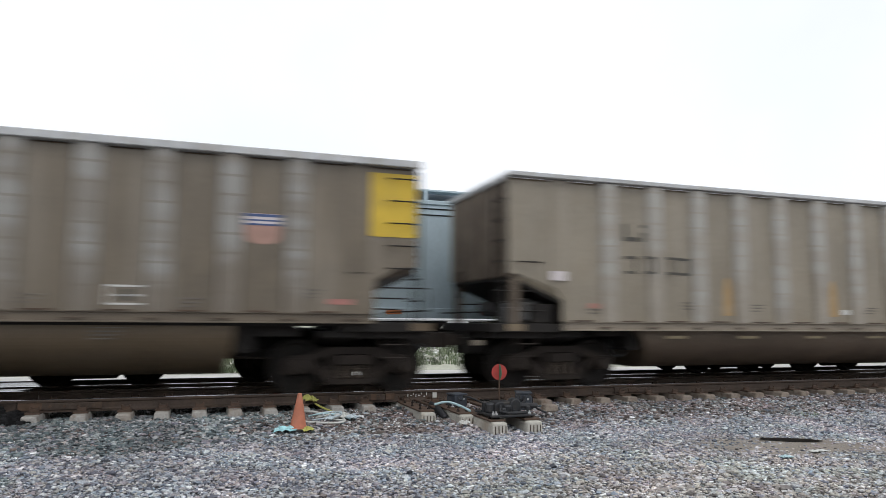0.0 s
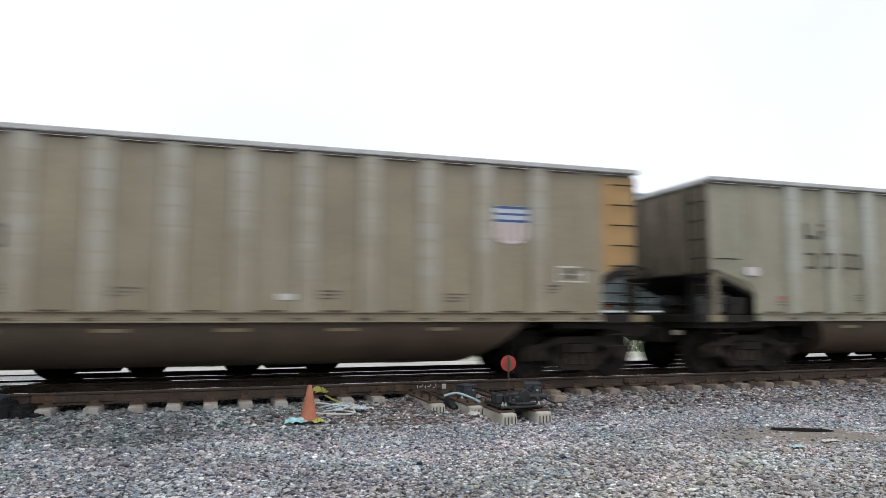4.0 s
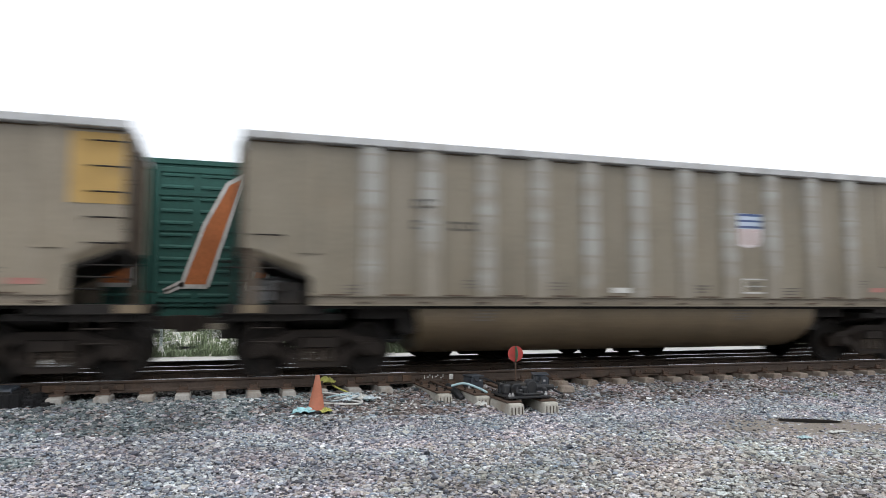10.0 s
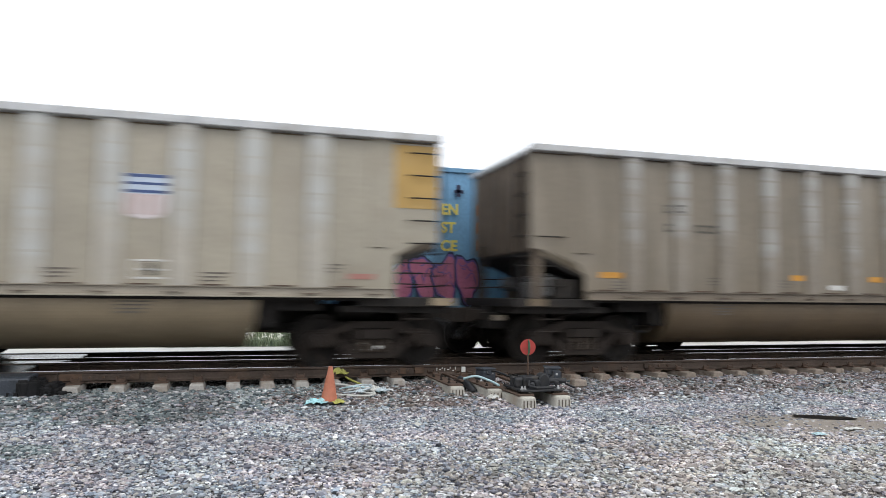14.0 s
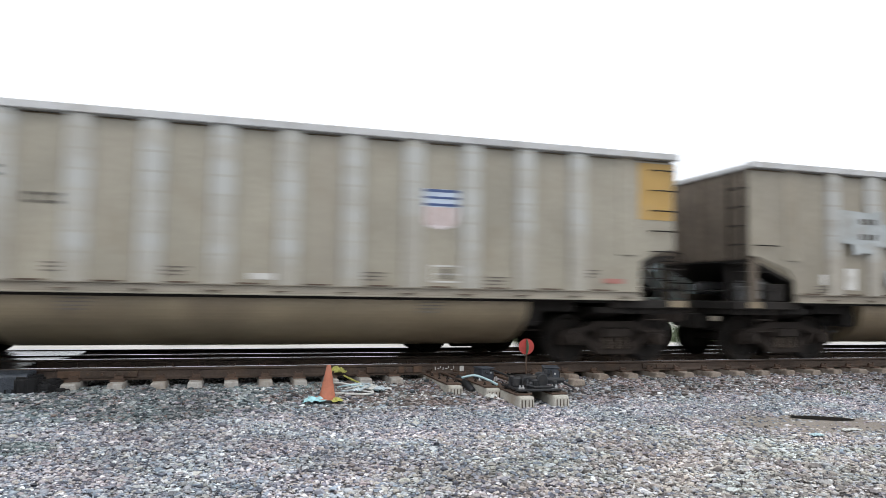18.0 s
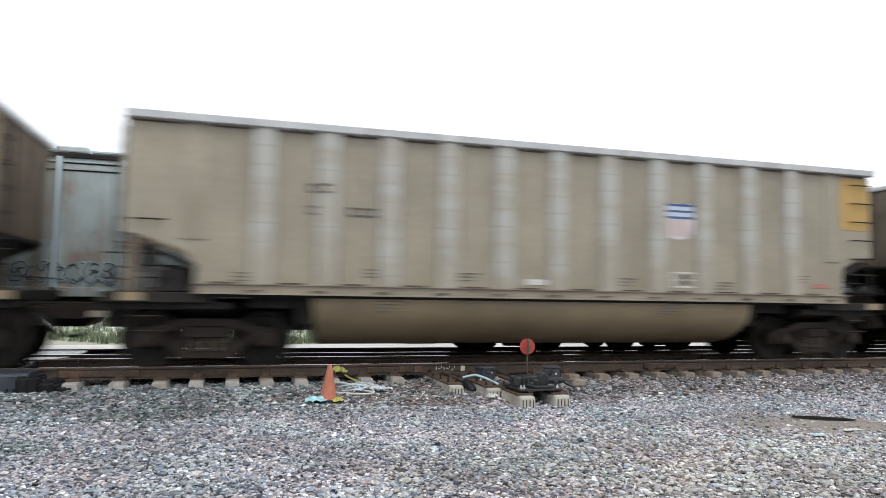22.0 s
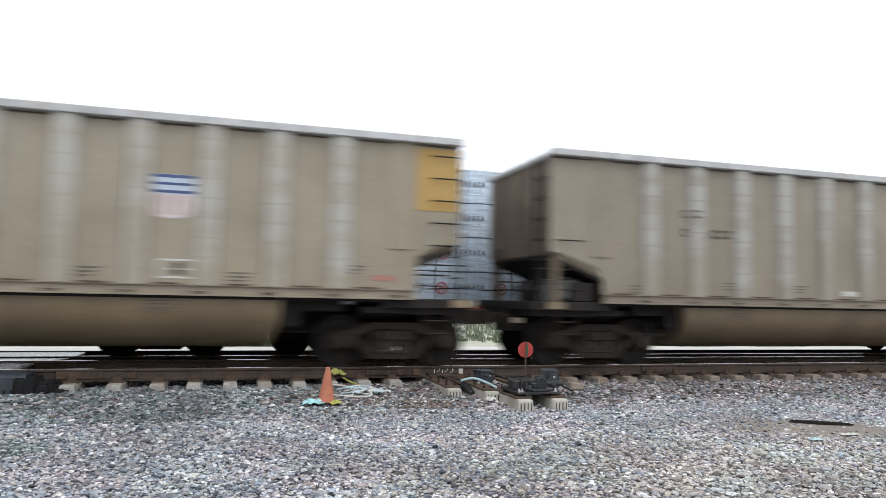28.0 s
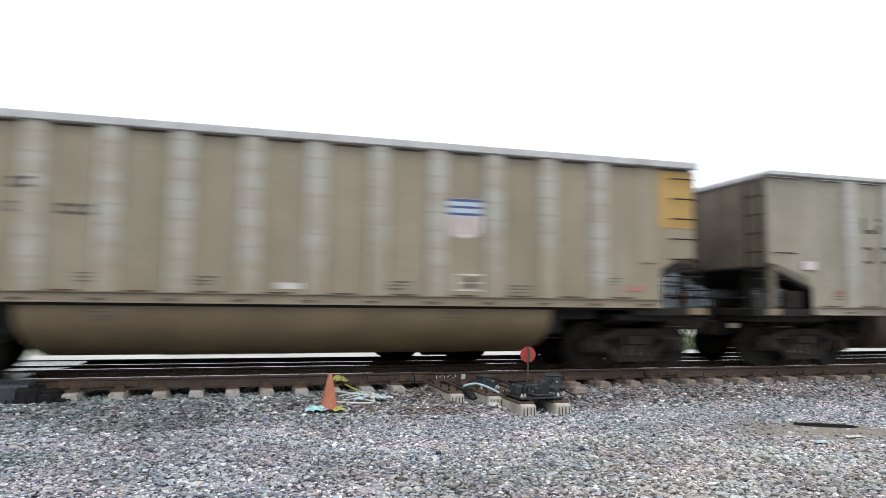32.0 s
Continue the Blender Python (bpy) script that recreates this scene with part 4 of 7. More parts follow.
# and after the stroke how it has weathered: red, green, blue against its tint
ROSTER = {-2: "h tan o", -1: "h tan o p", 0: "t dark b w /0.94 0.91 0.88", 1: "t tan y g /1.12 1.17 1.20", 2: "h tan o P /1.06 1.10 1.08",
          3: "h tan o /1.15 1.27 1.24", 4: "h olive o /1.06 1.10 1.08", 5: "t brown y g", 6: "h olive o p /1.27 1.31 1.29", 7: "h grey o /1.25 1.28 1.34",
          8: "h grey o /1.24 1.23 1.23", 9: "h light o p /1.26 1.28 1.20", 10: "t brown y /0.98 1.00 0.98", 11: "t tan y /1.02 1.01 0.99", 12: "t dark y /0.82 0.78 0.79",
          13: "t light y /1.10 1.04 0.98", 14: "t brown y P /0.88 0.87 0.85", 15: "t light y /1.19 1.21 1.20", 16: "t tan y /1.03 1.06 1.06", 17: "h light o p O /1.08 1.12 1.12",
          18: "t light y q /0.98 1.00 0.99", 19: "t light y /1.12 1.17 1.18", 20: "h light o p /1.27 1.34 1.32", 21: "t tan y k P /1.12 1.12 1.15", 22: "t tan y /1.08 1.12 1.13",
          23: "t tan y /1.17 1.20 1.18", 24: "h brown o p /1.18 1.22 1.22", 25: "t grey b P /1.07 1.16 1.25", 26: "h light o /1.22 1.32 1.32", 27: "t dark b w /1.00 1.00 1.00",
          28: "h brown o p", 29: "t tan y", 30: "t tan y /1.15 1.15 1.11", 31: "h olive o p /0.90 0.90 0.87", 32: "h brown o p /0.84 0.81 0.79",
          33: "h light o /1.04 1.08 1.06", 34: "t olive y /1.05 1.08 1.08", 35: "h tan o", 36: "t tan y"}
# how much of the painted pale sheen shows on the stakes of single cars
STAKE_SHEEN = {6: 0.5, 7: 0.5, 20: 0.3, 26: 0.35, 22: 0.65, 31: 1.0}
WORDS = {"dark": "dark brown", "brown": "dusty brown", "tan": "dusty tan", "light": "pale grey-tan", "olive": "olive tan", "grey": "grey-tan"}
def patches(car, many, mat, y, name="painted_patch"):
    """Each painted patch as a part of its own."""
    for x0, x1, z0, z1 in many:
        placed(name, mesh_of(name, boxes((x0, x1, -0.004, 0.004, z0, z1)), mat), car, 0, y)


PANELS = {"o": ("orange_plate", "orange-tan"), "y": ("yellow_plate", "dull yellow"), "b": ("bright_plate", "bright yellow")}
GREY_WASH = material("blue_grey_wash", (0.30, 0.30, 0.31), 0.65, 0, [(5, 0.25)], [(3, DUST, 0.4)])
ROLLED = material("rolled_pale_paint", (0.42, 0.45, 0.455), 0.6, 0, [(2.5, 0.25), (9, 0.15)], [(3, (0.33, 0.29, 0.235), 0.55)])
NAVY = material("navy_overpaint", (0.035, 0.045, 0.065), 0.6, 0, [(5, 0.2)])
PATCH_GREEN = material("pale_green_graffiti", (0.50, 0.58, 0.54), 0.6, 0, [(5, 0.2)])
for n in sorted(ROSTER):
    words, _, fade = ROSTER[n].partition(" /")
    kind, tint, panel, *extra = words.split()
    car = copy_thing(tub_car if kind == "t" else hopper_car, pose(NEAR_START - CAR_PITCH * n, NEAR_Y, RAIL))
    coal_cars[n] = car
    tagged(car, f"{WORDS[tint]} coal car with side stakes and {PANELS[panel][1]} corner panel", "coal car", "cars of the coal train")
    placed("corner_panel", K[PANELS[panel][0]], car, 0, FACE)
    big = kind == "h"
    if panel == "b":
        e = placed("emblem", K["small_emblem"], car, 4.35, FACE, 2.44)
        placed("emblem_field", K["small_emblem_field"], e, 0, -0.003)
        placed("emblem_band", K["small_emblem_band"], e, 0, -0.006)
        tagged(e, "small faded red and blue shield emblem")
    else:
        e = placed("emblem", K["emblem"], car, 4.32 if big else 2.22, FACE, 2.46 if big else 2.36)
        placed("emblem_field", K["emblem_field"], e, 0, -0.003)
        placed("emblem_band", K["emblem_band"], e, 0, -0.006)
        placed("emblem_stripe", K["emblem_stripe"], e, 0, -0.006)
        tagged(e, "faded blue and pale shield emblem")
    if big:
        for x in (-4.82, -4.42):
            placed("lettering", K["large_bar" if x < -4.6 else "high_bar"], car, x, FACE - 0.1 * (abs(x + 4.13) < 0.2), 2.80)
        for x in (-4.82, -4.44, -3.93, -3.58, -3.22):
            placed("lettering", K["digit_bar"], car, x, FACE - 0.1 * (abs(x + 4.13) < 0.32), 2.17)
    else:
        for x in (-4.45, -4.26):
            placed("lettering", K["small_bar"], car, x, FACE - 0.1 * (abs(x + 4.13) < 0.2), 2.86)
        for x in (-4.45, -4.25, -3.80, -3.60, -3.40):
            placed("lettering", K["small_bar"], car, x, FACE, 2.50)
    if "p" in extra:
        for x in (-5.26, -2.5, 0.2, 3.2):
            placed("primer_streak", K["orange_streak"], car, x + random.uniform(-0.12, 0.12), FACE, 1.39)
    if "P" in extra:
        for x, z in ((-5.85, 1.80), (-2.75, 1.39), (-0.86, 1.39), (2.25, 1.39), (5.38, 2.05)) if n == 2 else ((-5.85, 1.60), (-1.55, 1.62), (0.42, 1.62), (3.28, 1.62), (5.45, 1.64 if kind == "t" else 2.06)):
            mark = placed("primer_patch", K["orange_patch"], car, x + random.uniform(-0.05, 0.05) - 0.15 * (n == 2 and z > 2), FACE, z)
            if n == 2:
                mark.scale = (1.3, 1, 2.1) if z > 1.7 else (1.5, 1, 1.1)
    if "O" in extra:
        placed("primer_patch", K["orange_patch"], car, -5.82, FACE, 1.78).scale = (0.95, 1, 2.0)
    if "w" in extra:
        patches(car, ((-5.43, -4.65, 2.86, 3.10), (-4.5, -3.70, 2.88, 3.12)), WHITE, -WIDE - 0.128)
    if "q" in extra:
        rnd = random.Random(77)
        for step, (x0, x1, z0, z1) in enumerate(((-5.15, -3.95, 2.42, 3.12), (-4.75, -4.15, 2.22, 2.45), (-3.98, -2.86, 2.38, 2.84), (-3.62, -3.05, 2.20, 2.40), (-3.90, -2.80, 1.54, 1.92))):
            ends = [(x, z + rnd.uniform(-0.05, 0.05)) for x, z in ((x0, z0), ((x0 + x1) / 2, z0), (x1, z0))] + [(x, z + rnd.uniform(-0.05, 0.05)) for x, z in ((x1, z1), ((2 * x1 + x0) / 3, z1), ((x1 + 2 * x0) / 3, z1), (x0, z1))]
            bm = prism(bmesh.new(), [(x + rnd.uniform(-0.06, 0.06), z) for x, z in ends], -0.004 - 0.001 * step, 0.004)
            placed("painted_patch", mesh_of("painted_patch", bm, ROLLED), car, 0, -WIDE - 0.128)
        patches(car, ((-5.48, -5.14, 1.57, 1.78), (-4.86, -4.54, 1.47, 1.92)), WHITE, FACE)
        bars = [(-4.55 + 0.16 * i, -4.45 + 0.16 * i, -0.004, 0.004, z, z + 0.12) for z in (2.84, 2.52) for i in range(3)] + [(-3.62 + 0.16 * i, -3.52 + 0.16 * i, -0.004, 0.004, 2.48, 2.60) for i in range(4)]
        placed("lettering", mesh_of("lettering", boxes(*bars), LETTER), car, 0, -WIDE - 0.136)
    if "k" in extra:
        patches(car, ((-4.70, -4.10, 2.36, 3.22), (-4.03, -3.09, 2.41, 2.81)), NAVY, -WIDE - 0.128)
        patches(car, ((-4.78, -4.02, 2.98, 3.14), (-4.84, -3.98, 2.58, 2.67), (-4.82, -4.0, 2.46, 2.54), (-4.08, -3.02, 2.62, 2.70), (-4.1, -3.0, 2.48, 2.57)), WHITE, -WIDE - 0.136, "painted_bars")
    if "g" in extra:
        scrawl = bmesh.new()
        patches(car, ((3.7, 4.75, 1.62, 1.84), (4.95, 6.1, 1.60, 1.85), (1.74, 2.49, 1.60, 1.88)), GREY_WASH, FACE)
        for i in range(9):
            pipe(scrawl, [(-1.2 + 0.3 * i, 0, 1.65), (-1.1 + 0.3 * i, 0, 1.95), (-1.0 + 0.3 * i, 0, 1.68)], 0.018, 5)
        placed("painted_scrawl", mesh_of("painted_scrawl", scrawl, BLUE), car, 0, FACE)
    shade = [c * f for c, f in zip(TINTS[tint], [float(v) for v in fade.split()] or (1, 1, 1))]
    for o in car.children_recursive:
        o.color = (*shade, STAKE_SHEEN.get(n, 0.95 if kind == "t" else 0.72))
for proto in (tub_car, hopper_car):
    for o in (*proto.children_recursive, proto):
        bpy.data.objects.remove(o)


# ---- mixed train on the second track ----
def paint(name, c, **kw):
    return material(name, c, 0.6, 0.05, [(1.5, 0.15), (14, 0.12)], [(1.6, tuple(v * 0.6 for v in c), 0.4)], 0.1, 40, **kw)


HATCH = material("hatch_slate", (0.16, 0.19, 0.22), 0.6, 0, [(3, 0.2)], [(4, (0.09, 0.085, 0.08), 0.4)])
GREY_BLUE, GREY = material("hopper_grey_blue", (0.46, 0.56, 0.61), 0.45, 0.05, [(0.8, 0.10), (14, 0.05)], [(1.2, (0.38, 0.42, 0.44), 0.4)], 0.05, 40), material("hopper_grey", (0.50, 0.59, 0.63), 0.45, 0.05, [(0.8, 0.10), (14, 0.05)], [(1.2, (0.40, 0.43, 0.45), 0.35)], 0.05, 40)
PALE_GREEN = material("rusty_pale_green", (0.45, 0.52, 0.52), 0.65, 0.05, [(2, 0.15)], [(1.2, (0.25, 0.12, 0.06), 0.6)], 0.1, streak=((0.28, 0.14, 0.07), 0.5))
BOX_GREEN, BOX_ORANGE, BOX_BLUE, BOX_RED = paint("boxcar_green", (0.022, 0.105, 0.085)), paint("boxcar_orange", (0.55, 0.17, 0.05)), paint("boxcar_blue", (0.16, 0.34, 0.53)), paint("boxcar_red", (0.27, 0.085, 0.07))
SALMON = paint("door_salmon", (0.50, 0.15, 0.11))
WRAP = wrinkled(material("lumber_wrap", (0.68, 0.80, 0.94), 0.3, 0, [(2, 0.08), (9, 0.08)], [(4, (0.50, 0.56, 0.62), 0.3)]))
HOSE_PALE = material("pale_label", (0.55, 0.62, 0.62), 0.6, 0, [(6, 0.2)])
PRINT = material("printed_grey", (0.20, 0.22, 0.27), 0.5, 0, [(6, 0.2)])
PRINT_RED = material("printed_red", (0.52, 0.12, 0.12), 0.5, 0, [(6, 0.2)])
BEAM_RED = paint("beam_red", (0.36, 0.07, 0.05))
FY = -1.53


def underframe(car, half, mat):
    part("underframe", bevelled(boxes((-half, half, -1.35, 1.35, 0.70, 1.06)), 0.01), GRIME, car)
    for s in (-1, 1):
        truck(car, s * (half - 1.75), -DROP)
        placed("coupler", K["coupler"], car, s * (half - 7.6), 0, -DROP, 0 if s > 0 else math.pi)
        placed("air_hose", K["air_hose"], car, s * (half - 7.6), 0, -DROP, 0 if s > 0 else math.pi)


def ladder(parent, x, y, z0, z1, mat):
    bm = bmesh.new()
    for s in (-0.22, 0.22):
        box(bm, x + s - 0.014, x + s + 0.014, y - 0.04, y + 0.02, z0, z1)
    z = z0 + 0.2
    while z < z1:
        rod(bm, (x - 0.22, y - 0.04, z), (x + 0.22, y - 0.04, z), 0.014, 6)
        z += 0.38
    part("ladder", bm, mat, parent)


def covered_hopper(half, mat, ribs=False, top=4.44):
    car = new("covered_hopper_car")
    underframe(car, half, mat)
    b = half - 0.55
    eave, sill = (top - 0.25, 1.08) if ribs else (top - 0.42, 1.31)
    side = [(-b, eave), (-b, 3.2), (-b + 2.1, sill + 0.17), (b - 2.1, sill + 0.17), (b, 3.2), (b, eave)]
    bm = prism(bmesh.new(), side, FY, -FY)
    body = part("hopper_body", bm, mat, car)
    roof = [(-1.53, eave), (-1.2, eave + 0.1), (-0.6, eave + 0.16), (0.6, eave + 0.16), (1.2, eave + 0.1), (1.53, eave)]
    part("roof", prism(bmesh.new(), roof, -b, b, "x"), mat, car)
    part("side_plate", bevelled(boxes((-b, b, FY - 0.05, FY, eave - 0.06, eave + 0.04)), 0.01), GRIME if ribs else mat, car)
    for z in (eave - 0.15, eave - 0.30):
        part("side_bead", boxes((-b, b, FY - 0.035, FY, z, z + 0.03)), mat, car)
        # black strip below the bead, its shade put in as colour
        part("bead_shadow_gap", boxes((-b, b, FY - 0.008, FY, z - 0.028, z)), GRIME, car)
    if not ribs:
        part("hatch_cover", bevelled(boxes((-b + 0.3, b - 0.3, -0.5, 0.5, eave + 0.12, top + 0.06)), 0.03), HATCH, car, "long dark hatch cover along the roof")
        part("board_edge", boxes((-b - 0.25, b + 0.25, -0.98, -0.90, top - 0.04, top)), mat, car)
        seam = mesh_of("panel_seam", boxes((-0.012, 0.012, -0.014, 0, sill + 0.2, eave - 0.3)), mat)
        for i in range(-5, 6):
            placed("panel_seam", seam, car, 1.15 * i, FY)
    part("running_board", boxes((-b - 0.3, b + 0.3, -0.90, -0.55, top - 0.03, top - 0.01)) if not ribs else boxes((-b - 0.3, b + 0.3, -0.32, 0.32, top + 0.05, top + 0.085)), GREY_BLUE, car)
    for i in range(9):
        x = -b + 0.4 + i * (2 * b - 0.8) / 8
        if ribs:
            part("board_bracket", boxes((x - 0.04, x + 0.04, -0.3, 0.3, top - 0.06, top + 0.05)), GREY_BLUE, car)
            part("roof_hatch", bevelled(boxes((x - 0.32, x + 0.32, -0.95, -0.42, top - 0.07, top + 0.04)), 0.02), mat, car)
    for i in range(0 if ribs else 12):
        x = -b + 0.5 + i * (2 * b - 1.0) / 11
        part("board_bracket", boxes((x - 0.055, x + 0.055, -1.05, -0.99, eave + 0.06, top - 0.02)), mat, car)
    part("side_sill", bevelled(boxes((-half + 0.3, half - 0.3, FY - 0.06, FY + 0.05, sill, sill + (0.19 if ribs else 0.24))), 0.01), mat, car)
    if ribs:
        for x in np.arange(-b + 0.25, b, 1.25):
            low = 1.25 if abs(x) < b - 2.3 else 1.25 + (abs(x) - b + 2.3) * 0.85
            part("side_rib", bevelled(boxes((x - 0.06, x + 0.06, FY - 0.13, FY, low, top - 0.3)), 0.01), GREY, car)
    for s in (-1, 1):
        part("end_post", bevelled(boxes((s * b - 0.06, s * b + 0.06, -1.5, -1.38, 1.1, 3.3)), 0.01), mat, car)
        part("end_post", bevelled(boxes((s * b - 0.06, s * b + 0.06, 1.38, 1.5, 1.1, 3.3)), 0.01), mat, car)
        for k in range(3):
            part("end_brace", boxes((s * (b - 0.45 * k) - 0.02, s * (b - 0.45 * k) + 0.02, -1.48, -1.44, 1.1, 3.0 - 0.38 * k)), mat, car)
        bm = bmesh.new()
        for z in (1.55, 1.95, 2.35):
            rod(bm, (s * b, -1.5, z), (s * (b - 1.3 + (z - 1.55)), -1.5, z), 0.013, 6)
        part("hand_rail", bm, mat, car)
        tank = bmesh.new()
        lathe(tank, [(0.05, -0.3), (0.2, -0.26), (0.2, 0.26), (0.05, 0.3)], 16, "y", (s * (b - 1.7), -0.6, 1.42))
        part("air_reservoir", tank, GRIME, car, smooth=True)
        ladder(car, s * (b + 0.02), FY - 0.03, 1.2, top - 0.3, mat)
        placed("brake_wheel", K["brake_wheel"], car, s * (half - 0.42), 0.5, 1.9)
        walk_bm = boxes((s * (b + 0.15) - 0.45, s * (b + 0.15) + 0.45, -0.5, 0.5, top - 0.02, top + 0.02), (s * b - 0.3, s * b + 0.3, -1.3, -0.6, top - 0.06, top - 0.03))
        part("roof_walk", walk_bm, GREY, car)
    for x in (-3.6, 0, 3.6):
        part("outlet_gate", prism(bmesh.new(), [(x - 1.2, 1.25), (x - 0.3, 0.45), (x + 0.3, 0.45), (x + 1.2, 1.25)], -0.9, 0.9), GRIME, car)
    return car


def boxcar(half, mat, door_mat, top=4.42, ribbed=True, plug=False):
    car = new("boxcar")
    underframe(car, half, mat)
    b = half - 0.45
    part("car_body", bevelled(boxes((-b, b, FY, -FY, 1.05, top - 0.12)), 0.02), mat, car)
    part("roof", prism(bmesh.new(), [(FY - 0.03, top - 0.14), (0, top), (-FY + 0.03, top - 0.14)], -b - 0.03, b + 0.03, "x"), mat, car)
    part("top_plate", bevelled(boxes((-b, b, FY - 0.05, FY, top - 0.24, top - 0.13)), 0.01), mat, car)
    part("side_sill", prism(bmesh.new(), [(-b, 1.1), (-b, 0.9), (-2.6, 0.72), (2.6, 0.72), (b, 0.9), (b, 1.1)], FY - 0.03, FY + 0.02), mat, car)
    if ribbed:
        post = mesh_of("side_post", prism(bmesh.new(), [(-0.10, 0), (-0.06, -0.06), (0.06, -0.06), (0.10, 0)], 1.12, top - 0.26, "z"), mat)
        for x in [s * (1.75 + 1.02 * i) for s in (-1, 1) for i in range(6)]:
            if abs(x) < b - 0.1:
                placed("side_post", post, car, x, FY)
        rib = bmesh.new()
        for i in range(11):
            z = 1.35 + i * 0.255
            prism(rib, [(0.0, z), (-0.05, z + 0.012), (-0.05, z + 0.05), (0.0, z + 0.09)], 0.12, 0.91, "x")
        panel = mesh_of("panel_ribs", rib, mat)
        for x in [s * (1.75 + 1.02 * i) - (1.02 if s < 0 else 0) for s in (-1, 1) for i in range(5)]:
            if -b < x and x + 1.0 < b:
                placed("panel_ribs", panel, car, x, FY)
    door = part("sliding_door", bevelled(boxes((-1.55, 1.55, FY - 0.07, FY - 0.005, 1.15, top - 0.3)), 0.01), door_mat, car)
    for z in (1.25, 2.0, 2.75, 3.5, top - 0.42):
        part("door_bar", boxes((-1.44, 1.44, FY - 0.10, FY - 0.06, z, z + 0.07)), door_mat, door)
    if ribbed:
        bm = bmesh.new()
        for i in range(11):
            z = 1.35 + i * 0.255
            for x in (-1.40, -0.62, 0.16, 0.94):
                prism(bm, [(FY - 0.068, z), (FY - 0.10, z + 0.012), (FY - 0.10, z + 0.05), (FY - 0.068, z + 0.09)], x, x + 0.62 if x < 0.9 else 1.42, "x")
        part("door_ribs", bm, door_mat, door)
    else:
        for x in [s * (1.75 + 0.70 * i) for s in (-1, 1) for i in range(9)]:
            if abs(x) < b - 0.2:
                part("panel_seam", boxes((x - 0.012, x + 0.012, FY - 0.02, FY, 1.12, top - 0.25)), mat, car)
    for x in (-1.52, 1.45):
        part("door_bar", boxes((x, x + 0.07, FY - 0.11, FY - 0.06, 1.2, top - 0.32)), door_mat, door)
    bm = bmesh.new()
    rod(bm, (0.9, FY - 0.13, 1.2), (0.9, FY - 0.13, top - 0.35), 0.022, 8)
    part("lock_rod", bm, door_mat, door)
    for s in (-1, 1):
        part("end_ribs", boxes(*[(s * b - 0.07, s * b + 0.07, -1.3, 1.3, 1.3 + 0.34 * i, 1.48 + 0.34 * i) for i in range(8)]), mat, car)
        part("corner_strip", bevelled(boxes((s * (b - 0.12) - 0.13, s * (b - 0.12) + 0.13, FY - 0.03, FY + 0.02, 1.1, top - 0.25)), 0.01), mat, car)
        ladder(car, s * (b - 0.35), FY - 0.06, 1.0, 2.4, GRIME)
        bm = bmesh.new()
        for y in (-1.2, -0.75):
            rod(bm, (s * (b + 0.1), y, 1.0), (s * (b + 0.1), y, 2.5), 0.016, 6)
        for i in range(4):
            rod(bm, (s * (b + 0.12), -1.2, 1.2 + 0.36 * i), (s * (b + 0.12), -0.75, 1.2 + 0.36 * i), 0.014, 6)
        part("end_ladder", bm, GRIME, car)
        placed("brake_wheel", K["brake_wheel"], car, s * (b + 0.25), 0.3, 1.9)
    return car


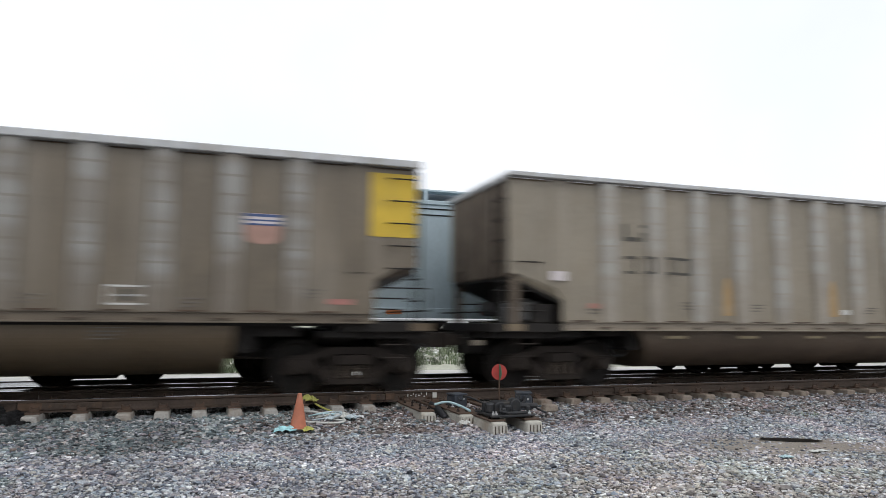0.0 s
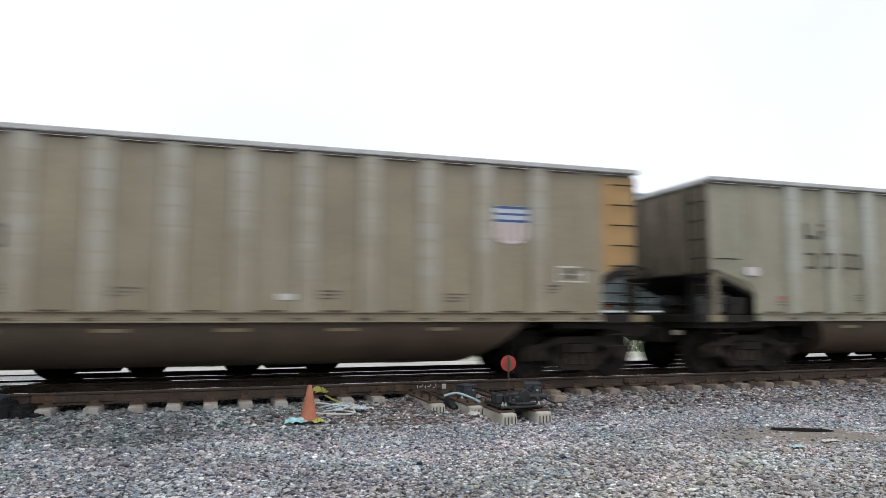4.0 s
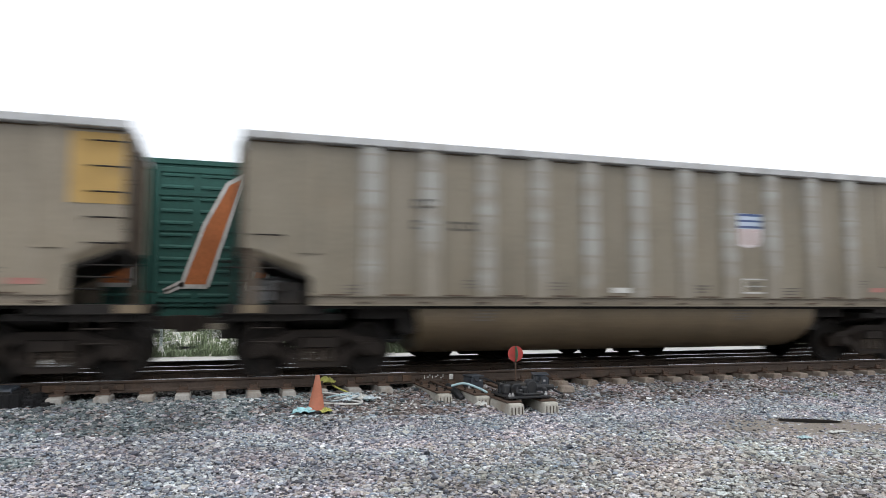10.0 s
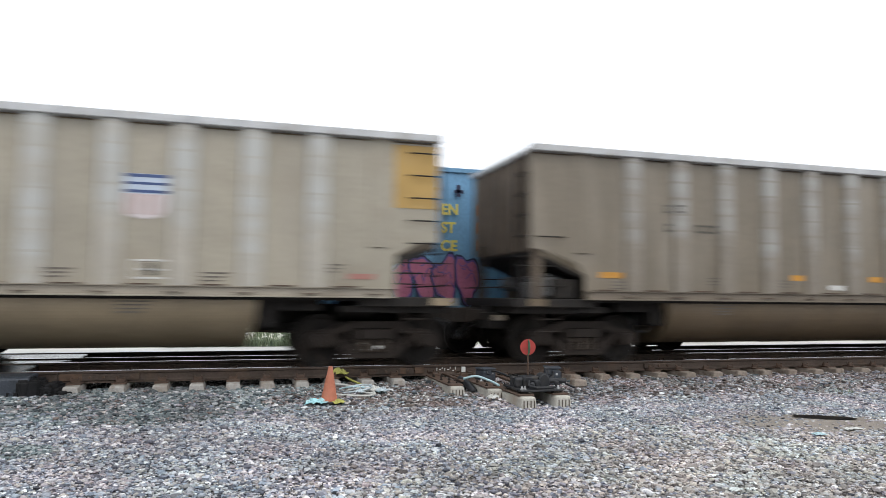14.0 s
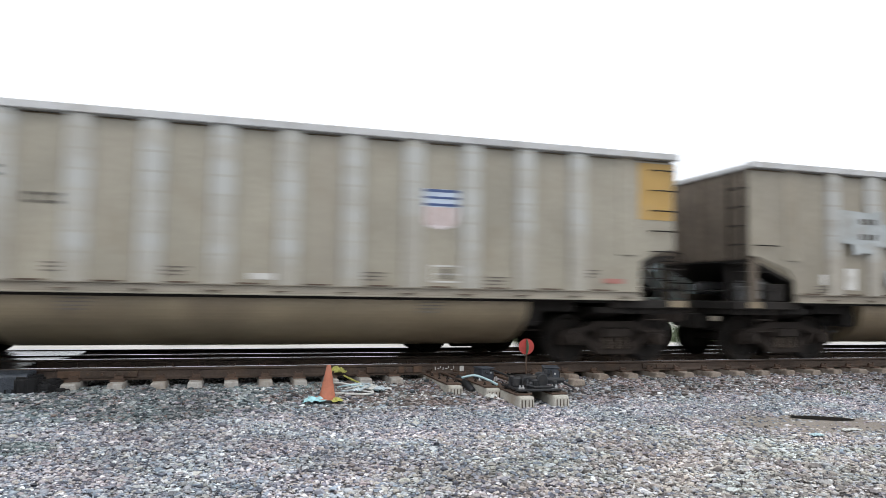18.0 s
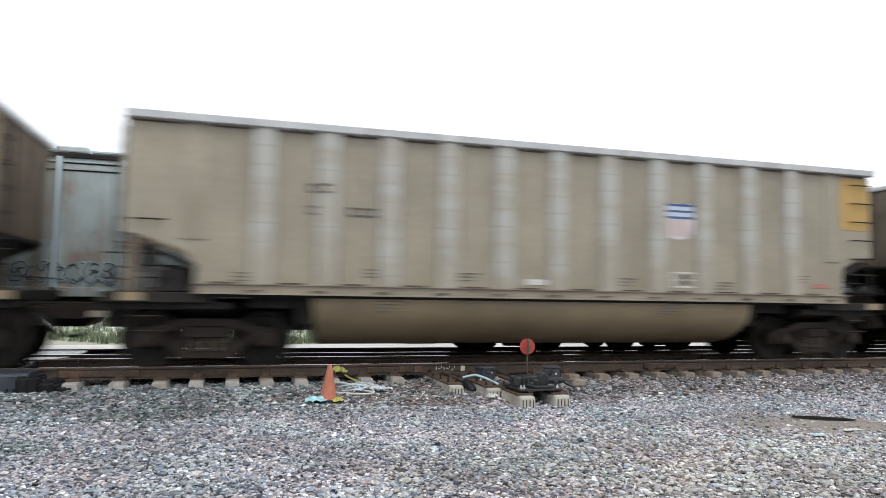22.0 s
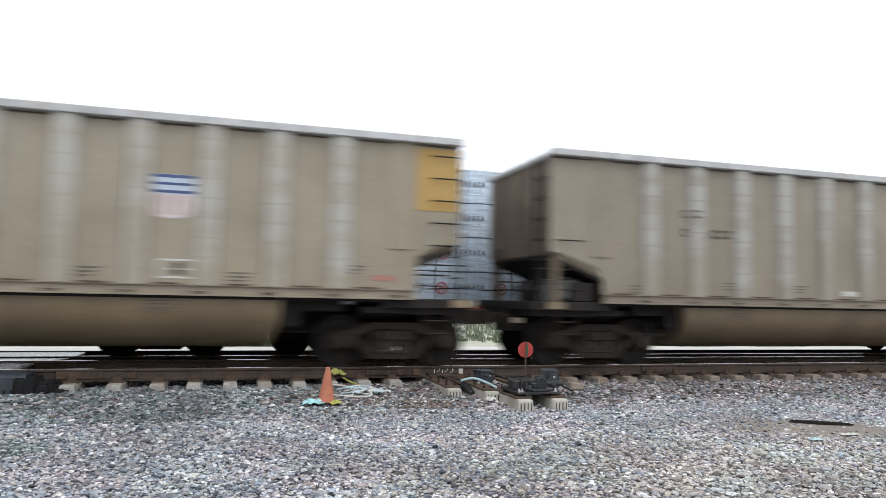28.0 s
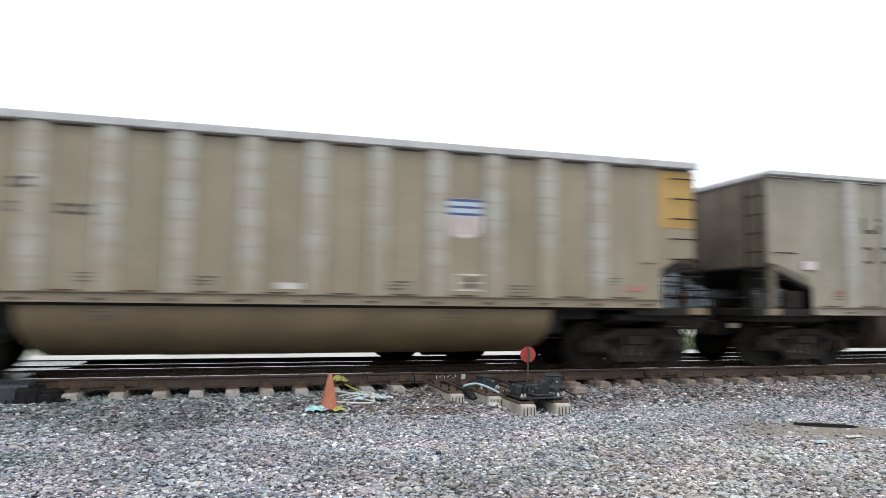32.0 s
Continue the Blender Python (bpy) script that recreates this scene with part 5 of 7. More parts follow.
def lumber_car(half, stacks):
    """A centre-beam flat car with wrapped lumber packs; stacks: from, to, packs high."""
    car = new("lumber_car")
    underframe(car, half, GRIME)
    b = half - 0.6
    part("deck", bevelled(boxes((-b, b, -1.45, 1.45, 0.88, 1.04)), 0.01), BEAM_RED, car)
    part("centre_beam", boxes((-b, b, -0.06, 0.06, 1.16, 4.25), (-b, b, -0.35, 0.35, 4.2, 4.32)), BEAM_RED, car)
    for s in (-1, 1):
        part("bulkhead", bevelled(boxes((s * b - 0.1, s * b + 0.1, -1.45, 1.45, 1.1, 4.3)), 0.015), GRIME, car)
        part("bulkhead_ribs", boxes(*[(s * b + s * 0.1 - 0.05, s * b + s * 0.1 + 0.05, y - 0.08, y + 0.08, 1.1, 4.25) for y in (-1.36, -0.7, 0, 0.7, 1.36)]), GRIME, car)
        ladder(car, s * (b + 0.02), -1.46, 1.1, 4.2, GRIME)
    for i in range(9):
        x = -b + 1.1 + i * (2 * b - 2.2) / 8
        part("beam_post", boxes((x - 0.08, x + 0.08, -0.3, 0.3, 1.16, 4.2)), BEAM_RED, car)
    for x0, x1, count in stacks:
        w = (x1 - x0) / 2 - 0.01
        bm = bmesh.new()
        box(bm, -w, w, -0.62, 0.62, 0.0, 0.80)
        bmesh.ops.subdivide_edges(bm, edges=bm.edges[:], cuts=7, use_grid_fill=True)
        for v in bm.verts:
            v.co += Vector((noise.noise(v.co * 2.3), noise.noise(v.co * 2.3 + Vector((9, 0, 0))), noise.noise(v.co * 3 + Vector((0, 7, 0))))) * 0.022
        pack = mesh_of("lumber_pack", bm, WRAP)
        spots = [(-w + 0.45 + 1.5 * i) for i in range(int((2 * w - 0.4) / 1.5) + 1)]
        text = bmesh.new()
        for x in spots:
            for i in range(7):
                if x + 0.42 + 0.11 * i < w:
                    box(text, x + 0.30 + 0.115 * i, x + 0.325 + 0.115 * i, -0.652, -0.646, 0.40, 0.52 + 0.04 * (i == 0))
                    box(text, x + 0.35 + 0.115 * i, x + 0.37 + 0.115 * i, -0.652, -0.646, 0.40, 0.52)
                    box(text, x + 0.30 + 0.115 * i, x + 0.37 + 0.115 * i, -0.652, -0.646, 0.50 if i % 2 else 0.45, 0.52 if i % 2 else 0.47)
                    box(text, x + 0.32 + 0.10 * i, x + 0.35 + 0.10 * i, -0.652, -0.646, 0.30, 0.33)
        text = mesh_of("printed_bars", text, PRINT)
        dots = bmesh.new()
        for x in spots:
            for a in range(16):
                u, v = a * math.tau / 16, (a + 1) * math.tau / 16
                prism(dots, [(x + 0.115 * math.cos(u), 0.42 + 0.115 * math.sin(u)), (x + 0.15 * math.cos(u), 0.42 + 0.15 * math.sin(u)), (x + 0.15 * math.cos(v), 0.42 + 0.15 * math.sin(v)), (x + 0.115 * math.cos(v), 0.42 + 0.115 * math.sin(v))], -0.652, -0.645)
            box(dots, x - 0.06, x - 0.025, -0.652, -0.645, 0.35, 0.49)
            box(dots, x + 0.025, x + 0.06, -0.652, -0.645, 0.35, 0.49)
            box(dots, x - 0.025, x + 0.025, -0.652, -0.645, 0.405, 0.435)
        dots = mesh_of("printed_roundel", dots, PRINT_RED)
        strap = mesh_of("strap", boxes(*[(x - 0.008, x + 0.008, -0.66, 0.66, -0.002, 0.825) for x in (-w * 0.7, w * 0.1, w * 0.75)]), PRINT)
        for lev in range(count):
            for s in (-1, 1):
                p = placed("lumber_pack", pack, car, (x0 + x1) / 2 + random.uniform(-0.04, 0.04), s * 0.78, 1.05 + 0.83 * lev, 0 if s < 0 else math.pi)
                if s < 0:
                    tagged(placed("printed_bars", text, p), kind="stuff")
                    tagged(placed("printed_roundel", dots, p), kind="stuff")
                    placed("strap", strap, p)
    return car


def words(parent, text, x, z, h, mat, lift=0.072, bold=0.0):
    """Painted words in the built-in font, h metres high."""
    cu = bpy.data.curves.new("lettering", "FONT")
    cu.body, cu.size, cu.extrude, cu.offset = text, h / 0.69, 0.002, bold
    ob = new("lettering", cu)
    me = bpy.data.meshes.new_from_object(ob.evaluated_get(bpy.context.evaluated_depsgraph_get()))
    bpy.data.objects.remove(ob)
    me.transform(Matrix.Rotation(math.pi / 2, 4, "X"))
    me.materials.clear()
    me.materials.append(mat)
    part("lettering", me, mat, parent).location = (x, FY - lift, z)


far_cars = []


def far_car(car, x, label, category):
    car.matrix_world = pose(x, FAR_Y, RAIL)
    tagged(car, label, category, "cars of the mixed train")
    far_cars.append((car, x))
    return car


def marks(car, name, spots, mat, label=""):
    part(name, boxes(*[(x, x + w, FY - 0.075, FY - 0.066, z, z + h) for x, z, w, h in spots]), mat, car, label)


def scrawls(car, x, z, w, h, mat, seed, n=7, r=0.035):
    """A graffiti tag of bent strokes."""
    rnd = random.Random(seed)
    bm = bmesh.new()
    for i in range(n):
        cx = x + w * (i + 0.5) / n
        pts = [(cx + rnd.uniform(-0.6, 0.6) * w / n, FY - 0.07, z + h * f + rnd.uniform(-0.1, 0.1) * h) for f in (0.0, 0.5, 1.0, 0.6, 0.2)]
        pipe(bm, pts, r, 5)
    tagged(part("graffiti", bm, mat, car, "sprayed graffiti strokes"), kind="stuff")


def bubbles(car, x, z, w, h, fill, rim, ink, seed, n, lift=0.08):
    """Fat sprayed letters: round overlapping blobs with a pale rim, a dark outline and inner strokes."""
    rnd = random.Random(seed)
    rims, lines, fills, inks = bmesh.new(), bmesh.new(), bmesh.new(), bmesh.new()
    for i in range(n):
        cx, cz = x + w * (i + 0.5) / n, z + h * (0.5 + rnd.uniform(-0.06, 0.06))
        p, q, lean = rnd.uniform(0, 6), rnd.uniform(0, 6), rnd.uniform(-0.25, 0.25)
        shape = []
        for k in range(20):
            a = k * math.tau / 20
            r = 1 + 0.16 * math.sin(3 * a + p) + 0.10 * math.sin(5 * a + q)
            v = 0.5 * h * r * math.sin(a)
            shape.append((0.64 * w / n * r * math.cos(a) + lean * v, v))
        d = lift + 0.006 * i
        for bm, grow, out in ((rims, 1.0, 0.0015), (lines, 0.91, 0.003), (fills, 0.82, 0.0045)):
            prism(bm, [(cx + u * grow, cz + v * grow) for u, v in shape], FY - d - out, FY - d)
        for m in range(3):
            u0, v0, bend = cx + rnd.uniform(-0.3, 0.3) * w / n, cz + rnd.uniform(-0.3, 0.3) * h, rnd.uniform(-1, 1)
            stroke = [(u0 + (t - 0.5) * 0.5 * w / n, FY - d - 0.004, v0 + bend * h * 0.25 * math.sin(t * math.pi) + (t - 0.5) * 0.2 * h * rnd.uniform(-1, 1)) for t in (0, 0.25, 0.5, 0.75, 1)]
            pipe(inks, stroke, 0.014, 5)
    for bm, mat, label in ((rims, rim, "sprayed graffiti rims"), (lines, ink, "sprayed graffiti outlines"), (fills, fill, "sprayed graffiti letters"), (inks, ink, "sprayed graffiti strokes")):
        tagged(part("graffiti", bm, mat, car, label), kind="stuff")


far_car(covered_hopper(8.25, GREY_BLUE, top=4.5), -8.6, "grey-blue smooth-sided covered hopper car", "hopper car")
c = far_car(covered_hopper(7.78, GREY_BLUE, top=4.5), 8.09, "grey-blue covered hopper car with sloped ends", "hopper car")
marks(c, "lettering", [(-0.62, 1.68, 0.06, 0.34), (-0.56, 1.94, 0.16, 0.08), (-0.28, 1.68, 0.07, 0.34), (-0.21, 1.68, 0.14, 0.07), (0.08, 1.68, 0.06, 0.34), (0.14, 1.82, 0.16, 0.07), (0.45, 1.68, 0.24, 0.08), (0.45, 1.94, 0.24, 0.08)], LETTER)
marks(c, "data_frame", [(-1.05, 2.62, 0.24, 0.015), (-1.05, 2.83, 0.24, 0.015), (-1.05, 2.62, 0.015, 0.22), (-0.82, 2.62, 0.015, 0.22)], LETTER)
marks(c, "stencil", [(-1.3, 1.83 - 0.06 * i, 0.45, 0.02) for i in range(3)], LETTER)
marks(c, "reflector", [(-1.75 + 2.4 * i, 1.40, 0.36, 0.09) for i in (-1, 0, 1, 2)], BOX_ORANGE)
c = far_car(covered_hopper(8.65, GREY, top=4.53), 24.8, "light grey covered hopper car with dark lettering", "hopper car")
SHIELD_PINK = material("shield_pink", (0.66, 0.40, 0.37), 0.6, 0, [(6, 0.15)])
badge = part("emblem", prism(bmesh.new(), [(3.90, 3.56), (3.95, 3.52), (4.13, 3.55), (4.19, 3.57), (4.25, 3.55), (4.43, 3.52), (4.48, 3.56), (4.52, 3.44), (4.46, 3.20), (4.53, 3.10), (4.52, 2.92), (4.42, 2.83), (4.19, 2.78), (3.96, 2.83), (3.86, 2.92), (3.85, 3.10), (3.92, 3.20), (3.86, 3.44)], FY - 0.072, FY - 0.066), SHIELD_PINK, c, "faded pink and navy shield emblem")
part("emblem_field", boxes((3.90, 4.48, FY - 0.076, FY - 0.073, 3.22, 3.55)), BLUE, badge)
part("emblem_band", boxes((3.94, 4.44, FY - 0.079, FY - 0.076, 3.41, 3.48), (3.94, 4.44, FY - 0.079, FY - 0.076, 3.28, 3.34)), WHITE, badge)
words(c, "BUILDING", 4.68, 3.24, 0.155, LETTER, bold=0.004)
words(c, "AMERICA", 4.68, 3.03, 0.155, LETTER, bold=0.004)
marks(c, "data_panel", [(4.45, 1.74, 0.42, 0.32)], MACHINE)
marks(c, "data_panel_frame", [(4.43, 2.06, 0.46, 0.025), (4.43, 1.72, 0.46, 0.025), (4.43, 1.74, 0.025, 0.32), (4.86, 1.74, 0.025, 0.32), (4.65, 1.74, 0.015, 0.32)], WHITE)
marks(c, "reflector", [(3.3 + 2.4 * i, 1.40, 0.38, 0.09) for i in (-3, -2, -1, 0, 1)], BOX_ORANGE)
marks(c, "lettering", [(-6.4 + 0.25 * i, 3.1, 0.18, 0.14) for i in range(6)] + [(-6.4 + 0.25 * i, 2.85, 0.18, 0.14) for i in range(6)], LETTER)


# green boxcar with zigzag stripes
def stripe(car, outline, mat, name, lift):
    """A painted field with a white border."""
    part(name, prism(bmesh.new(), outline, FY - lift - 0.004, FY - lift), mat, car)
    bm = bmesh.new()
    for (xa, za), (xb, zb) in zip(outline, outline[1:] + outline[:1]):
        d = Vector((xb - xa, zb - za)).normalized()
        nx, nz = -d.y * 0.045, d.x * 0.045
        prism(bm, [(xa + nx, za + nz), (xb + nx, zb + nz), (xb - nx, zb - nz), (xa - nx, za - nz)], FY - lift - 0.009, FY - lift - 0.004)
    part("white_border", bm, WHITE, car)


c = far_car(boxcar(7.57, BOX_GREEN, BOX_GREEN), 41.07, "dark green boxcar with orange and white zigzag stripes", "boxcar")
stripe(c, [(-7.06, 2.1), (-7.06, 4.15), (-6.24, 4.15), (-7.0, 2.28)], SALMON, "salmon_field", 0.066)
marks(c, "yellow_bar", [(-6.76, 1.05, 0.86, 0.08)], DULL_YELLOW)
stripe(c, [(-5.8, 3.4), (-4.02, 3.4), (-3.5, 4.05), (-2.75, 4.05), (-3.05, 3.2), (-3.52, 3.2), (-3.74, 2.9), (-5.8, 2.9)], BOX_ORANGE, "orange_stripe", 0.066)
stripe(c, [(-6.5, 1.58), (-6.25, 1.99), (-4.35, 1.99), (-4.65, 1.58)], BOX_ORANGE, "orange_stripe", 0.066)
stripe(c, [(-6.60, 1.56), (-5.86, 3.36), (-5.80, 3.36), (-6.54, 1.56)], WHITE, "white_line", 0.066)
stripe(c, [(-3.3, 1.6), (-3.1, 2.1), (-1.9, 2.1), (-1.9, 1.6)], BOX_ORANGE, "orange_stripe", 0.066)
stripe(c, [(-0.97, 1.58), (-0.44, 1.58), (-0.05, 2.90), (0.30, 4.0), (-0.08, 3.80), (-0.54, 2.88)], BOX_ORANGE, "orange_stripe", 0.106)
stripe(c, [(-1.30, 1.48), (-0.98, 1.66), (-0.94, 1.60), (-1.24, 1.46)], WHITE, "white_line", 0.106)
stripe(c, [(0.45, 3.62), (1.35, 3.62), (1.45, 3.98), (0.5, 3.98)], BOX_ORANGE, "orange_stripe", 0.106)
stripe(c, [(0.4, 3.0), (1.1, 3.0), (1.25, 3.3), (0.4, 3.3)], BOX_ORANGE, "orange_stripe", 0.106)
stripe(c, [(0.35, 1.55), (0.75, 1.55), (0.85, 1.95), (0.5, 1.95)], BOX_ORANGE, "orange_stripe", 0.106)
stripe(c, [(1.62, 1.45), (1.95, 1.75), (2.55, 3.2), (2.45, 3.5)], BOX_ORANGE, "orange_stripe", 0.066)
stripe(c, [(5.08, 3.96), (4.02, 2.70), (4.5, 1.78)], BOX_ORANGE, "orange_stripe", 0.066)
stripe(c, [(3.2, 3.66), (3.68, 3.66), (3.98, 4.14), (3.5, 4.14)], SALMON, "salmon_field", 0.066)
stripe(c, [(2.84, 1.30), (3.18, 1.92), (3.5, 1.30)], BOX_GREEN, "triangle_mark", 0.066)
marks(c, "data_label", [(4.66, 1.62, 0.16, 0.10)], PATCH_GREEN)
marks(c, "data_frame", [(4.63, 1.10, 0.44, 0.025), (4.63, 1.33, 0.44, 0.025), (4.63, 1.12, 0.025, 0.22), (5.05, 1.12, 0.025, 0.22), (4.82, 1.12, 0.02, 0.22)], WHITE)
stripe(c, [(5.28, 2.88), (5.42, 3.38), (7.1, 3.38), (7.1, 2.88)], BOX_ORANGE, "orange_stripe", 0.066)
stripe(c, [(5.12, 1.55), (5.25, 2.03), (6.7, 2.03), (7.1, 1.75), (7.1, 1.62), (6.6, 1.52)], BOX_ORANGE, "orange_stripe", 0.066)
part("orange_slant", prism(bmesh.new(), [(6.62, 1.66), (6.62, 2.0), (6.90, 2.95), (7.50, 2.95), (7.50, 1.86)], FY - 0.080, FY - 0.076), BOX_ORANGE, c)
part("car_end", bevelled(boxes((7.11, 7.53, FY - 0.07, -FY, 1.05, 4.28)), 0.02), BOX_GREEN, c)
stripe(c, [(6.60, 2.04), (6.86, 2.90), (6.90, 2.90), (6.64, 2.04)], WHITE, "white_line", 0.078)
for i in range(6):
    part("lettering", boxes((-5.6 + 0.42 * i, -5.38 + 0.42 * i, FY - 0.085, FY - 0.076, 1.78, 2.04)), WHITE, c)
c = far_car(boxcar(7.93, BOX_BLUE, paint("door_blue", (0.11, 0.26, 0.44)), ribbed=False), 57.4, "blue smooth-sided boxcar with graffiti along the bottom", "boxcar")
marks(c, "lettering", [(-6.6 + 0.28 * i, 2.1, 0.2, 0.22) for i in range(4)] + [(-6.6 + 0.28 * i, 1.75, 0.2, 0.22) for i in range(5)], WHITE)
part("door_labels", boxes((-0.99, -0.72, FY - 0.084, FY - 0.076, 2.64, 2.90), (-0.69, -0.40, FY - 0.084, FY - 0.076, 2.54, 2.78)), HOSE_PALE, c)
GRAFFITI_TEAL, GRAFFITI_GREY, GRAFFITI_ROSE, GRAFFITI_INK = paint("graffiti_teal", (0.22, 0.50, 0.50)), paint("graffiti_grey", (0.36, 0.42, 0.42)), paint("graffiti_rose", (0.50, 0.16, 0.26)), paint("graffiti_ink", (0.03, 0.04, 0.09))
SPRAY_PALE, LETTER_YELLOW = paint("spray_pale_blue", (0.52, 0.68, 0.76)), paint("letter_yellow", (0.72, 0.62, 0.14))
marks(c, "blue_field", [(-6.5, 1.12, 1.4, 1.40)], paint("overpaint_blue", (0.13, 0.30, 0.52)))
bubbles(c, -6.3, 1.02, 1.8, 0.9, GRAFFITI_GREY, SPRAY_PALE, GRAFFITI_INK, 31, 4)
bubbles(c, -5.95, 1.62, 0.65, 0.36, GRAFFITI_TEAL, GRAFFITI_TEAL, GRAFFITI_INK, 32, 2, 0.112)
bubbles(c, -3.32, 1.02, 1.62, 0.96, GRAFFITI_GREY, SPRAY_PALE, GRAFFITI_INK, 33, 4)
bubbles(c, -0.9, 1.05, 2.6, 0.85, GRAFFITI_GREY, SPRAY_PALE, GRAFFITI_TEAL, 34, 5, 0.125)
bubbles(c, 3.3, 1.05, 2.1, 1.15, GRAFFITI_ROSE, GRAFFITI_INK, paint("graffiti_violet", (0.16, 0.11, 0.34)), 35, 4)
scrawls(c, -2.75, 3.86, 0.95, 0.24, WHITE, 6, 5, 0.014)
scrawls(c, -2.75, 3.54, 0.9, 0.24, WHITE, 16, 5, 0.014)
for k, word in enumerate(("EN", "ST", "CE")):
    words(c, word, 4.47, 3.17 - 0.43 * k, 0.24, LETTER_YELLOW, bold=0.012)
part("yellow_door_lettering", boxes(*[(-0.48 + 0.13 * i, -0.40 + 0.13 * i, FY - 0.084, FY - 0.076, 3.68 - 0.11 * j, 3.74 - 0.11 * j) for j in range(3) for i in range(4 + j % 2)]), LETTER_YELLOW, c)
marks(c, "orange_lettering", [(5.38, 3.16, 0.18, 0.26), (5.38, 2.74, 0.18, 0.26), (5.38, 2.32, 0.18, 0.26)], BOX_ORANGE)
marks(c, "small_badge", [(4.86, 3.60, 0.10, 0.28), (4.80, 3.68, 0.24, 0.08)], GRAFFITI_INK)
c = far_car(boxcar(7.46, BOX_RED, BOX_RED, ribbed=False), 73.46, "oxide red boxcar with white graffiti", "boxcar")
SPRAY_WHITE, PIECE_TAN = paint("spray_white", (0.56, 0.60, 0.64)), paint("spray_tan", (0.36, 0.27, 0.19))
bubbles(c, -4.80, 2.28, 1.9, 0.85, SPRAY_WHITE, WHITE, GRAFFITI_INK, 61, 2)
bubbles(c, -4.62, 1.60, 1.7, 0.80, SPRAY_WHITE, GRAFFITI_INK, GRAFFITI_INK, 62, 2, 0.10)
bubbles(c, -4.45, 1.04, 1.5, 0.66, SPRAY_WHITE, WHITE, GRAFFITI_INK, 63, 3, 0.12)
marks(c, "graffiti_ground", [(1.75, 1.08, 3.5, 0.98)], GRAFFITI_INK)
for k in range(4):
    part("graffiti_bar", boxes((1.9, 5.1, FY - 0.080, FY - 0.075, 1.2 + 0.22 * k, 1.26 + 0.22 * k)), PIECE_TAN, c)
bubbles(c, 1.75, 1.08, 3.4, 0.98, GRAFFITI_GREY, SPRAY_PALE, GRAFFITI_INK, 64, 4, 0.09)
scrawls(c, 3.1, 2.62, 0.55, 0.40, WHITE, 66, 4, 0.018)
scrawls(c, 1.72, 2.3, 0.5, 0.8, WHITE, 67, 3, 0.03)
bubbles(c, -1.95, 1.08, 2.7, 1.05, GRAFFITI_GREY, SPRAY_PALE, GRAFFITI_INK, 51, 5, 0.125)
dome = [(5.58 + 0.72 + 0.72 * math.cos(a * math.pi / 10), 1.12 + 1.2 * math.sin(a * math.pi / 10)) for a in range(11)]
part("graffiti", prism(bmesh.new(), dome, FY - 0.072, FY - 0.066), SPRAY_PALE, c, "pale sprayed half dome")
scrawls(c, 5.8, 1.2, 1.0, 0.8, GRAFFITI_GREY, 52, 5, 0.05)
scrawls(c, -1.14, 3.28, 0.5, 0.55, WHITE, 53, 5, 0.03)
part("door_labels", boxes((-1.2, -0.92, FY - 0.084, FY - 0.076, 2.68, 2.86), (-1.2, -0.95, FY - 0.084, FY - 0.076, 2.96, 3.04)), WHITE, c)
scrawls(c, -5.5, 2.10, 0.9, 0.42, SPRAY_PALE, 8, 7, 0.018)
scrawls(c, -5.5, 1.08, 0.8, 0.25, WHITE, 18, 6, 0.014)
scrawls(c, 6.5, 2.55, 0.6, 0.5, WHITE, 12, 5, 0.016)
marks(c, "lettering", [(-6.15 + 0.21 * i, 1.55 + 0.20 * j, 0.14, 0.06) for i in range(6) for j in range(2)] + [(-6.15 + 0.21 * i + 0.08 * (i % 2), 1.57, 0.05, 0.22) for i in range(6)], PALE)
c = far_car(covered_hopper(8.32, PALE_GREEN, ribs=True, top=4.22), 90.33, "pale green-grey ribbed hopper car streaked with rust", "hopper car")
bubbles(c, -4.55, 1.35, 2.0, 0.45, GRAFFITI_GREY, SPRAY_PALE, GRAFFITI_INK, 41, 6, 0.03)
c = far_car(covered_hopper(7.95, GREY, top=4.53), 107.0, "light grey covered hopper car with dark lettering", "hopper car")
marks(c, "lettering", [(-5.6 + 0.27 * i, 2.35, 0.2, 0.22) for i in range(4)] + [(-5.6 + 0.27 * i, 1.95, 0.2, 0.22) for i in range(5)], LETTER)
far_car(lumber_car(11.2, ((-10.4, -4.4, 4), (-4.35, -1.72, 3), (-1.65, 3.0, 4), (3.05, 7.0, 4), (7.05, 10.4, 4))), 126.3, "red centre-beam flat car stacked with white-wrapped lumber", "flat car")
far_car(lumber_car(11.2, ((-10.4, -5.4, 4), (-5.3, -0.3, 4), (-0.2, 4.8, 3), (4.9, 10.4, 4))), 149.3, "red centre-beam flat car stacked with white-wrapped lumber", "flat car")


# ---- road crossing at the end of the track panel ----
CROSSING = material("crossing_concrete", (0.10, 0.097, 0.094), 0.25, 0, [(3, 0.2), (30, 0.15)], [(1.5, (0.12, 0.11, 0.10), 0.5)], 0.2, 60)
RUBBER = material("crossing_rubber", (0.012, 0.012, 0.013), 0.7, 0, [(6, 0.3)], [(4, (0.035, 0.033, 0.03), 0.4)], 0.5, 50, spec=0.25)
ASPHALT = material("wet_asphalt_edge", (0.042, 0.051, 0.066), 0.45, 0, [(6, 0.3), (40, 0.3)], [(3, (0.10, 0.10, 0.105), 0.5)], 0.6, 45)
crossing = tagged(new("road_crossing"), "worn crossing panels level with the rails, black rubber edge", "crossing", kind="structure")
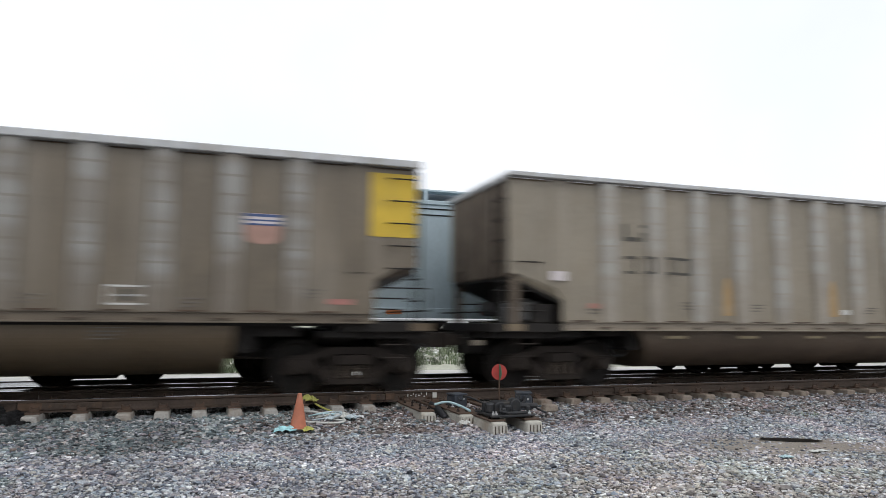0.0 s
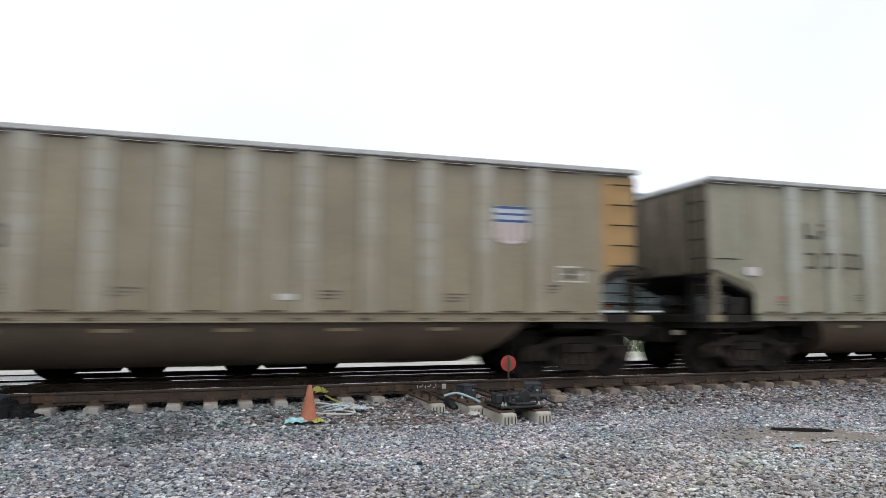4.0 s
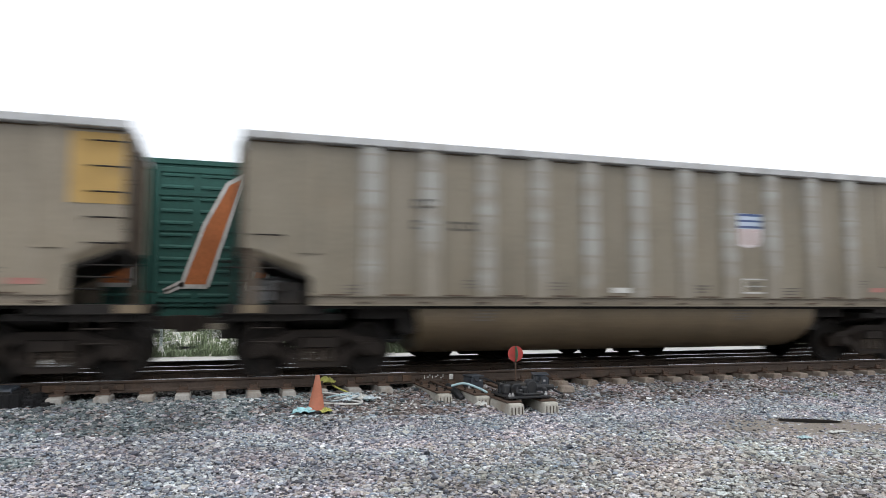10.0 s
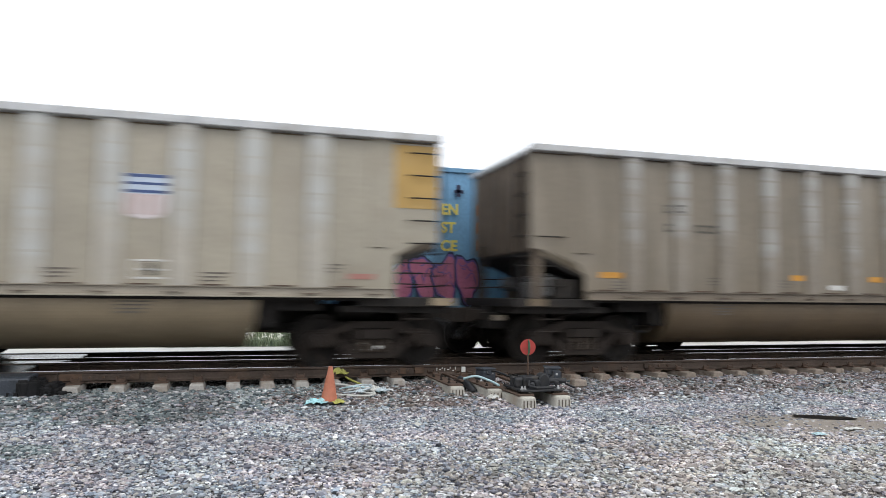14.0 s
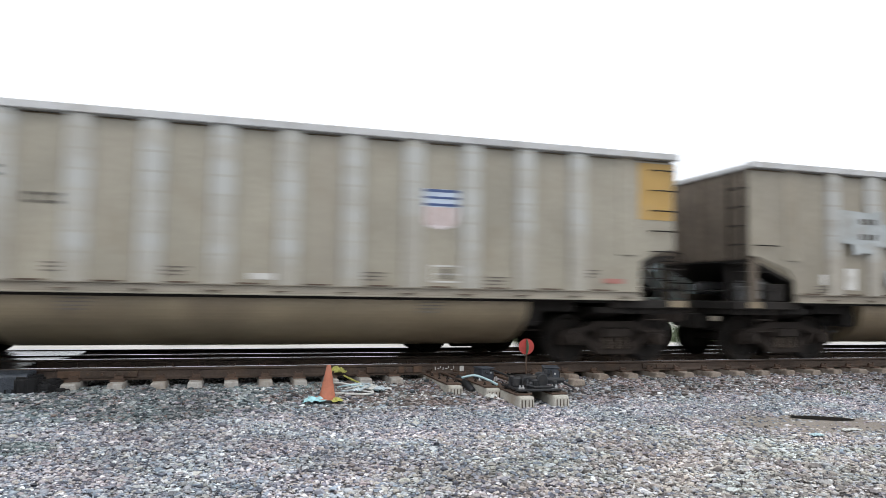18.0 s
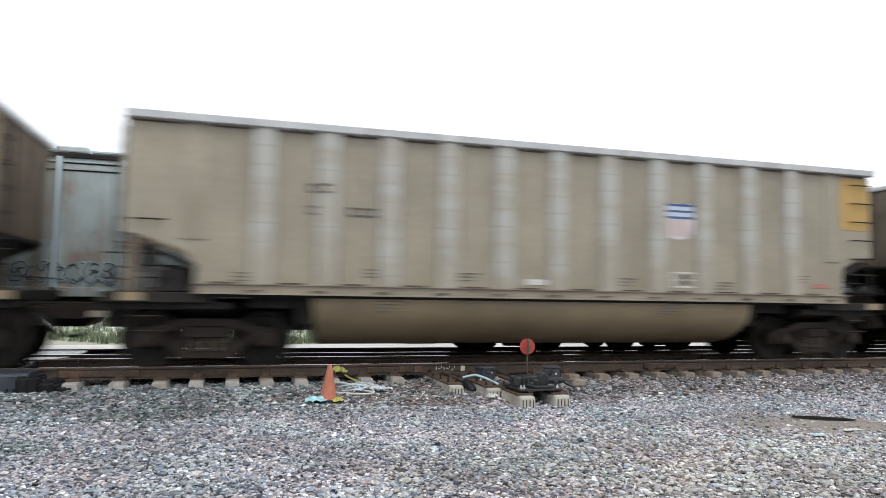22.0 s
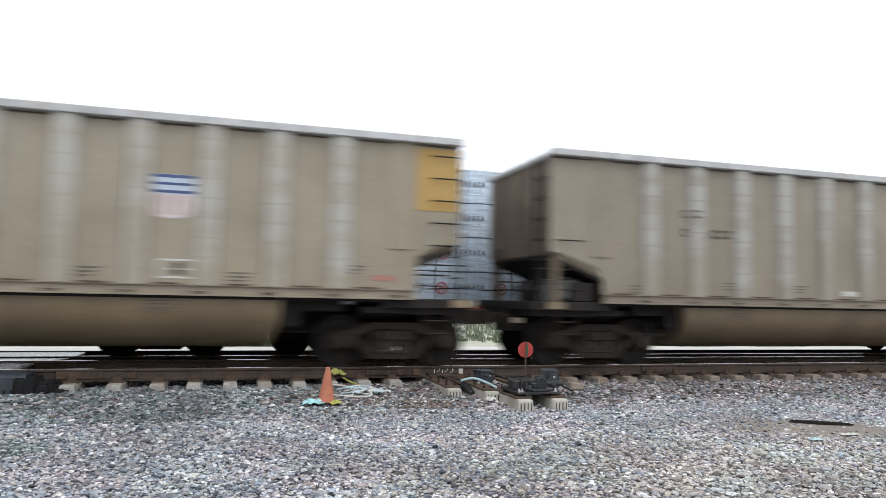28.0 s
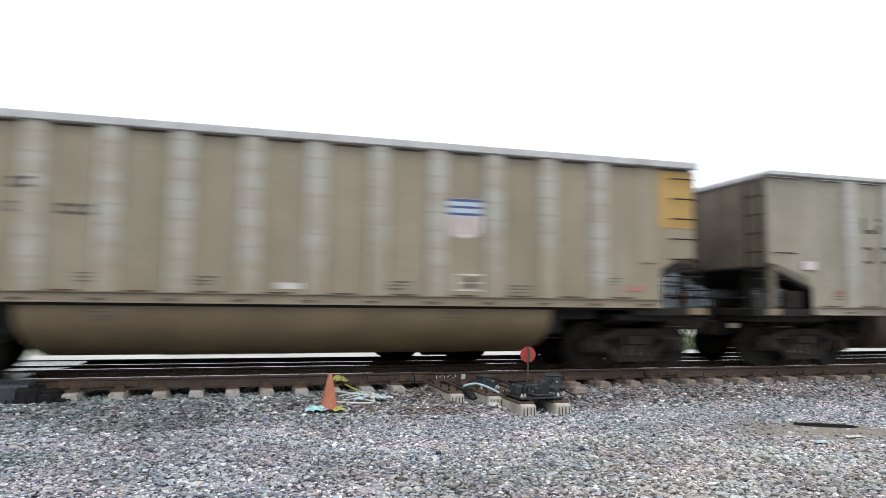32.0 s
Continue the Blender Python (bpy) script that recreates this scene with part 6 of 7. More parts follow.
for i in range(5):
    x1 = -3.25 - 2.4 * i
    x0 = x1 - 2.38
    bm = bmesh.new()
    prism(bm, [(-0.62, RAIL - 0.42), (-0.62, RAIL - 0.05), (-0.58, RAIL - 0.015), (-0.09, RAIL - 0.008), (-0.09, RAIL - 0.42)], x0 + 0.35, x1 + 0.35, "x")
    part("edge_panel", bevelled(bm, 0.012), ASPHALT, crossing)
    part("gauge_panel", bevelled(boxes((x0, x1, 0.13, 1.37, RAIL - 0.2, RAIL - 0.02)), 0.02), CROSSING, crossing)
    part("middle_panel", prism(bmesh.new(), [(1.65, RAIL - 0.45), (1.65, RAIL - 0.03), (4.05, RAIL - DROP - 0.03), (4.05, RAIL - 0.45)], x0, x1, "x"), CROSSING, crossing)
    part("gauge_panel", bevelled(boxes((x0, x1, 4.33, 5.57, RAIL - 0.35, RAIL - DROP - 0.02)), 0.02), CROSSING, crossing)
rnd = random.Random(5)
lumps = bmesh.new()
for i in range(46):
    x = -3.02 + 0.66 * rnd.random() ** 1.3
    fall = (x + 3.02) / 0.66
    h, r = RAIL - 0.05 - 0.27 * fall ** 1.8, rnd.uniform(0.05, 0.12)
    shape = [(r * rnd.uniform(0.7, 1.2) * math.cos(a * math.tau / 7), r * rnd.uniform(0.7, 1.2) * math.sin(a * math.tau / 7)) for a in range(7)]
    y = -0.62 + 0.5 * rnd.random()
    prism(lumps, [(x + u, y + v) for u, v in shape], RAIL - 0.42, h + rnd.uniform(-0.05, 0.03), "z")
part("end_ramp", bevelled(lumps, 0.012), RUBBER, crossing, "broken black rubber and asphalt lumps")
bm = bmesh.new()
for i in range(90):
    x, y, r = -2.6 - 8 * rnd.random() ** 1.5, -0.72 + 0.2 * rnd.random(), rnd.uniform(0.02, 0.05)
    prism(bm, [(x + r * rnd.uniform(0.6, 1.3) * math.cos(a * math.tau / 6), y + r * math.sin(a * math.tau / 6)) for a in range(6)], 0.05, rnd.uniform(0.10, 0.18), "z")
tagged(part("asphalt_crumbs", bm, RUBBER, crossing), kind="stuff")


# ---- long turnout ties, joint bars ----
def long_tie(x, front, top):
    bm = bmesh.new()
    w = 0.135
    prism(bm, [(-w, 0), (w, 0), (w - 0.02, 0.24), (-w + 0.02, 0.24)], front, 2.1, "y")
    t = part("tie", bevelled(bm, 0.03, 2), PALE_CONCRETE, near_track, "long concrete tie, chipped and rust-stained")
    t.location = (x, 0, RAIL + top - 0.24)
    grooves = bmesh.new()
    for i in range(4):
        box(grooves, -0.09 + 0.055 * i, -0.075 + 0.055 * i, front - 0.004, front + 0.02, 0.04, 0.19)
    part("tie_end_slots", grooves, TIMBER, t)
    part("tie_plate", bevelled(boxes((-0.125, 0.125, front + 0.10, -0.25, 0.242, 0.268)), 0.004), RUST, t, "dark rusty steel plate")
    for y in (-0.16, 0.16, 1.345, 1.665):
        placed("rail_clip", CLIP, t, 0, y, 0.24)
    bolts = bmesh.new()
    for i in range(3):
        for s in (-0.07, 0.07):
            lathe(bolts, [(0.026, 0.26), (0.026, 0.285), (0.015, 0.287), (0.015, 0.315)], 6, "z", (s, front + 0.25 + i * 0.45, 0))
    part("anchor_bolts", bolts, IRON, t)


long_tie(3.40, -1.60, -0.20)
long_tie(3.92, -1.95, -0.21)
long_tie(4.14, -2.72, -0.23)
long_tie(4.70, -2.72, -0.23)
for x in (-1.89, 2.66, 8.2):
    bm = bmesh.new()
    box(bm, x - 0.42, x + 0.42, -0.055, -0.012, RAIL - 0.155, RAIL - 0.05)
    bar = part("joint_bar", bevelled(bm, 0.008), RAIL_SIDE, near_track, "bolted joint bar")
    for i in range(4):
        bm = bmesh.new()
        lathe(bm, [(0.022, -0.085), (0.022, -0.055)], 6, "y", (x - 0.3 + 0.2 * i, 0, RAIL - 0.1))
        part("bolt", bm, RUST, bar)
FRESH_RUST = material("orange_rust", (0.12, 0.073, 0.047), 0.85, 0, [(12, 0.3)], [(8, (0.10, 0.06, 0.04), 0.5)], 0.2, 60)
for x0, x1 in ((3.09, 3.25), (2.82, 2.92), (-2.62, -2.30), (5.72, 5.9)):
    part("rust_patch", boxes((x0, x1, -0.058, -0.012, RAIL - 0.15, RAIL - 0.045)), FRESH_RUST, near_track, "orange rust on the rail web")
chalk = bmesh.new()
for i, (w, h) in enumerate(((0.014, 0.06), (0.035, 0.014), (0.014, 0.075), (0.012, 0.05), (0.04, 0.014), (0.014, 0.07), (0.03, 0.014), (0.012, 0.06))):
    box(chalk, 3.50 + 0.05 * i, 3.50 + 0.05 * i + w, -0.022, -0.012, RAIL - 0.12 + 0.02 * (i % 3), RAIL - 0.12 + 0.02 * (i % 3) + h)
tagged(part("chalk_marks", chalk, WHITE, near_track, "white chalk bars on the rail web"), kind="stuff")
part("white_tag", bevelled(boxes((3.97, 4.05, -0.034, -0.012, RAIL - 0.145, RAIL - 0.05)), 0.006), WHITE, near_track, "small white tag clipped to the rail")


# ---- switch stand with its round target ----
def switch_stand():
    at = new("switch_stand")
    at.location = (4.40, -2.15, RAIL - 0.175)
    at.scale = (0.8, 0.8, 0.95)
    tagged(at, "black iron switch stand with round red and green target", "switch stand")
    part("base_plate", bevelled(boxes((-0.42, 0.44, -0.55, 0.35, 0.0, 0.03)), 0.006), MACHINE, at)
    house = bmesh.new()
    prism(house, [(-0.22, 0.03), (-0.22, 0.15), (-0.17, 0.20), (0.10, 0.21), (0.16, 0.16), (0.16, 0.03)], -0.20, 0.16, "y")
    part("housing", bevelled(house, 0.02, 2), MACHINE, at)
    bm = bmesh.new()
    lathe(bm, [(0.10, -0.24), (0.115, -0.22), (0.115, -0.06), (0.09, -0.04)], 18, "y", (0.20, 0, 0.13))
    part("gear_cover", bm, MACHINE, at, smooth=False)
    bm = bmesh.new()
    lathe(bm, [(0.09, 0.03), (0.10, 0.05), (0.10, 0.16), (0.06, 0.19)], 14, "z", (-0.27, -0.08, 0))
    part("crank_cover", bm, MACHINE, at)
    bm = bmesh.new()
    rod(bm, (0.2, -0.02, 0.12), (0.78, 0.05, 0.10), 0.045, 10)
    part("throw_rod", bm, MACHINE, at)
    bm = bmesh.new()
    pipe(bm, [(-0.12, -0.24, 0.14), (-0.2, -0.42, 0.08), (-0.1, -0.52, 0.06), (0.3, -0.5, 0.06)], 0.022, 8)
    part("hand_lever", bm, MACHINE, at)
    bolts = bmesh.new()
    for x in (-0.36, -0.3, 0.3, 0.38):
        lathe(bolts, [(0.03, 0.03), (0.03, 0.055), (0.016, 0.056), (0.016, 0.085)], 6, "z", (x, -0.45, 0))
    part("hold_down_bolts", bolts, CHORD, at)
    for k, (x, y, r, h) in enumerate(((-0.30, 0.12, 0.06, 0.17), (0.02, -0.26, 0.075, 0.14), (0.33, 0.10, 0.06, 0.21), (0.42, -0.30, 0.05, 0.12), (-0.12, -0.38, 0.05, 0.11))):
        bm = bmesh.new()
        lathe(bm, [(r * 1.25, 0.03), (r * 1.25, 0.05), (r, 0.055), (r, h), (r * 0.7, h + 0.02)], 12, "z", (x, y, 0))
        part("bearing_cap", bm, MACHINE, at)
    for k in range(4):
        bm = bmesh.new()
        lathe(bm, [(0.125, -0.20 + 0.045 * k), (0.13, -0.195 + 0.045 * k), (0.125, -0.19 + 0.045 * k)], 18, "y", (0.20, 0, 0.13))
        part("gear_rib", bm, MACHINE, at)
    bm = bmesh.new()
    rod(bm, (0.0, 0.1, 0.18), (0.0, 0.1, 0.54), 0.016, 8)
    part("spindle", bm, RUST, at)
    for name, mat, turn in (("red_vane", SIGN_RED, -8), ("green_vane", SIGN_GREEN, 84)):
        bm = bmesh.new()
        lathe(bm, [(0.153, -0.0025), (0.155, 0.0), (0.153, 0.0025)], 28, "y")
        v = part(name, bm, mat, at)
        v.matrix_local = pose(0.0, 0.1, 0.657, 0, 0, turn)
        v.scale = (1, 1, 0.84)
    return at


switch_stand()


def machine_box(x, y, z, w, d, h, label, mat, turn=0.0):
    at = new("switch_box")
    at.location = (x, y, z)
    tagged(at, label, "switch box")
    bm = bmesh.new()
    prism(bm, [(-w / 2, 0), (w / 2, 0), (w / 2, h * 0.85), (w / 2 - 0.05, h), (-w / 2 + 0.03, h), (-w / 2, h * 0.9)], -d / 2, d / 2)
    part("case", bevelled(bm, 0.012), mat, at)
    part("lid", bevelled(boxes((-w / 2 - 0.01, w / 2 + 0.01, -d / 2 - 0.012, d / 2 + 0.01, h, h + 0.025)), 0.006), mat, at)
    part("name_plate", boxes((w * 0.18, w * 0.32, -d / 2 - 0.006, -d / 2, h * 0.62, h * 0.74)), CHORD, at)
    latch = bmesh.new()
    pipe(latch, [(-w * 0.3, -d / 2 - 0.02, h * 0.9), (-w * 0.3, -d / 2 - 0.05, h * 0.7), (-w * 0.1, -d / 2 - 0.05, h * 0.62)], 0.012, 6)
    part("latch", latch, MACHINE, at)
    for k in range(3):
        part("cooling_rib", boxes((w / 2, w / 2 + 0.02, -d * 0.4 + 0.11 * k, -d * 0.4 + 0.05 + 0.11 * k, 0.02, h * 0.8)), MACHINE, at)
    at.rotation_euler.z = turn
    for s in (-1, 1):
        bm = bmesh.new()
        lathe(bm, [(0.025, 0), (0.025, 0.03), (0.012, 0.032), (0.012, 0.07)], 6, "z", (s * (w / 2 + 0.05), -d / 2, 0))
        part("bolt", bm, CHORD, at)
    return at


SLATE = material("slate_blue_case", (0.05, 0.058, 0.072), 0.5, 0.1, [(6, 0.2)], [(5, (0.16, 0.14, 0.12), 0.4)])
machine_box(5.06, -1.55, RAIL - 0.20, 0.25, 0.32, 0.26, "slate-black iron switch machine box beside the rail", SLATE, -0.35)
machine_box(4.10, -0.95, RAIL - 0.20, 0.24, 0.26, 0.20, "small slate-blue junction box on a tie", SLATE, 0.25)
bm = bmesh.new()
prism(bm, [(5.35, RAIL - 0.24), (5.62, RAIL - 0.24), (5.60, RAIL - 0.13), (5.40, RAIL - 0.12)], -1.75, -1.55)
tagged(new("tie_block", mesh_of("tie_block", bevelled(bm, 0.02), RUSTY_CONCRETE)), "rust-stained concrete block lying beside the switch rods", "block")
HOSE = material("pale_blue_hose", (0.45, 0.62, 0.66), 0.5, 0, [(8, 0.2)], [(6, (0.25, 0.3, 0.3), 0.3)])
HOSE_WHITE = material("dirty_white_hose", (0.58, 0.58, 0.55), 0.6, 0, [(8, 0.2)], [(6, DUST, 0.4)])
CYAN_FILM = material("cyan_film", (0.36, 0.66, 0.70), 0.5, 0, [(14, 0.35)], [(10, (0.75, 0.82, 0.82), 0.5)])
PALE_FILM = material("pale_blue_film", (0.56, 0.64, 0.68), 0.5, 0, [(12, 0.3)], [(9, (0.12, 0.13, 0.14), 0.5)])
HOSE_YELLOW = material("faded_yellow_rag", (0.46, 0.45, 0.12), 0.75, 0, [(9, 0.25)], [(6, (0.3, 0.28, 0.1), 0.4)])


def hose(points, r, mat, label, name="hose"):
    """A slack hose: a smooth curve through the points."""
    pts = [Vector(p) for p in points]
    fine = []
    for i in range(len(pts) - 1):
        a, b = pts[i], pts[i + 1]
        p0, p3 = pts[max(i - 1, 0)], pts[min(i + 2, len(pts) - 1)]
        for k in range(6):
            t = k / 6
            fine.append(0.5 * ((2 * a) + (b - p0) * t + (2 * p0 - 5 * a + 4 * b - p3) * t * t + (3 * a - p0 - 3 * b + p3) * t ** 3))
    fine.append(pts[-1])
    bm = bmesh.new()
    pipe(bm, fine, r, 7)
    return tagged(new(name, mesh_of(name, bm, mat, True)), label, "hose")


hose([(3.62, -1.22, RAIL - 0.12), (3.80, -1.35, RAIL - 0.07), (3.95, -1.6, RAIL - 0.12), (4.00, -1.85, RAIL - 0.16)], 0.020, HOSE, "pale blue hose lying over the switch ties")
hose([(3.66, -0.9, RAIL - 0.16), (3.70, -1.2, RAIL - 0.22), (3.74, -1.42, RAIL - 0.32)], 0.06, MACHINE, "black corrugated pipe stub between ties")
hose([(4.05, -0.92, RAIL - 0.05), (4.22, -1.12, RAIL - 0.02), (4.36, -1.5, RAIL - 0.08), (4.42, -1.9, RAIL - 0.02)], 0.018, MACHINE, "black cable drooping between the switch boxes")
hose([(4.62, -2.2, RAIL - 0.1), (4.86, -2.0, RAIL - 0.02), (4.98, -1.75, RAIL + 0.02), (5.04, -1.6, RAIL - 0.02)], 0.02, MACHINE, "black cable drooping between the switch boxes")
hose([(5.12, -1.7, RAIL - 0.12), (5.30, -1.85, RAIL - 0.22), (5.45, -1.62, RAIL - 0.24), (5.62, -1.5, RAIL - 0.22)], 0.018, MACHINE, "black cable lying on the ballast")
rod_bm = bmesh.new()
box(rod_bm, 4.38, 4.45, -1.9, 1.3, RAIL - 0.175, RAIL - 0.135)
box(rod_bm, 3.60, 3.66, -1.15, 1.3, RAIL - 0.185, RAIL - 0.150)
tagged(new("switch_rod", mesh_of("switch_rod", bevelled(rod_bm, 0.008), RUST)), "rusty flat steel switch rods running under the rails", "rod")
hose([(1.55, -0.62, 0.17), (1.72, -0.85, 0.18), (1.95, -1.10, 0.15), (2.10, -1.35, 0.12), (2.02, -1.55, 0.10), (1.75, -1.52, 0.10), (1.45, -1.36, 0.11)], 0.018, HOSE_WHITE, "dirty white hose coiled on the ballast")
hose([(1.70, -1.15, 0.13), (1.85, -1.22, 0.17), (1.98, -1.02, 0.18), (1.90, -0.85, 0.17), (1.76, -0.98, 0.15), (1.86, -1.28, 0.13), (2.08, -1.42, 0.11)], 0.015, HOSE_WHITE, "dirty white hose coiled on the ballast")
hose([(1.83, -0.16, RAIL - 0.17), (1.90, -0.45, 0.20), (2.0, -0.75, 0.17), (2.02, -0.98, 0.16), (1.93, -1.12, 0.14)], 0.016, HOSE_YELLOW, "yellow hose hanging off the rail")
hose([(1.60, -1.02, 0.14), (1.82, -1.12, 0.19), (2.04, -1.18, 0.16), (2.2, -1.36, 0.12)], 0.015, HOSE, "pale blue hose lying over the white one")


def rag(x, y, z, w, d, mat, label, seed, h=0.07, name="rag"):
    """A crumpled sheet of cloth or plastic."""
    rnd = random.Random(seed)
    bm = bmesh.new()
    n = 9
    grid = []
    for j in range(n):
        row = []
        for i in range(n):
            u, v = i / (n - 1) - 0.5, j / (n - 1) - 0.5
            edge = 1 - max(abs(u), abs(v)) * 1.2
            row.append(bm.verts.new((u * w * (0.8 + rnd.random() * 0.4), v * d * (0.8 + rnd.random() * 0.4), max(0.004, h * edge * (0.4 + rnd.random())))))
        grid.append(row)
    for j in range(n - 1):
        for i in range(n - 1):
            bm.faces.new((grid[j][i], grid[j][i + 1], grid[j + 1][i + 1], grid[j + 1][i]))
    ob = new(name, mesh_of(name, bm, mat))
    ob.location = (x, y, z)
    solid = ob.modifiers.new("thick", "SOLIDIFY")
    solid.thickness = 0.004
    return tagged(ob, label, "rag")


rag(1.72, -0.10, RAIL - 0.16, 0.30, 0.10, HOSE_YELLOW, "crumpled yellow rag hanging on the rail", 1, 0.14)
rag(1.13, -1.95, 0.058, 0.30, 0.24, CYAN_FILM, "torn pale blue plastic beside the cone", 2, 0.10)
rag(1.46, -1.98, 0.056, 0.17, 0.16, HOSE_YELLOW, "crumpled yellow rag beside the cone", 3, 0.07)
rag(2.12, -1.20, 0.12, 0.30, 0.26, HOSE_WHITE, "crumpled white plastic on the ballast", 4, 0.08)
for i, (x, y, s) in enumerate(((2.02, -1.10, 0.16), (2.24, -1.36, 0.2), (1.86, -1.42, 0.14), (2.12, -0.88, 0.13))):
    rag(x, y, 0.125, s, s * 0.8, PALE_FILM, "scrap of pale plastic film among the hoses", 20 + i, 0.07)
hose([(1.62, -1.32, 0.12), (1.78, -1.42, 0.15), (1.98, -1.36, 0.17), (2.10, -1.16, 0.18), (2.02, -0.98, 0.19), (1.84, -1.04, 0.19), (1.80, -1.24, 0.17)], 0.013, PALE_FILM, "dirty white hose coiled on the ballast")
rag(6.75, -5.38, 0.02, 0.16, 0.10, HOSE, "scrap of pale blue plastic on the gravel", 5, 0.03)
rag(7.45, -5.20, 0.02, 0.26, 0.10, HOSE_WHITE, "scrap of white plastic on the gravel", 6, 0.03)
rag(3.82, -2.08, 0.07, 0.18, 0.14, HOSE_WHITE, "crumpled white plastic against a tie", 7, 0.07)


# ---- traffic cone ----
cone = tagged(new("traffic_cone"), "faded orange traffic cone with dark rubber base", "traffic cone")
cone.matrix_world = pose(1.335, -1.85, 0.066, 1.5, 1.0, 14)
cone.scale = (0.97, 0.97, 1.07)
bm = bmesh.new()
lathe(bm, [(0.132, 0.03), (0.120, 0.05), (0.075, 0.27), (0.032, 0.475), (0.028, 0.485), (0.020, 0.485), (0.020, 0.46)], 28)
part("cone_body", bm, CONE_ORANGE, cone, smooth=True)
bm = bmesh.new()
box(bm, -0.145, 0.145, -0.145, 0.145, 0.022, 0.038)
part("cone_foot", bevelled(bm, 0.012, 2), CONE_ORANGE, cone)
bm = bmesh.new()
box(bm, -0.17, 0.17, -0.17, 0.17, -0.012, 0.024)
part("rubber_base", bevelled(bm, 0.006), MACHINE, cone, "black rubber base edge")


# ---- sunken muddy hole and sandy patch ----
MUD = material("wet_black_mud", (0.018, 0.015, 0.013), 0.85, 0, [(8, 0.3)], (), 0.3, 40, spec=0.05)
SAND = material("sandy_dirt", (0.27, 0.235, 0.20), 0.95, 0, [(2, 0.15), (60, 0.25)], [(3, (0.28, 0.24, 0.2), 0.4)], 0.6, 80)


def patch(name, cx, cy, rx, ry, z, mat, label, seed, skew=0.0):
    rnd = random.Random(seed)
    n = 40
    bm = bmesh.new()
    mid = bm.verts.new((cx, cy, z))
    ring = []
    for i in range(n):
        a = i * math.tau / n
        r = 1 + 0.22 * noise.noise((math.cos(a) * 1.8, math.sin(a) * 1.8, seed)) + rnd.uniform(-0.05, 0.05)
        x, y = rx * r * math.cos(a), ry * r * math.sin(a)
        ring.append(bm.verts.new((cx + x, cy + y + skew * x, z - 0.018)))
    for i in range(n):
        bm.faces.new((mid, ring[i], ring[(i + 1) % n]))
    return tagged(new(name, mesh_of(name, bm, mat, True)), label, name.split("_")[0], kind="structure")


patch("sand_patch", 7.55, -4.72, 1.75, 0.85, 0.020, SAND, "tan sandy dirt among the gravel", 11, -0.25)
patch("mud_hole", 7.80, -4.40, 0.37, 0.15, 0.045, MUD, "dark wet muddy hole in the gravel", 12, -0.5)


# ---- loose ballast ----
def ground_heights(x, y):
    top = RAIL - 0.305
    s = np.clip((y + 2.7) / 2.0, 0, 1)
    raised = np.clip(np.minimum((x - 2.9) / 0.5, (5.4 - x) / 0.5), 0, 1)
    return top * s * s * (3 - 2 * s) + 0.06 * raised * np.clip((y + 1.3) / 0.6, 0, 1)


def stones(name, label, spots, sizes, mat):
    """Many crushed stones in one mesh: jittered blocks, flattened and turned at random."""
    base = np.array([(-1, -1, -1), (1, -1, -1), (1, 1, -1), (-1, 1, -1), (-1, -1, 1), (1, -1, 1), (1, 1, 1), (-1, 1, 1)]) * 0.6
    quads = np.array([(3, 2, 1, 0), (4, 5, 6, 7), (0, 1, 5, 4), (1, 2, 6, 5), (2, 3, 7, 6), (3, 0, 4, 7)])
    n = len(spots)
    v = base[None] * np.random.uniform(0.62, 1.22, (n, 8, 3)) * np.random.uniform(0.6, 1.25, (n, 1, 3))
    q = np.random.normal(size=(n, 4))
    q /= np.linalg.norm(q, axis=1)[:, None]
    w, x, y, z = q.T
    rot = np.stack([1 - 2 * (y * y + z * z), 2 * (x * y - z * w), 2 * (x * z + y * w), 2 * (x * y + z * w), 1 - 2 * (x * x + z * z), 2 * (y * z - x * w), 2 * (x * z - y * w), 2 * (y * z + x * w), 1 - 2 * (x * x + y * y)], 1).reshape(n, 3, 3)
    v = np.einsum("nij,nkj->nki", rot, v) * sizes[:, None, None]
    v[:, :, 2] *= 0.5
    v += spots[:, None, :]
    me = bpy.data.meshes.new(name)
    me.vertices.add(n * 8)
    me.vertices.foreach_set("co", v.astype(np.float32).ravel())
    f = (quads[None] + 8 * np.arange(n)[:, None, None]).reshape(-1)
    me.loops.add(len(f))
    me.loops.foreach_set("vertex_index", f.astype(np.int32))
    me.polygons.add(n * 6)
    me.polygons.foreach_set("loop_start", np.arange(0, n * 24, 4, dtype=np.int32))
    me.polygons.foreach_set("use_smooth", np.repeat(np.random.random(n) < 0.4, 6))
    me.update(calc_edges=True)
    me.materials.append(mat)
    return tagged(new(name, me), label, "gravel", kind="stuff")


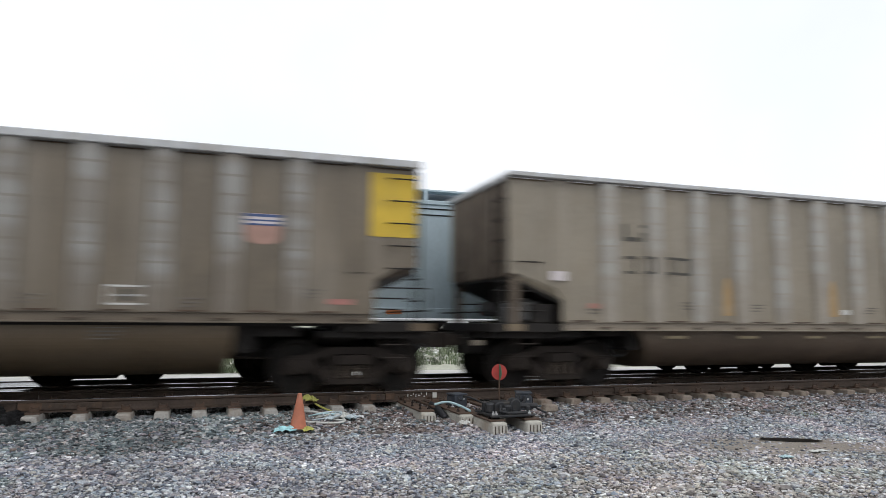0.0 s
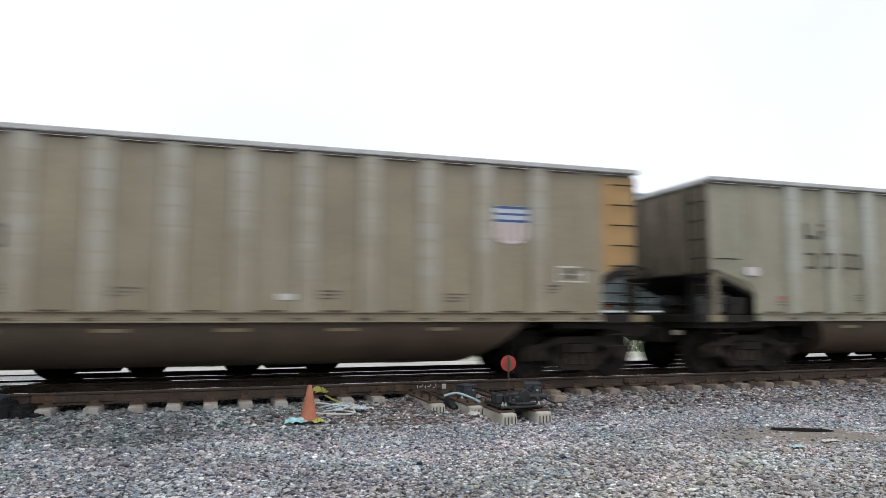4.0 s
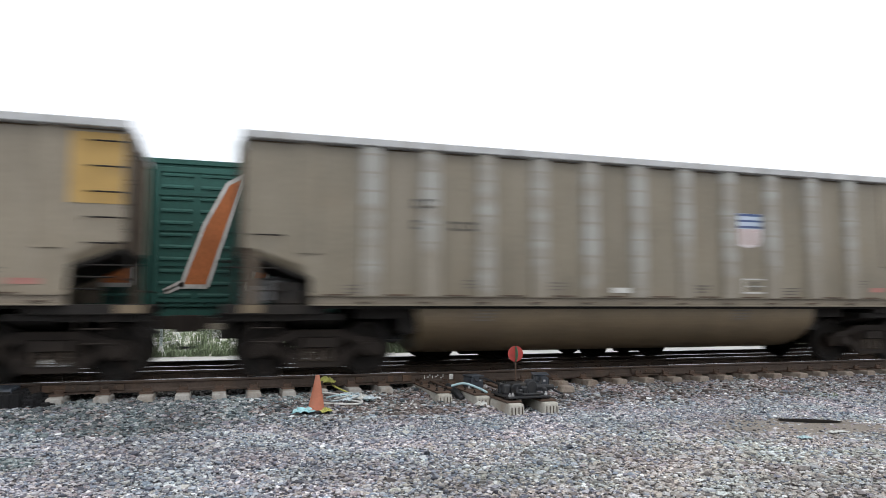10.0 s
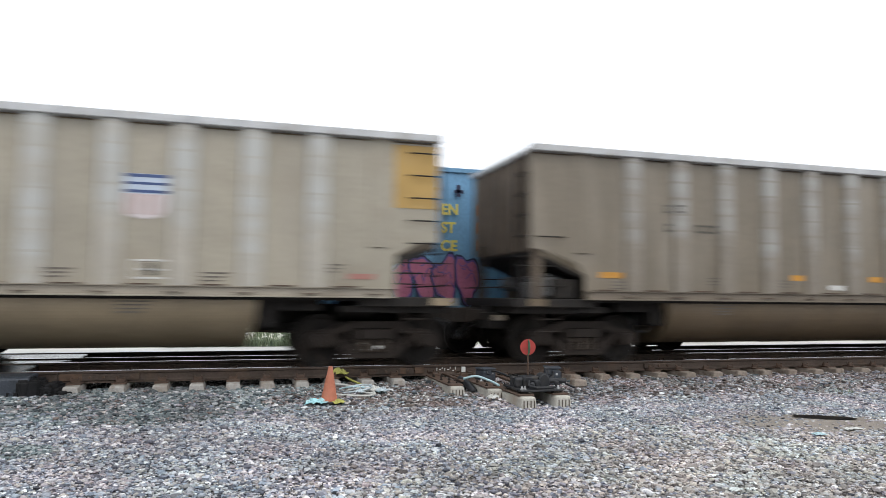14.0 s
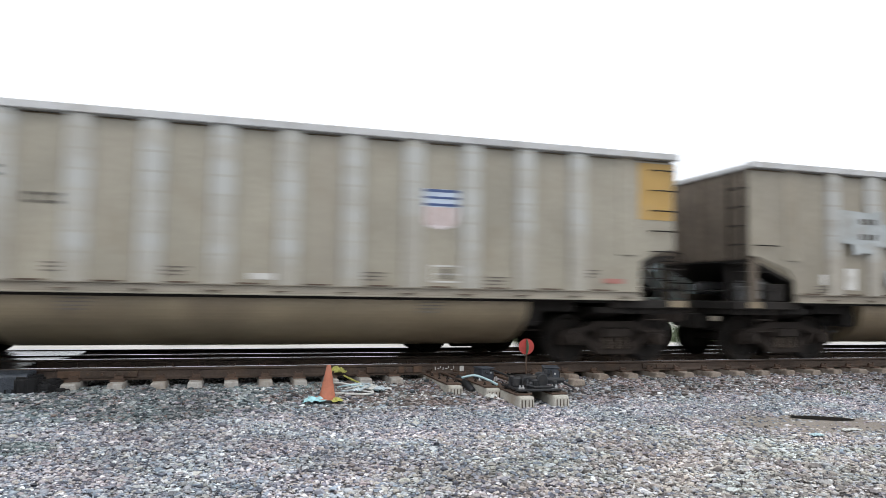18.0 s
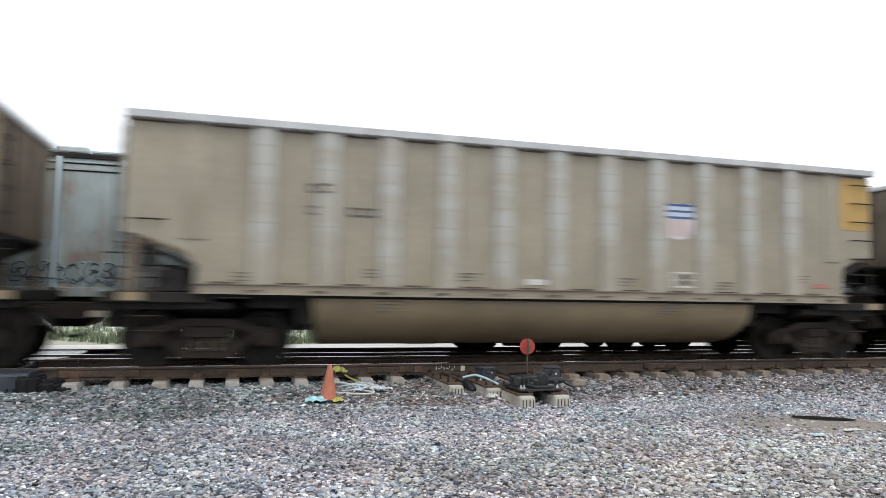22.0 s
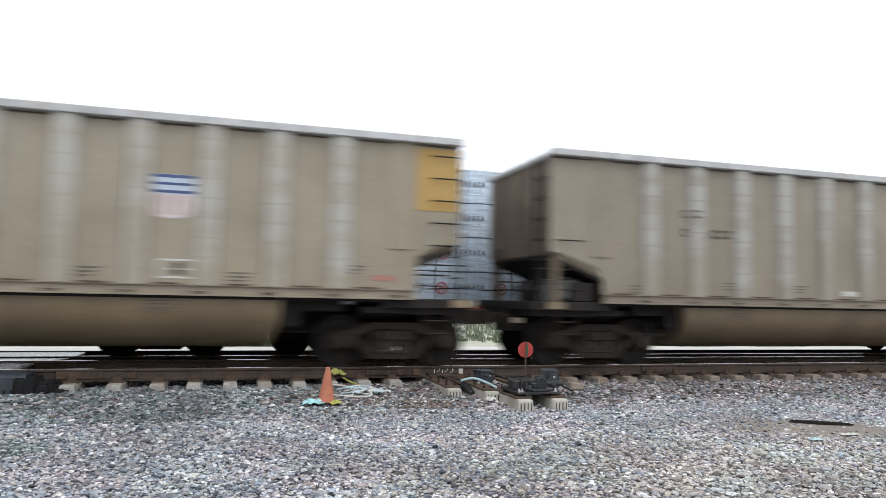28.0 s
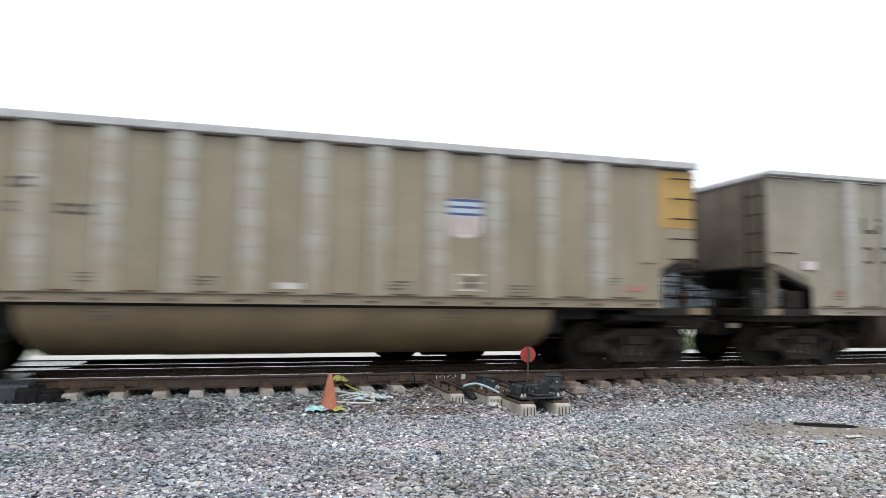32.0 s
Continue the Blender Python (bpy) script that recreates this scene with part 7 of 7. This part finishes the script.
def scatter(n, x0, x1, y0, y1):
    x, y = np.random.uniform(x0, x1, n), np.random.uniform(y0, y1, n)
    keep = (x > -0.42 * (y + 12.2) - 0.9) & (x < 1.42 * (y + 12.2) + 1.5)          # ground in front of the viewer only
    sandy = ((x - 7.55) / 1.35) ** 2 + ((y + 4.72 + 0.25 * (x - 7.55)) / 0.62) ** 2 + 0.35 * np.sin(x * 5.1 + y * 7.3) + np.random.normal(0, 0.5, n) < 1
    hole = ((x - 7.84) / 0.50) ** 2 + ((y + 4.40 + 0.5 * (x - 7.84)) / 0.24) ** 2 < 1.0
    keep &= ~hole & (~sandy | (np.random.random(n) < 0.34))
    x, y = x[keep], y[keep]
    r = np.random.gamma(6.0, 0.0031, len(x)) + 0.006
    r = np.where(y > -2.6, r * 1.3, r)
    z = ground_heights(x, y) + r * np.random.uniform(-0.1, 0.5, len(x))
    return np.stack([x, y, z], 1), r


spots, sizes = scatter(340000, -6, 21, -9.3, -0.08)
px, py = spots[:, 0], spots[:, 1]
sooty = np.clip((py + 2.9) / 1.3, 0, 1) * np.where(px < 5.2, 0.85, 0.7)
for cx, cy, rx, ry in ((-2.15, -4.1, 0.42, 0.35), (-1.0, -2.35, 0.9, 0.5), (2.9, -2.1, 0.6, 0.3)):
    sooty = np.maximum(sooty, 0.9 * (((px - cx) / rx) ** 2 + ((py - cy) / ry) ** 2 < 1))
pick = np.random.random(len(px)) < sooty
brown = pick & (np.random.random(len(px)) < np.clip((px - 0.2) / 1.6, 0.08, 0.85))
warm = ~pick & (np.random.random(len(px)) < 0.75 * np.clip(1.35 - np.hypot((px - 5.2) / 4.2, (py + 6.6) / 2.3), 0, 1))
stones("ballast", "grey and pinkish crushed stone ballast", spots[~pick & ~warm], sizes[~pick & ~warm], STONE)
stones("ballast", "beige crushed stone ballast on the open yard", spots[warm], sizes[warm], STONE_WARM)
stones("ballast", "dark teal-grey ballast beside the rails", spots[pick & ~brown], sizes[pick & ~brown], STONE_TEAL)
stones("ballast", "rust-brown ballast beside the rails", spots[brown], sizes[brown], STONE_BROWN)
# these stones carry the trains' shade in their colour
n = 26000
x, y = np.random.uniform(-3.2, 20, n), np.random.uniform(0.1, 7.2, n)
stones("ballast", "oily ballast between the tracks, darkened for the trains' shade", np.stack([x, y, RAIL - 0.28 - DROP * np.clip(y - 2.0, 0, 1)], 1), np.random.uniform(0.025, 0.06, n), STONE_DARK)
n = 9000
x, y = np.random.uniform(-14, 40, n), np.random.uniform(15.5, 32, n)
stones("ballast", "pale rubble on the bank behind the tracks", np.stack([x, y, np.random.uniform(-0.03, 0.02, n)], 1), np.random.gamma(3, 0.018, n) + 0.02, STONE_PALE)


# ---- pale gravel road and dry field behind the tracks ----
PALE_ROAD = material("pale_gravel_road", (0.62, 0.60, 0.56), 0.95, 0, [(0.5, 0.12), (25, 0.2)], (), 0.4, 40)
DRY_FIELD = material("dry_field", (0.46, 0.46, 0.37), 0.95, 0, [(0.25, 0.2), (9, 0.25)], [(0.12, (0.30, 0.36, 0.20), 0.7)], 0.4, 20)
for name, y0, y1, z, mat, label in (("gravel_road", 8.2, 10.7, -0.015, PALE_ROAD, "pale gravel service road behind the tracks"), ("field", 10.7, 235.0, -0.01, DRY_FIELD, "dry pale field with patchy grass")):
    bm = bmesh.new()
    box(bm, -400, 600, y0, y1, z - 0.3, z)
    tagged(new(name, mesh_of(name, bm, mat)), label, name.split("_")[-1], kind="structure")


# ---- weeds and rough grass behind the tracks ----
def blades(name, label, spots, heights, spread, mat, per=7):
    verts, faces = [], []
    for (x, y, z), h in zip(spots, heights):
        for _ in range(per):
            a, l = random.uniform(0, math.tau), random.uniform(0.3, 1) * spread * h
            px, py = x + random.uniform(-0.08, 0.08), y + random.uniform(-0.08, 0.08)
            w = 0.008 + 0.018 * h
            dx, dy = math.cos(a), math.sin(a)
            i = len(verts)
            verts += [(px - dy * w, py + dx * w, z), (px + dy * w, py - dx * w, z), (px + dx * l * 0.4 + dy * w * 0.7, py + dy * l * 0.4 - dx * w * 0.7, z + h * 0.65), (px + dx * l * 0.4 - dy * w * 0.7, py + dy * l * 0.4 + dx * w * 0.7, z + h * 0.65), (px + dx * l, py + dy * l, z + h)]
            faces += [(i, i + 1, i + 2, i + 3), (i + 3, i + 2, i + 4)]
    me = bpy.data.meshes.new(name)
    me.from_pydata(verts, [], faces)
    me.materials.append(mat)
    return tagged(new(name, me), label, "grass", kind="stuff")


tufts, tall = [], []
for _ in range(11000):
    y = 10.6 + 30 * random.random() ** 2.2
    x = random.uniform(-0.45 * (y + 12) - 2, 1.45 * (y + 12) + 3)
    if noise.noise((x * 0.3, y * 0.35, 7.0)) > -0.10:
        tufts.append((x, y, 0.0))
        tall.append(random.uniform(0.08, 0.26) + 0.35 * max(0.0, noise.noise((x * 0.45, y * 0.5, 2.0))))
blades("rough_grass", "pale green rough grass on the bank behind", tufts, tall, 0.7, GRASS, 10)
weeds = [(10.28 + random.gauss(0, 0.09), -2.4 + random.gauss(0, 0.05), 0.02) for _ in range(5)]
weeds += [(12.5 + random.gauss(0, 0.3), -3.4 + random.gauss(0, 0.2), 0.0) for _ in range(10)]
blades("weeds", "small weeds growing through the ballast", weeds, [random.uniform(0.03, 0.08) for _ in weeds], 0.8, GRASS, 4)

post = tagged(new("marker_post"), "short pale blue-white marker post beside the gravel road", "post")
post.location = (-1.8, 10.95, -0.02)
bm = bmesh.new()
rod(bm, (0, 0, 0), (0, 0, 1.05), 0.045, 10, 0.04)
part("shaft", bm, HOSE_PALE, post)
bm = bmesh.new()
lathe(bm, [(0.17, 0.0), (0.15, 0.06), (0.06, 0.30), (0.05, 0.34)], 14)
part("foot", bm, WHITE, post, smooth=True)

# ---- unseen dark belt added behind the viewer: closes that side, darkens car-side reflections ----
UNSEEN_BELT = material("unseen_belt", (0.05, 0.06, 0.035), 0.9, 0, [(0.2, 0.3), (1.5, 0.3)])
bm = bmesh.new()
edge = [(-300 + 6 * i, 7.2 + 2.2 * noise.noise((i * 0.35, 4.0, 0.0)) + 1.1 * noise.noise((i * 1.3, 9.0, 0.0))) for i in range(101)]
prism(bm, [(-300, -0.5)] + edge + [(300, -0.5)], -84.0, -78.0)
tagged(new("backdrop", mesh_of("backdrop", bm, UNSEEN_BELT)), "unseen dark green belt added for low reflections on car sides", "woods", kind="structure")


# ---- far background: a long pale shed, poles, trees ----
SHED = material("pale_shed_wall", (0.55, 0.56, 0.56), 0.7, 0, [(0.3, 0.1)], [(0.2, (0.42, 0.43, 0.43), 0.4)])
SHED_ROOF = material("shed_roof", (0.42, 0.43, 0.44), 0.6, 0, [(0.3, 0.15)])
shed = tagged(new("warehouse"), "long low pale grey metal warehouse in the distance", "building")
shed.location = (0, 240, 0)
part("wall", boxes((-36, 260, 0, 30, 0, 2.55)), SHED, shed)
part("roof", prism(bmesh.new(), [(-0.6, 2.5), (15, 4.6), (30.6, 2.5)], -36.5, 260.5, "x"), SHED_ROOF, shed)
for i in range(18):
    x = -30 + 16 * i
    part("door", boxes((x, x + 4, -0.12, 0.0, 0.1, 2.2)), SHED_ROOF, shed)
for x, y, h, r in ((-4.75, 50, 5.2, 0.10), (-8.3, 50, 3.2, 0.09)):
    bm = bmesh.new()
    rod(bm, (0, 0, 0), (0, 0, h), r, 10, r * 0.8)
    p = new("pole")
    p.location = (x, y, 0)
    part("shaft", bm, GRIME, p)
    part("cap", bevelled(boxes((-r * 1.3, r * 1.3, -r * 1.3, r * 1.3, h, h + 0.08)), 0.01), GRIME, p)
    tagged(p, "thin dark steel pole in the field", "pole")
LEAF = material("tree_leaf", (0.06, 0.09, 0.045), 0.8, 0, [(2, 0.3)], (), island=0.4)


def tree(x, y, h, seed):
    rnd = random.Random(seed)
    t = tagged(new("tree"), "small dark leafy tree on the horizon", "tree", "trees on the horizon")
    t.location = (x, y, 0)
    bm = bmesh.new()
    rod(bm, (0, 0, 0), (0.1, 0, h * 0.5), 0.22, 8, 0.13)
    for _ in range(6):
        a = rnd.uniform(0, math.tau)
        rod(bm, (0.05, 0, h * rnd.uniform(0.25, 0.45)), (math.cos(a) * h * 0.28, math.sin(a) * h * 0.28, h * rnd.uniform(0.55, 0.85)), 0.09, 6, 0.03)
    part("trunk", bm, TIMBER, t)
    verts, faces = [], []
    for _ in range(26):
        a, r = rnd.uniform(0, math.tau), rnd.uniform(0, 0.36) * h
        c = Vector((math.cos(a) * r, math.sin(a) * r, h * rnd.uniform(0.42, 0.92) - r * 0.35))
        for _ in range(26):
            p = c + Vector((rnd.gauss(0, 1), rnd.gauss(0, 1), rnd.gauss(0, 0.8))) * h * 0.06
            d = Vector((rnd.gauss(0, 1), rnd.gauss(0, 1), rnd.gauss(0, 1))).normalized() * h * 0.035
            e = Vector((rnd.gauss(0, 1), rnd.gauss(0, 1), rnd.gauss(0, 1))).normalized() * h * 0.025
            i = len(verts)
            verts += [p - d, p + e, p + d, p - e]
            faces.append((i, i + 1, i + 2, i + 3))
    me = bpy.data.meshes.new("crown")
    me.from_pydata(verts, [], faces)
    me.materials.append(LEAF)
    part("crown", me, LEAF, t)


for i, (x, h) in enumerate(((-96, 4.4), (-90, 5.2), (-85, 4.6), (-79, 4.0), (-74, 4.4), (-66, 3.8), (-4, 5.2), (2, 4.8), (40, 5.4))):
    tree(x, 290, h, 50 + i)


# ---- what moves ----
def rolling(rate, t0, t1, base):
    """Turns of a wheel from t0 to t1, less than 80 degrees from row to row; still outside."""
    steps = max(2, int(abs(rate) * (t1 - t0) / radians(75)) + 1)
    rows = [(t0 + (t1 - t0) * i / steps, base @ pose(0, 0, 0, 0, math.degrees(rate) * (t1 - t0) * i / steps, 0)) for i in range(steps + 1)]
    if t0 > 0:
        rows.insert(0, (0.0, rows[0][1]))
    if t1 < 32:
        rows.append((32.0, rows[-1][1]))
    return rows


def along(t):
    """How far the coal train has come: it eases off a little in the first three seconds."""
    early = ((0.0, 0.56), (1.0, 0.52), (2.1, 0.52), (2.5, 0.04), (3.0, -0.02), (4.0, 0.0), (32.0, 0.0))
    for (a, u), (b, v) in zip(early, early[1:]):
        if t <= b:
            return NEAR_SPEED * t + u + (v - u) * (t - a) / (b - a)
    return NEAR_SPEED * t


def motions():
    for n, car in coal_cars.items():
        x = NEAR_START - CAR_PITCH * n
        walk(car, [(t, pose(x + along(t), NEAR_Y, RAIL)) for t in (0.0, 1.0, 2.1, 2.5, 3.0, 4.0, 8.0, 16.0, 24.0, 32.0)])
        t0, t1 = max(0.0, (-18 - x) / NEAR_SPEED), min(32.0, (32 - x) / NEAR_SPEED)
        for o in car.children_recursive:
            if o.name.startswith("wheelset") and t1 > t0:
                walk(o, rolling(NEAR_SPEED / 0.457, t0, t1, Matrix.Translation(o.location)))
    for car, x in far_cars:
        walk(car, [(t, pose(x + FAR_SPEED * t, FAR_Y, RAIL)) for t in (0.0, 8.0, 16.0, 24.0, 32.0)])
        for o in car.children_recursive:
            if o.name.startswith("wheelset"):
                walk(o, rolling(FAR_SPEED / 0.457, 0.0, 32.0, Matrix.Translation(o.location)))


motions()
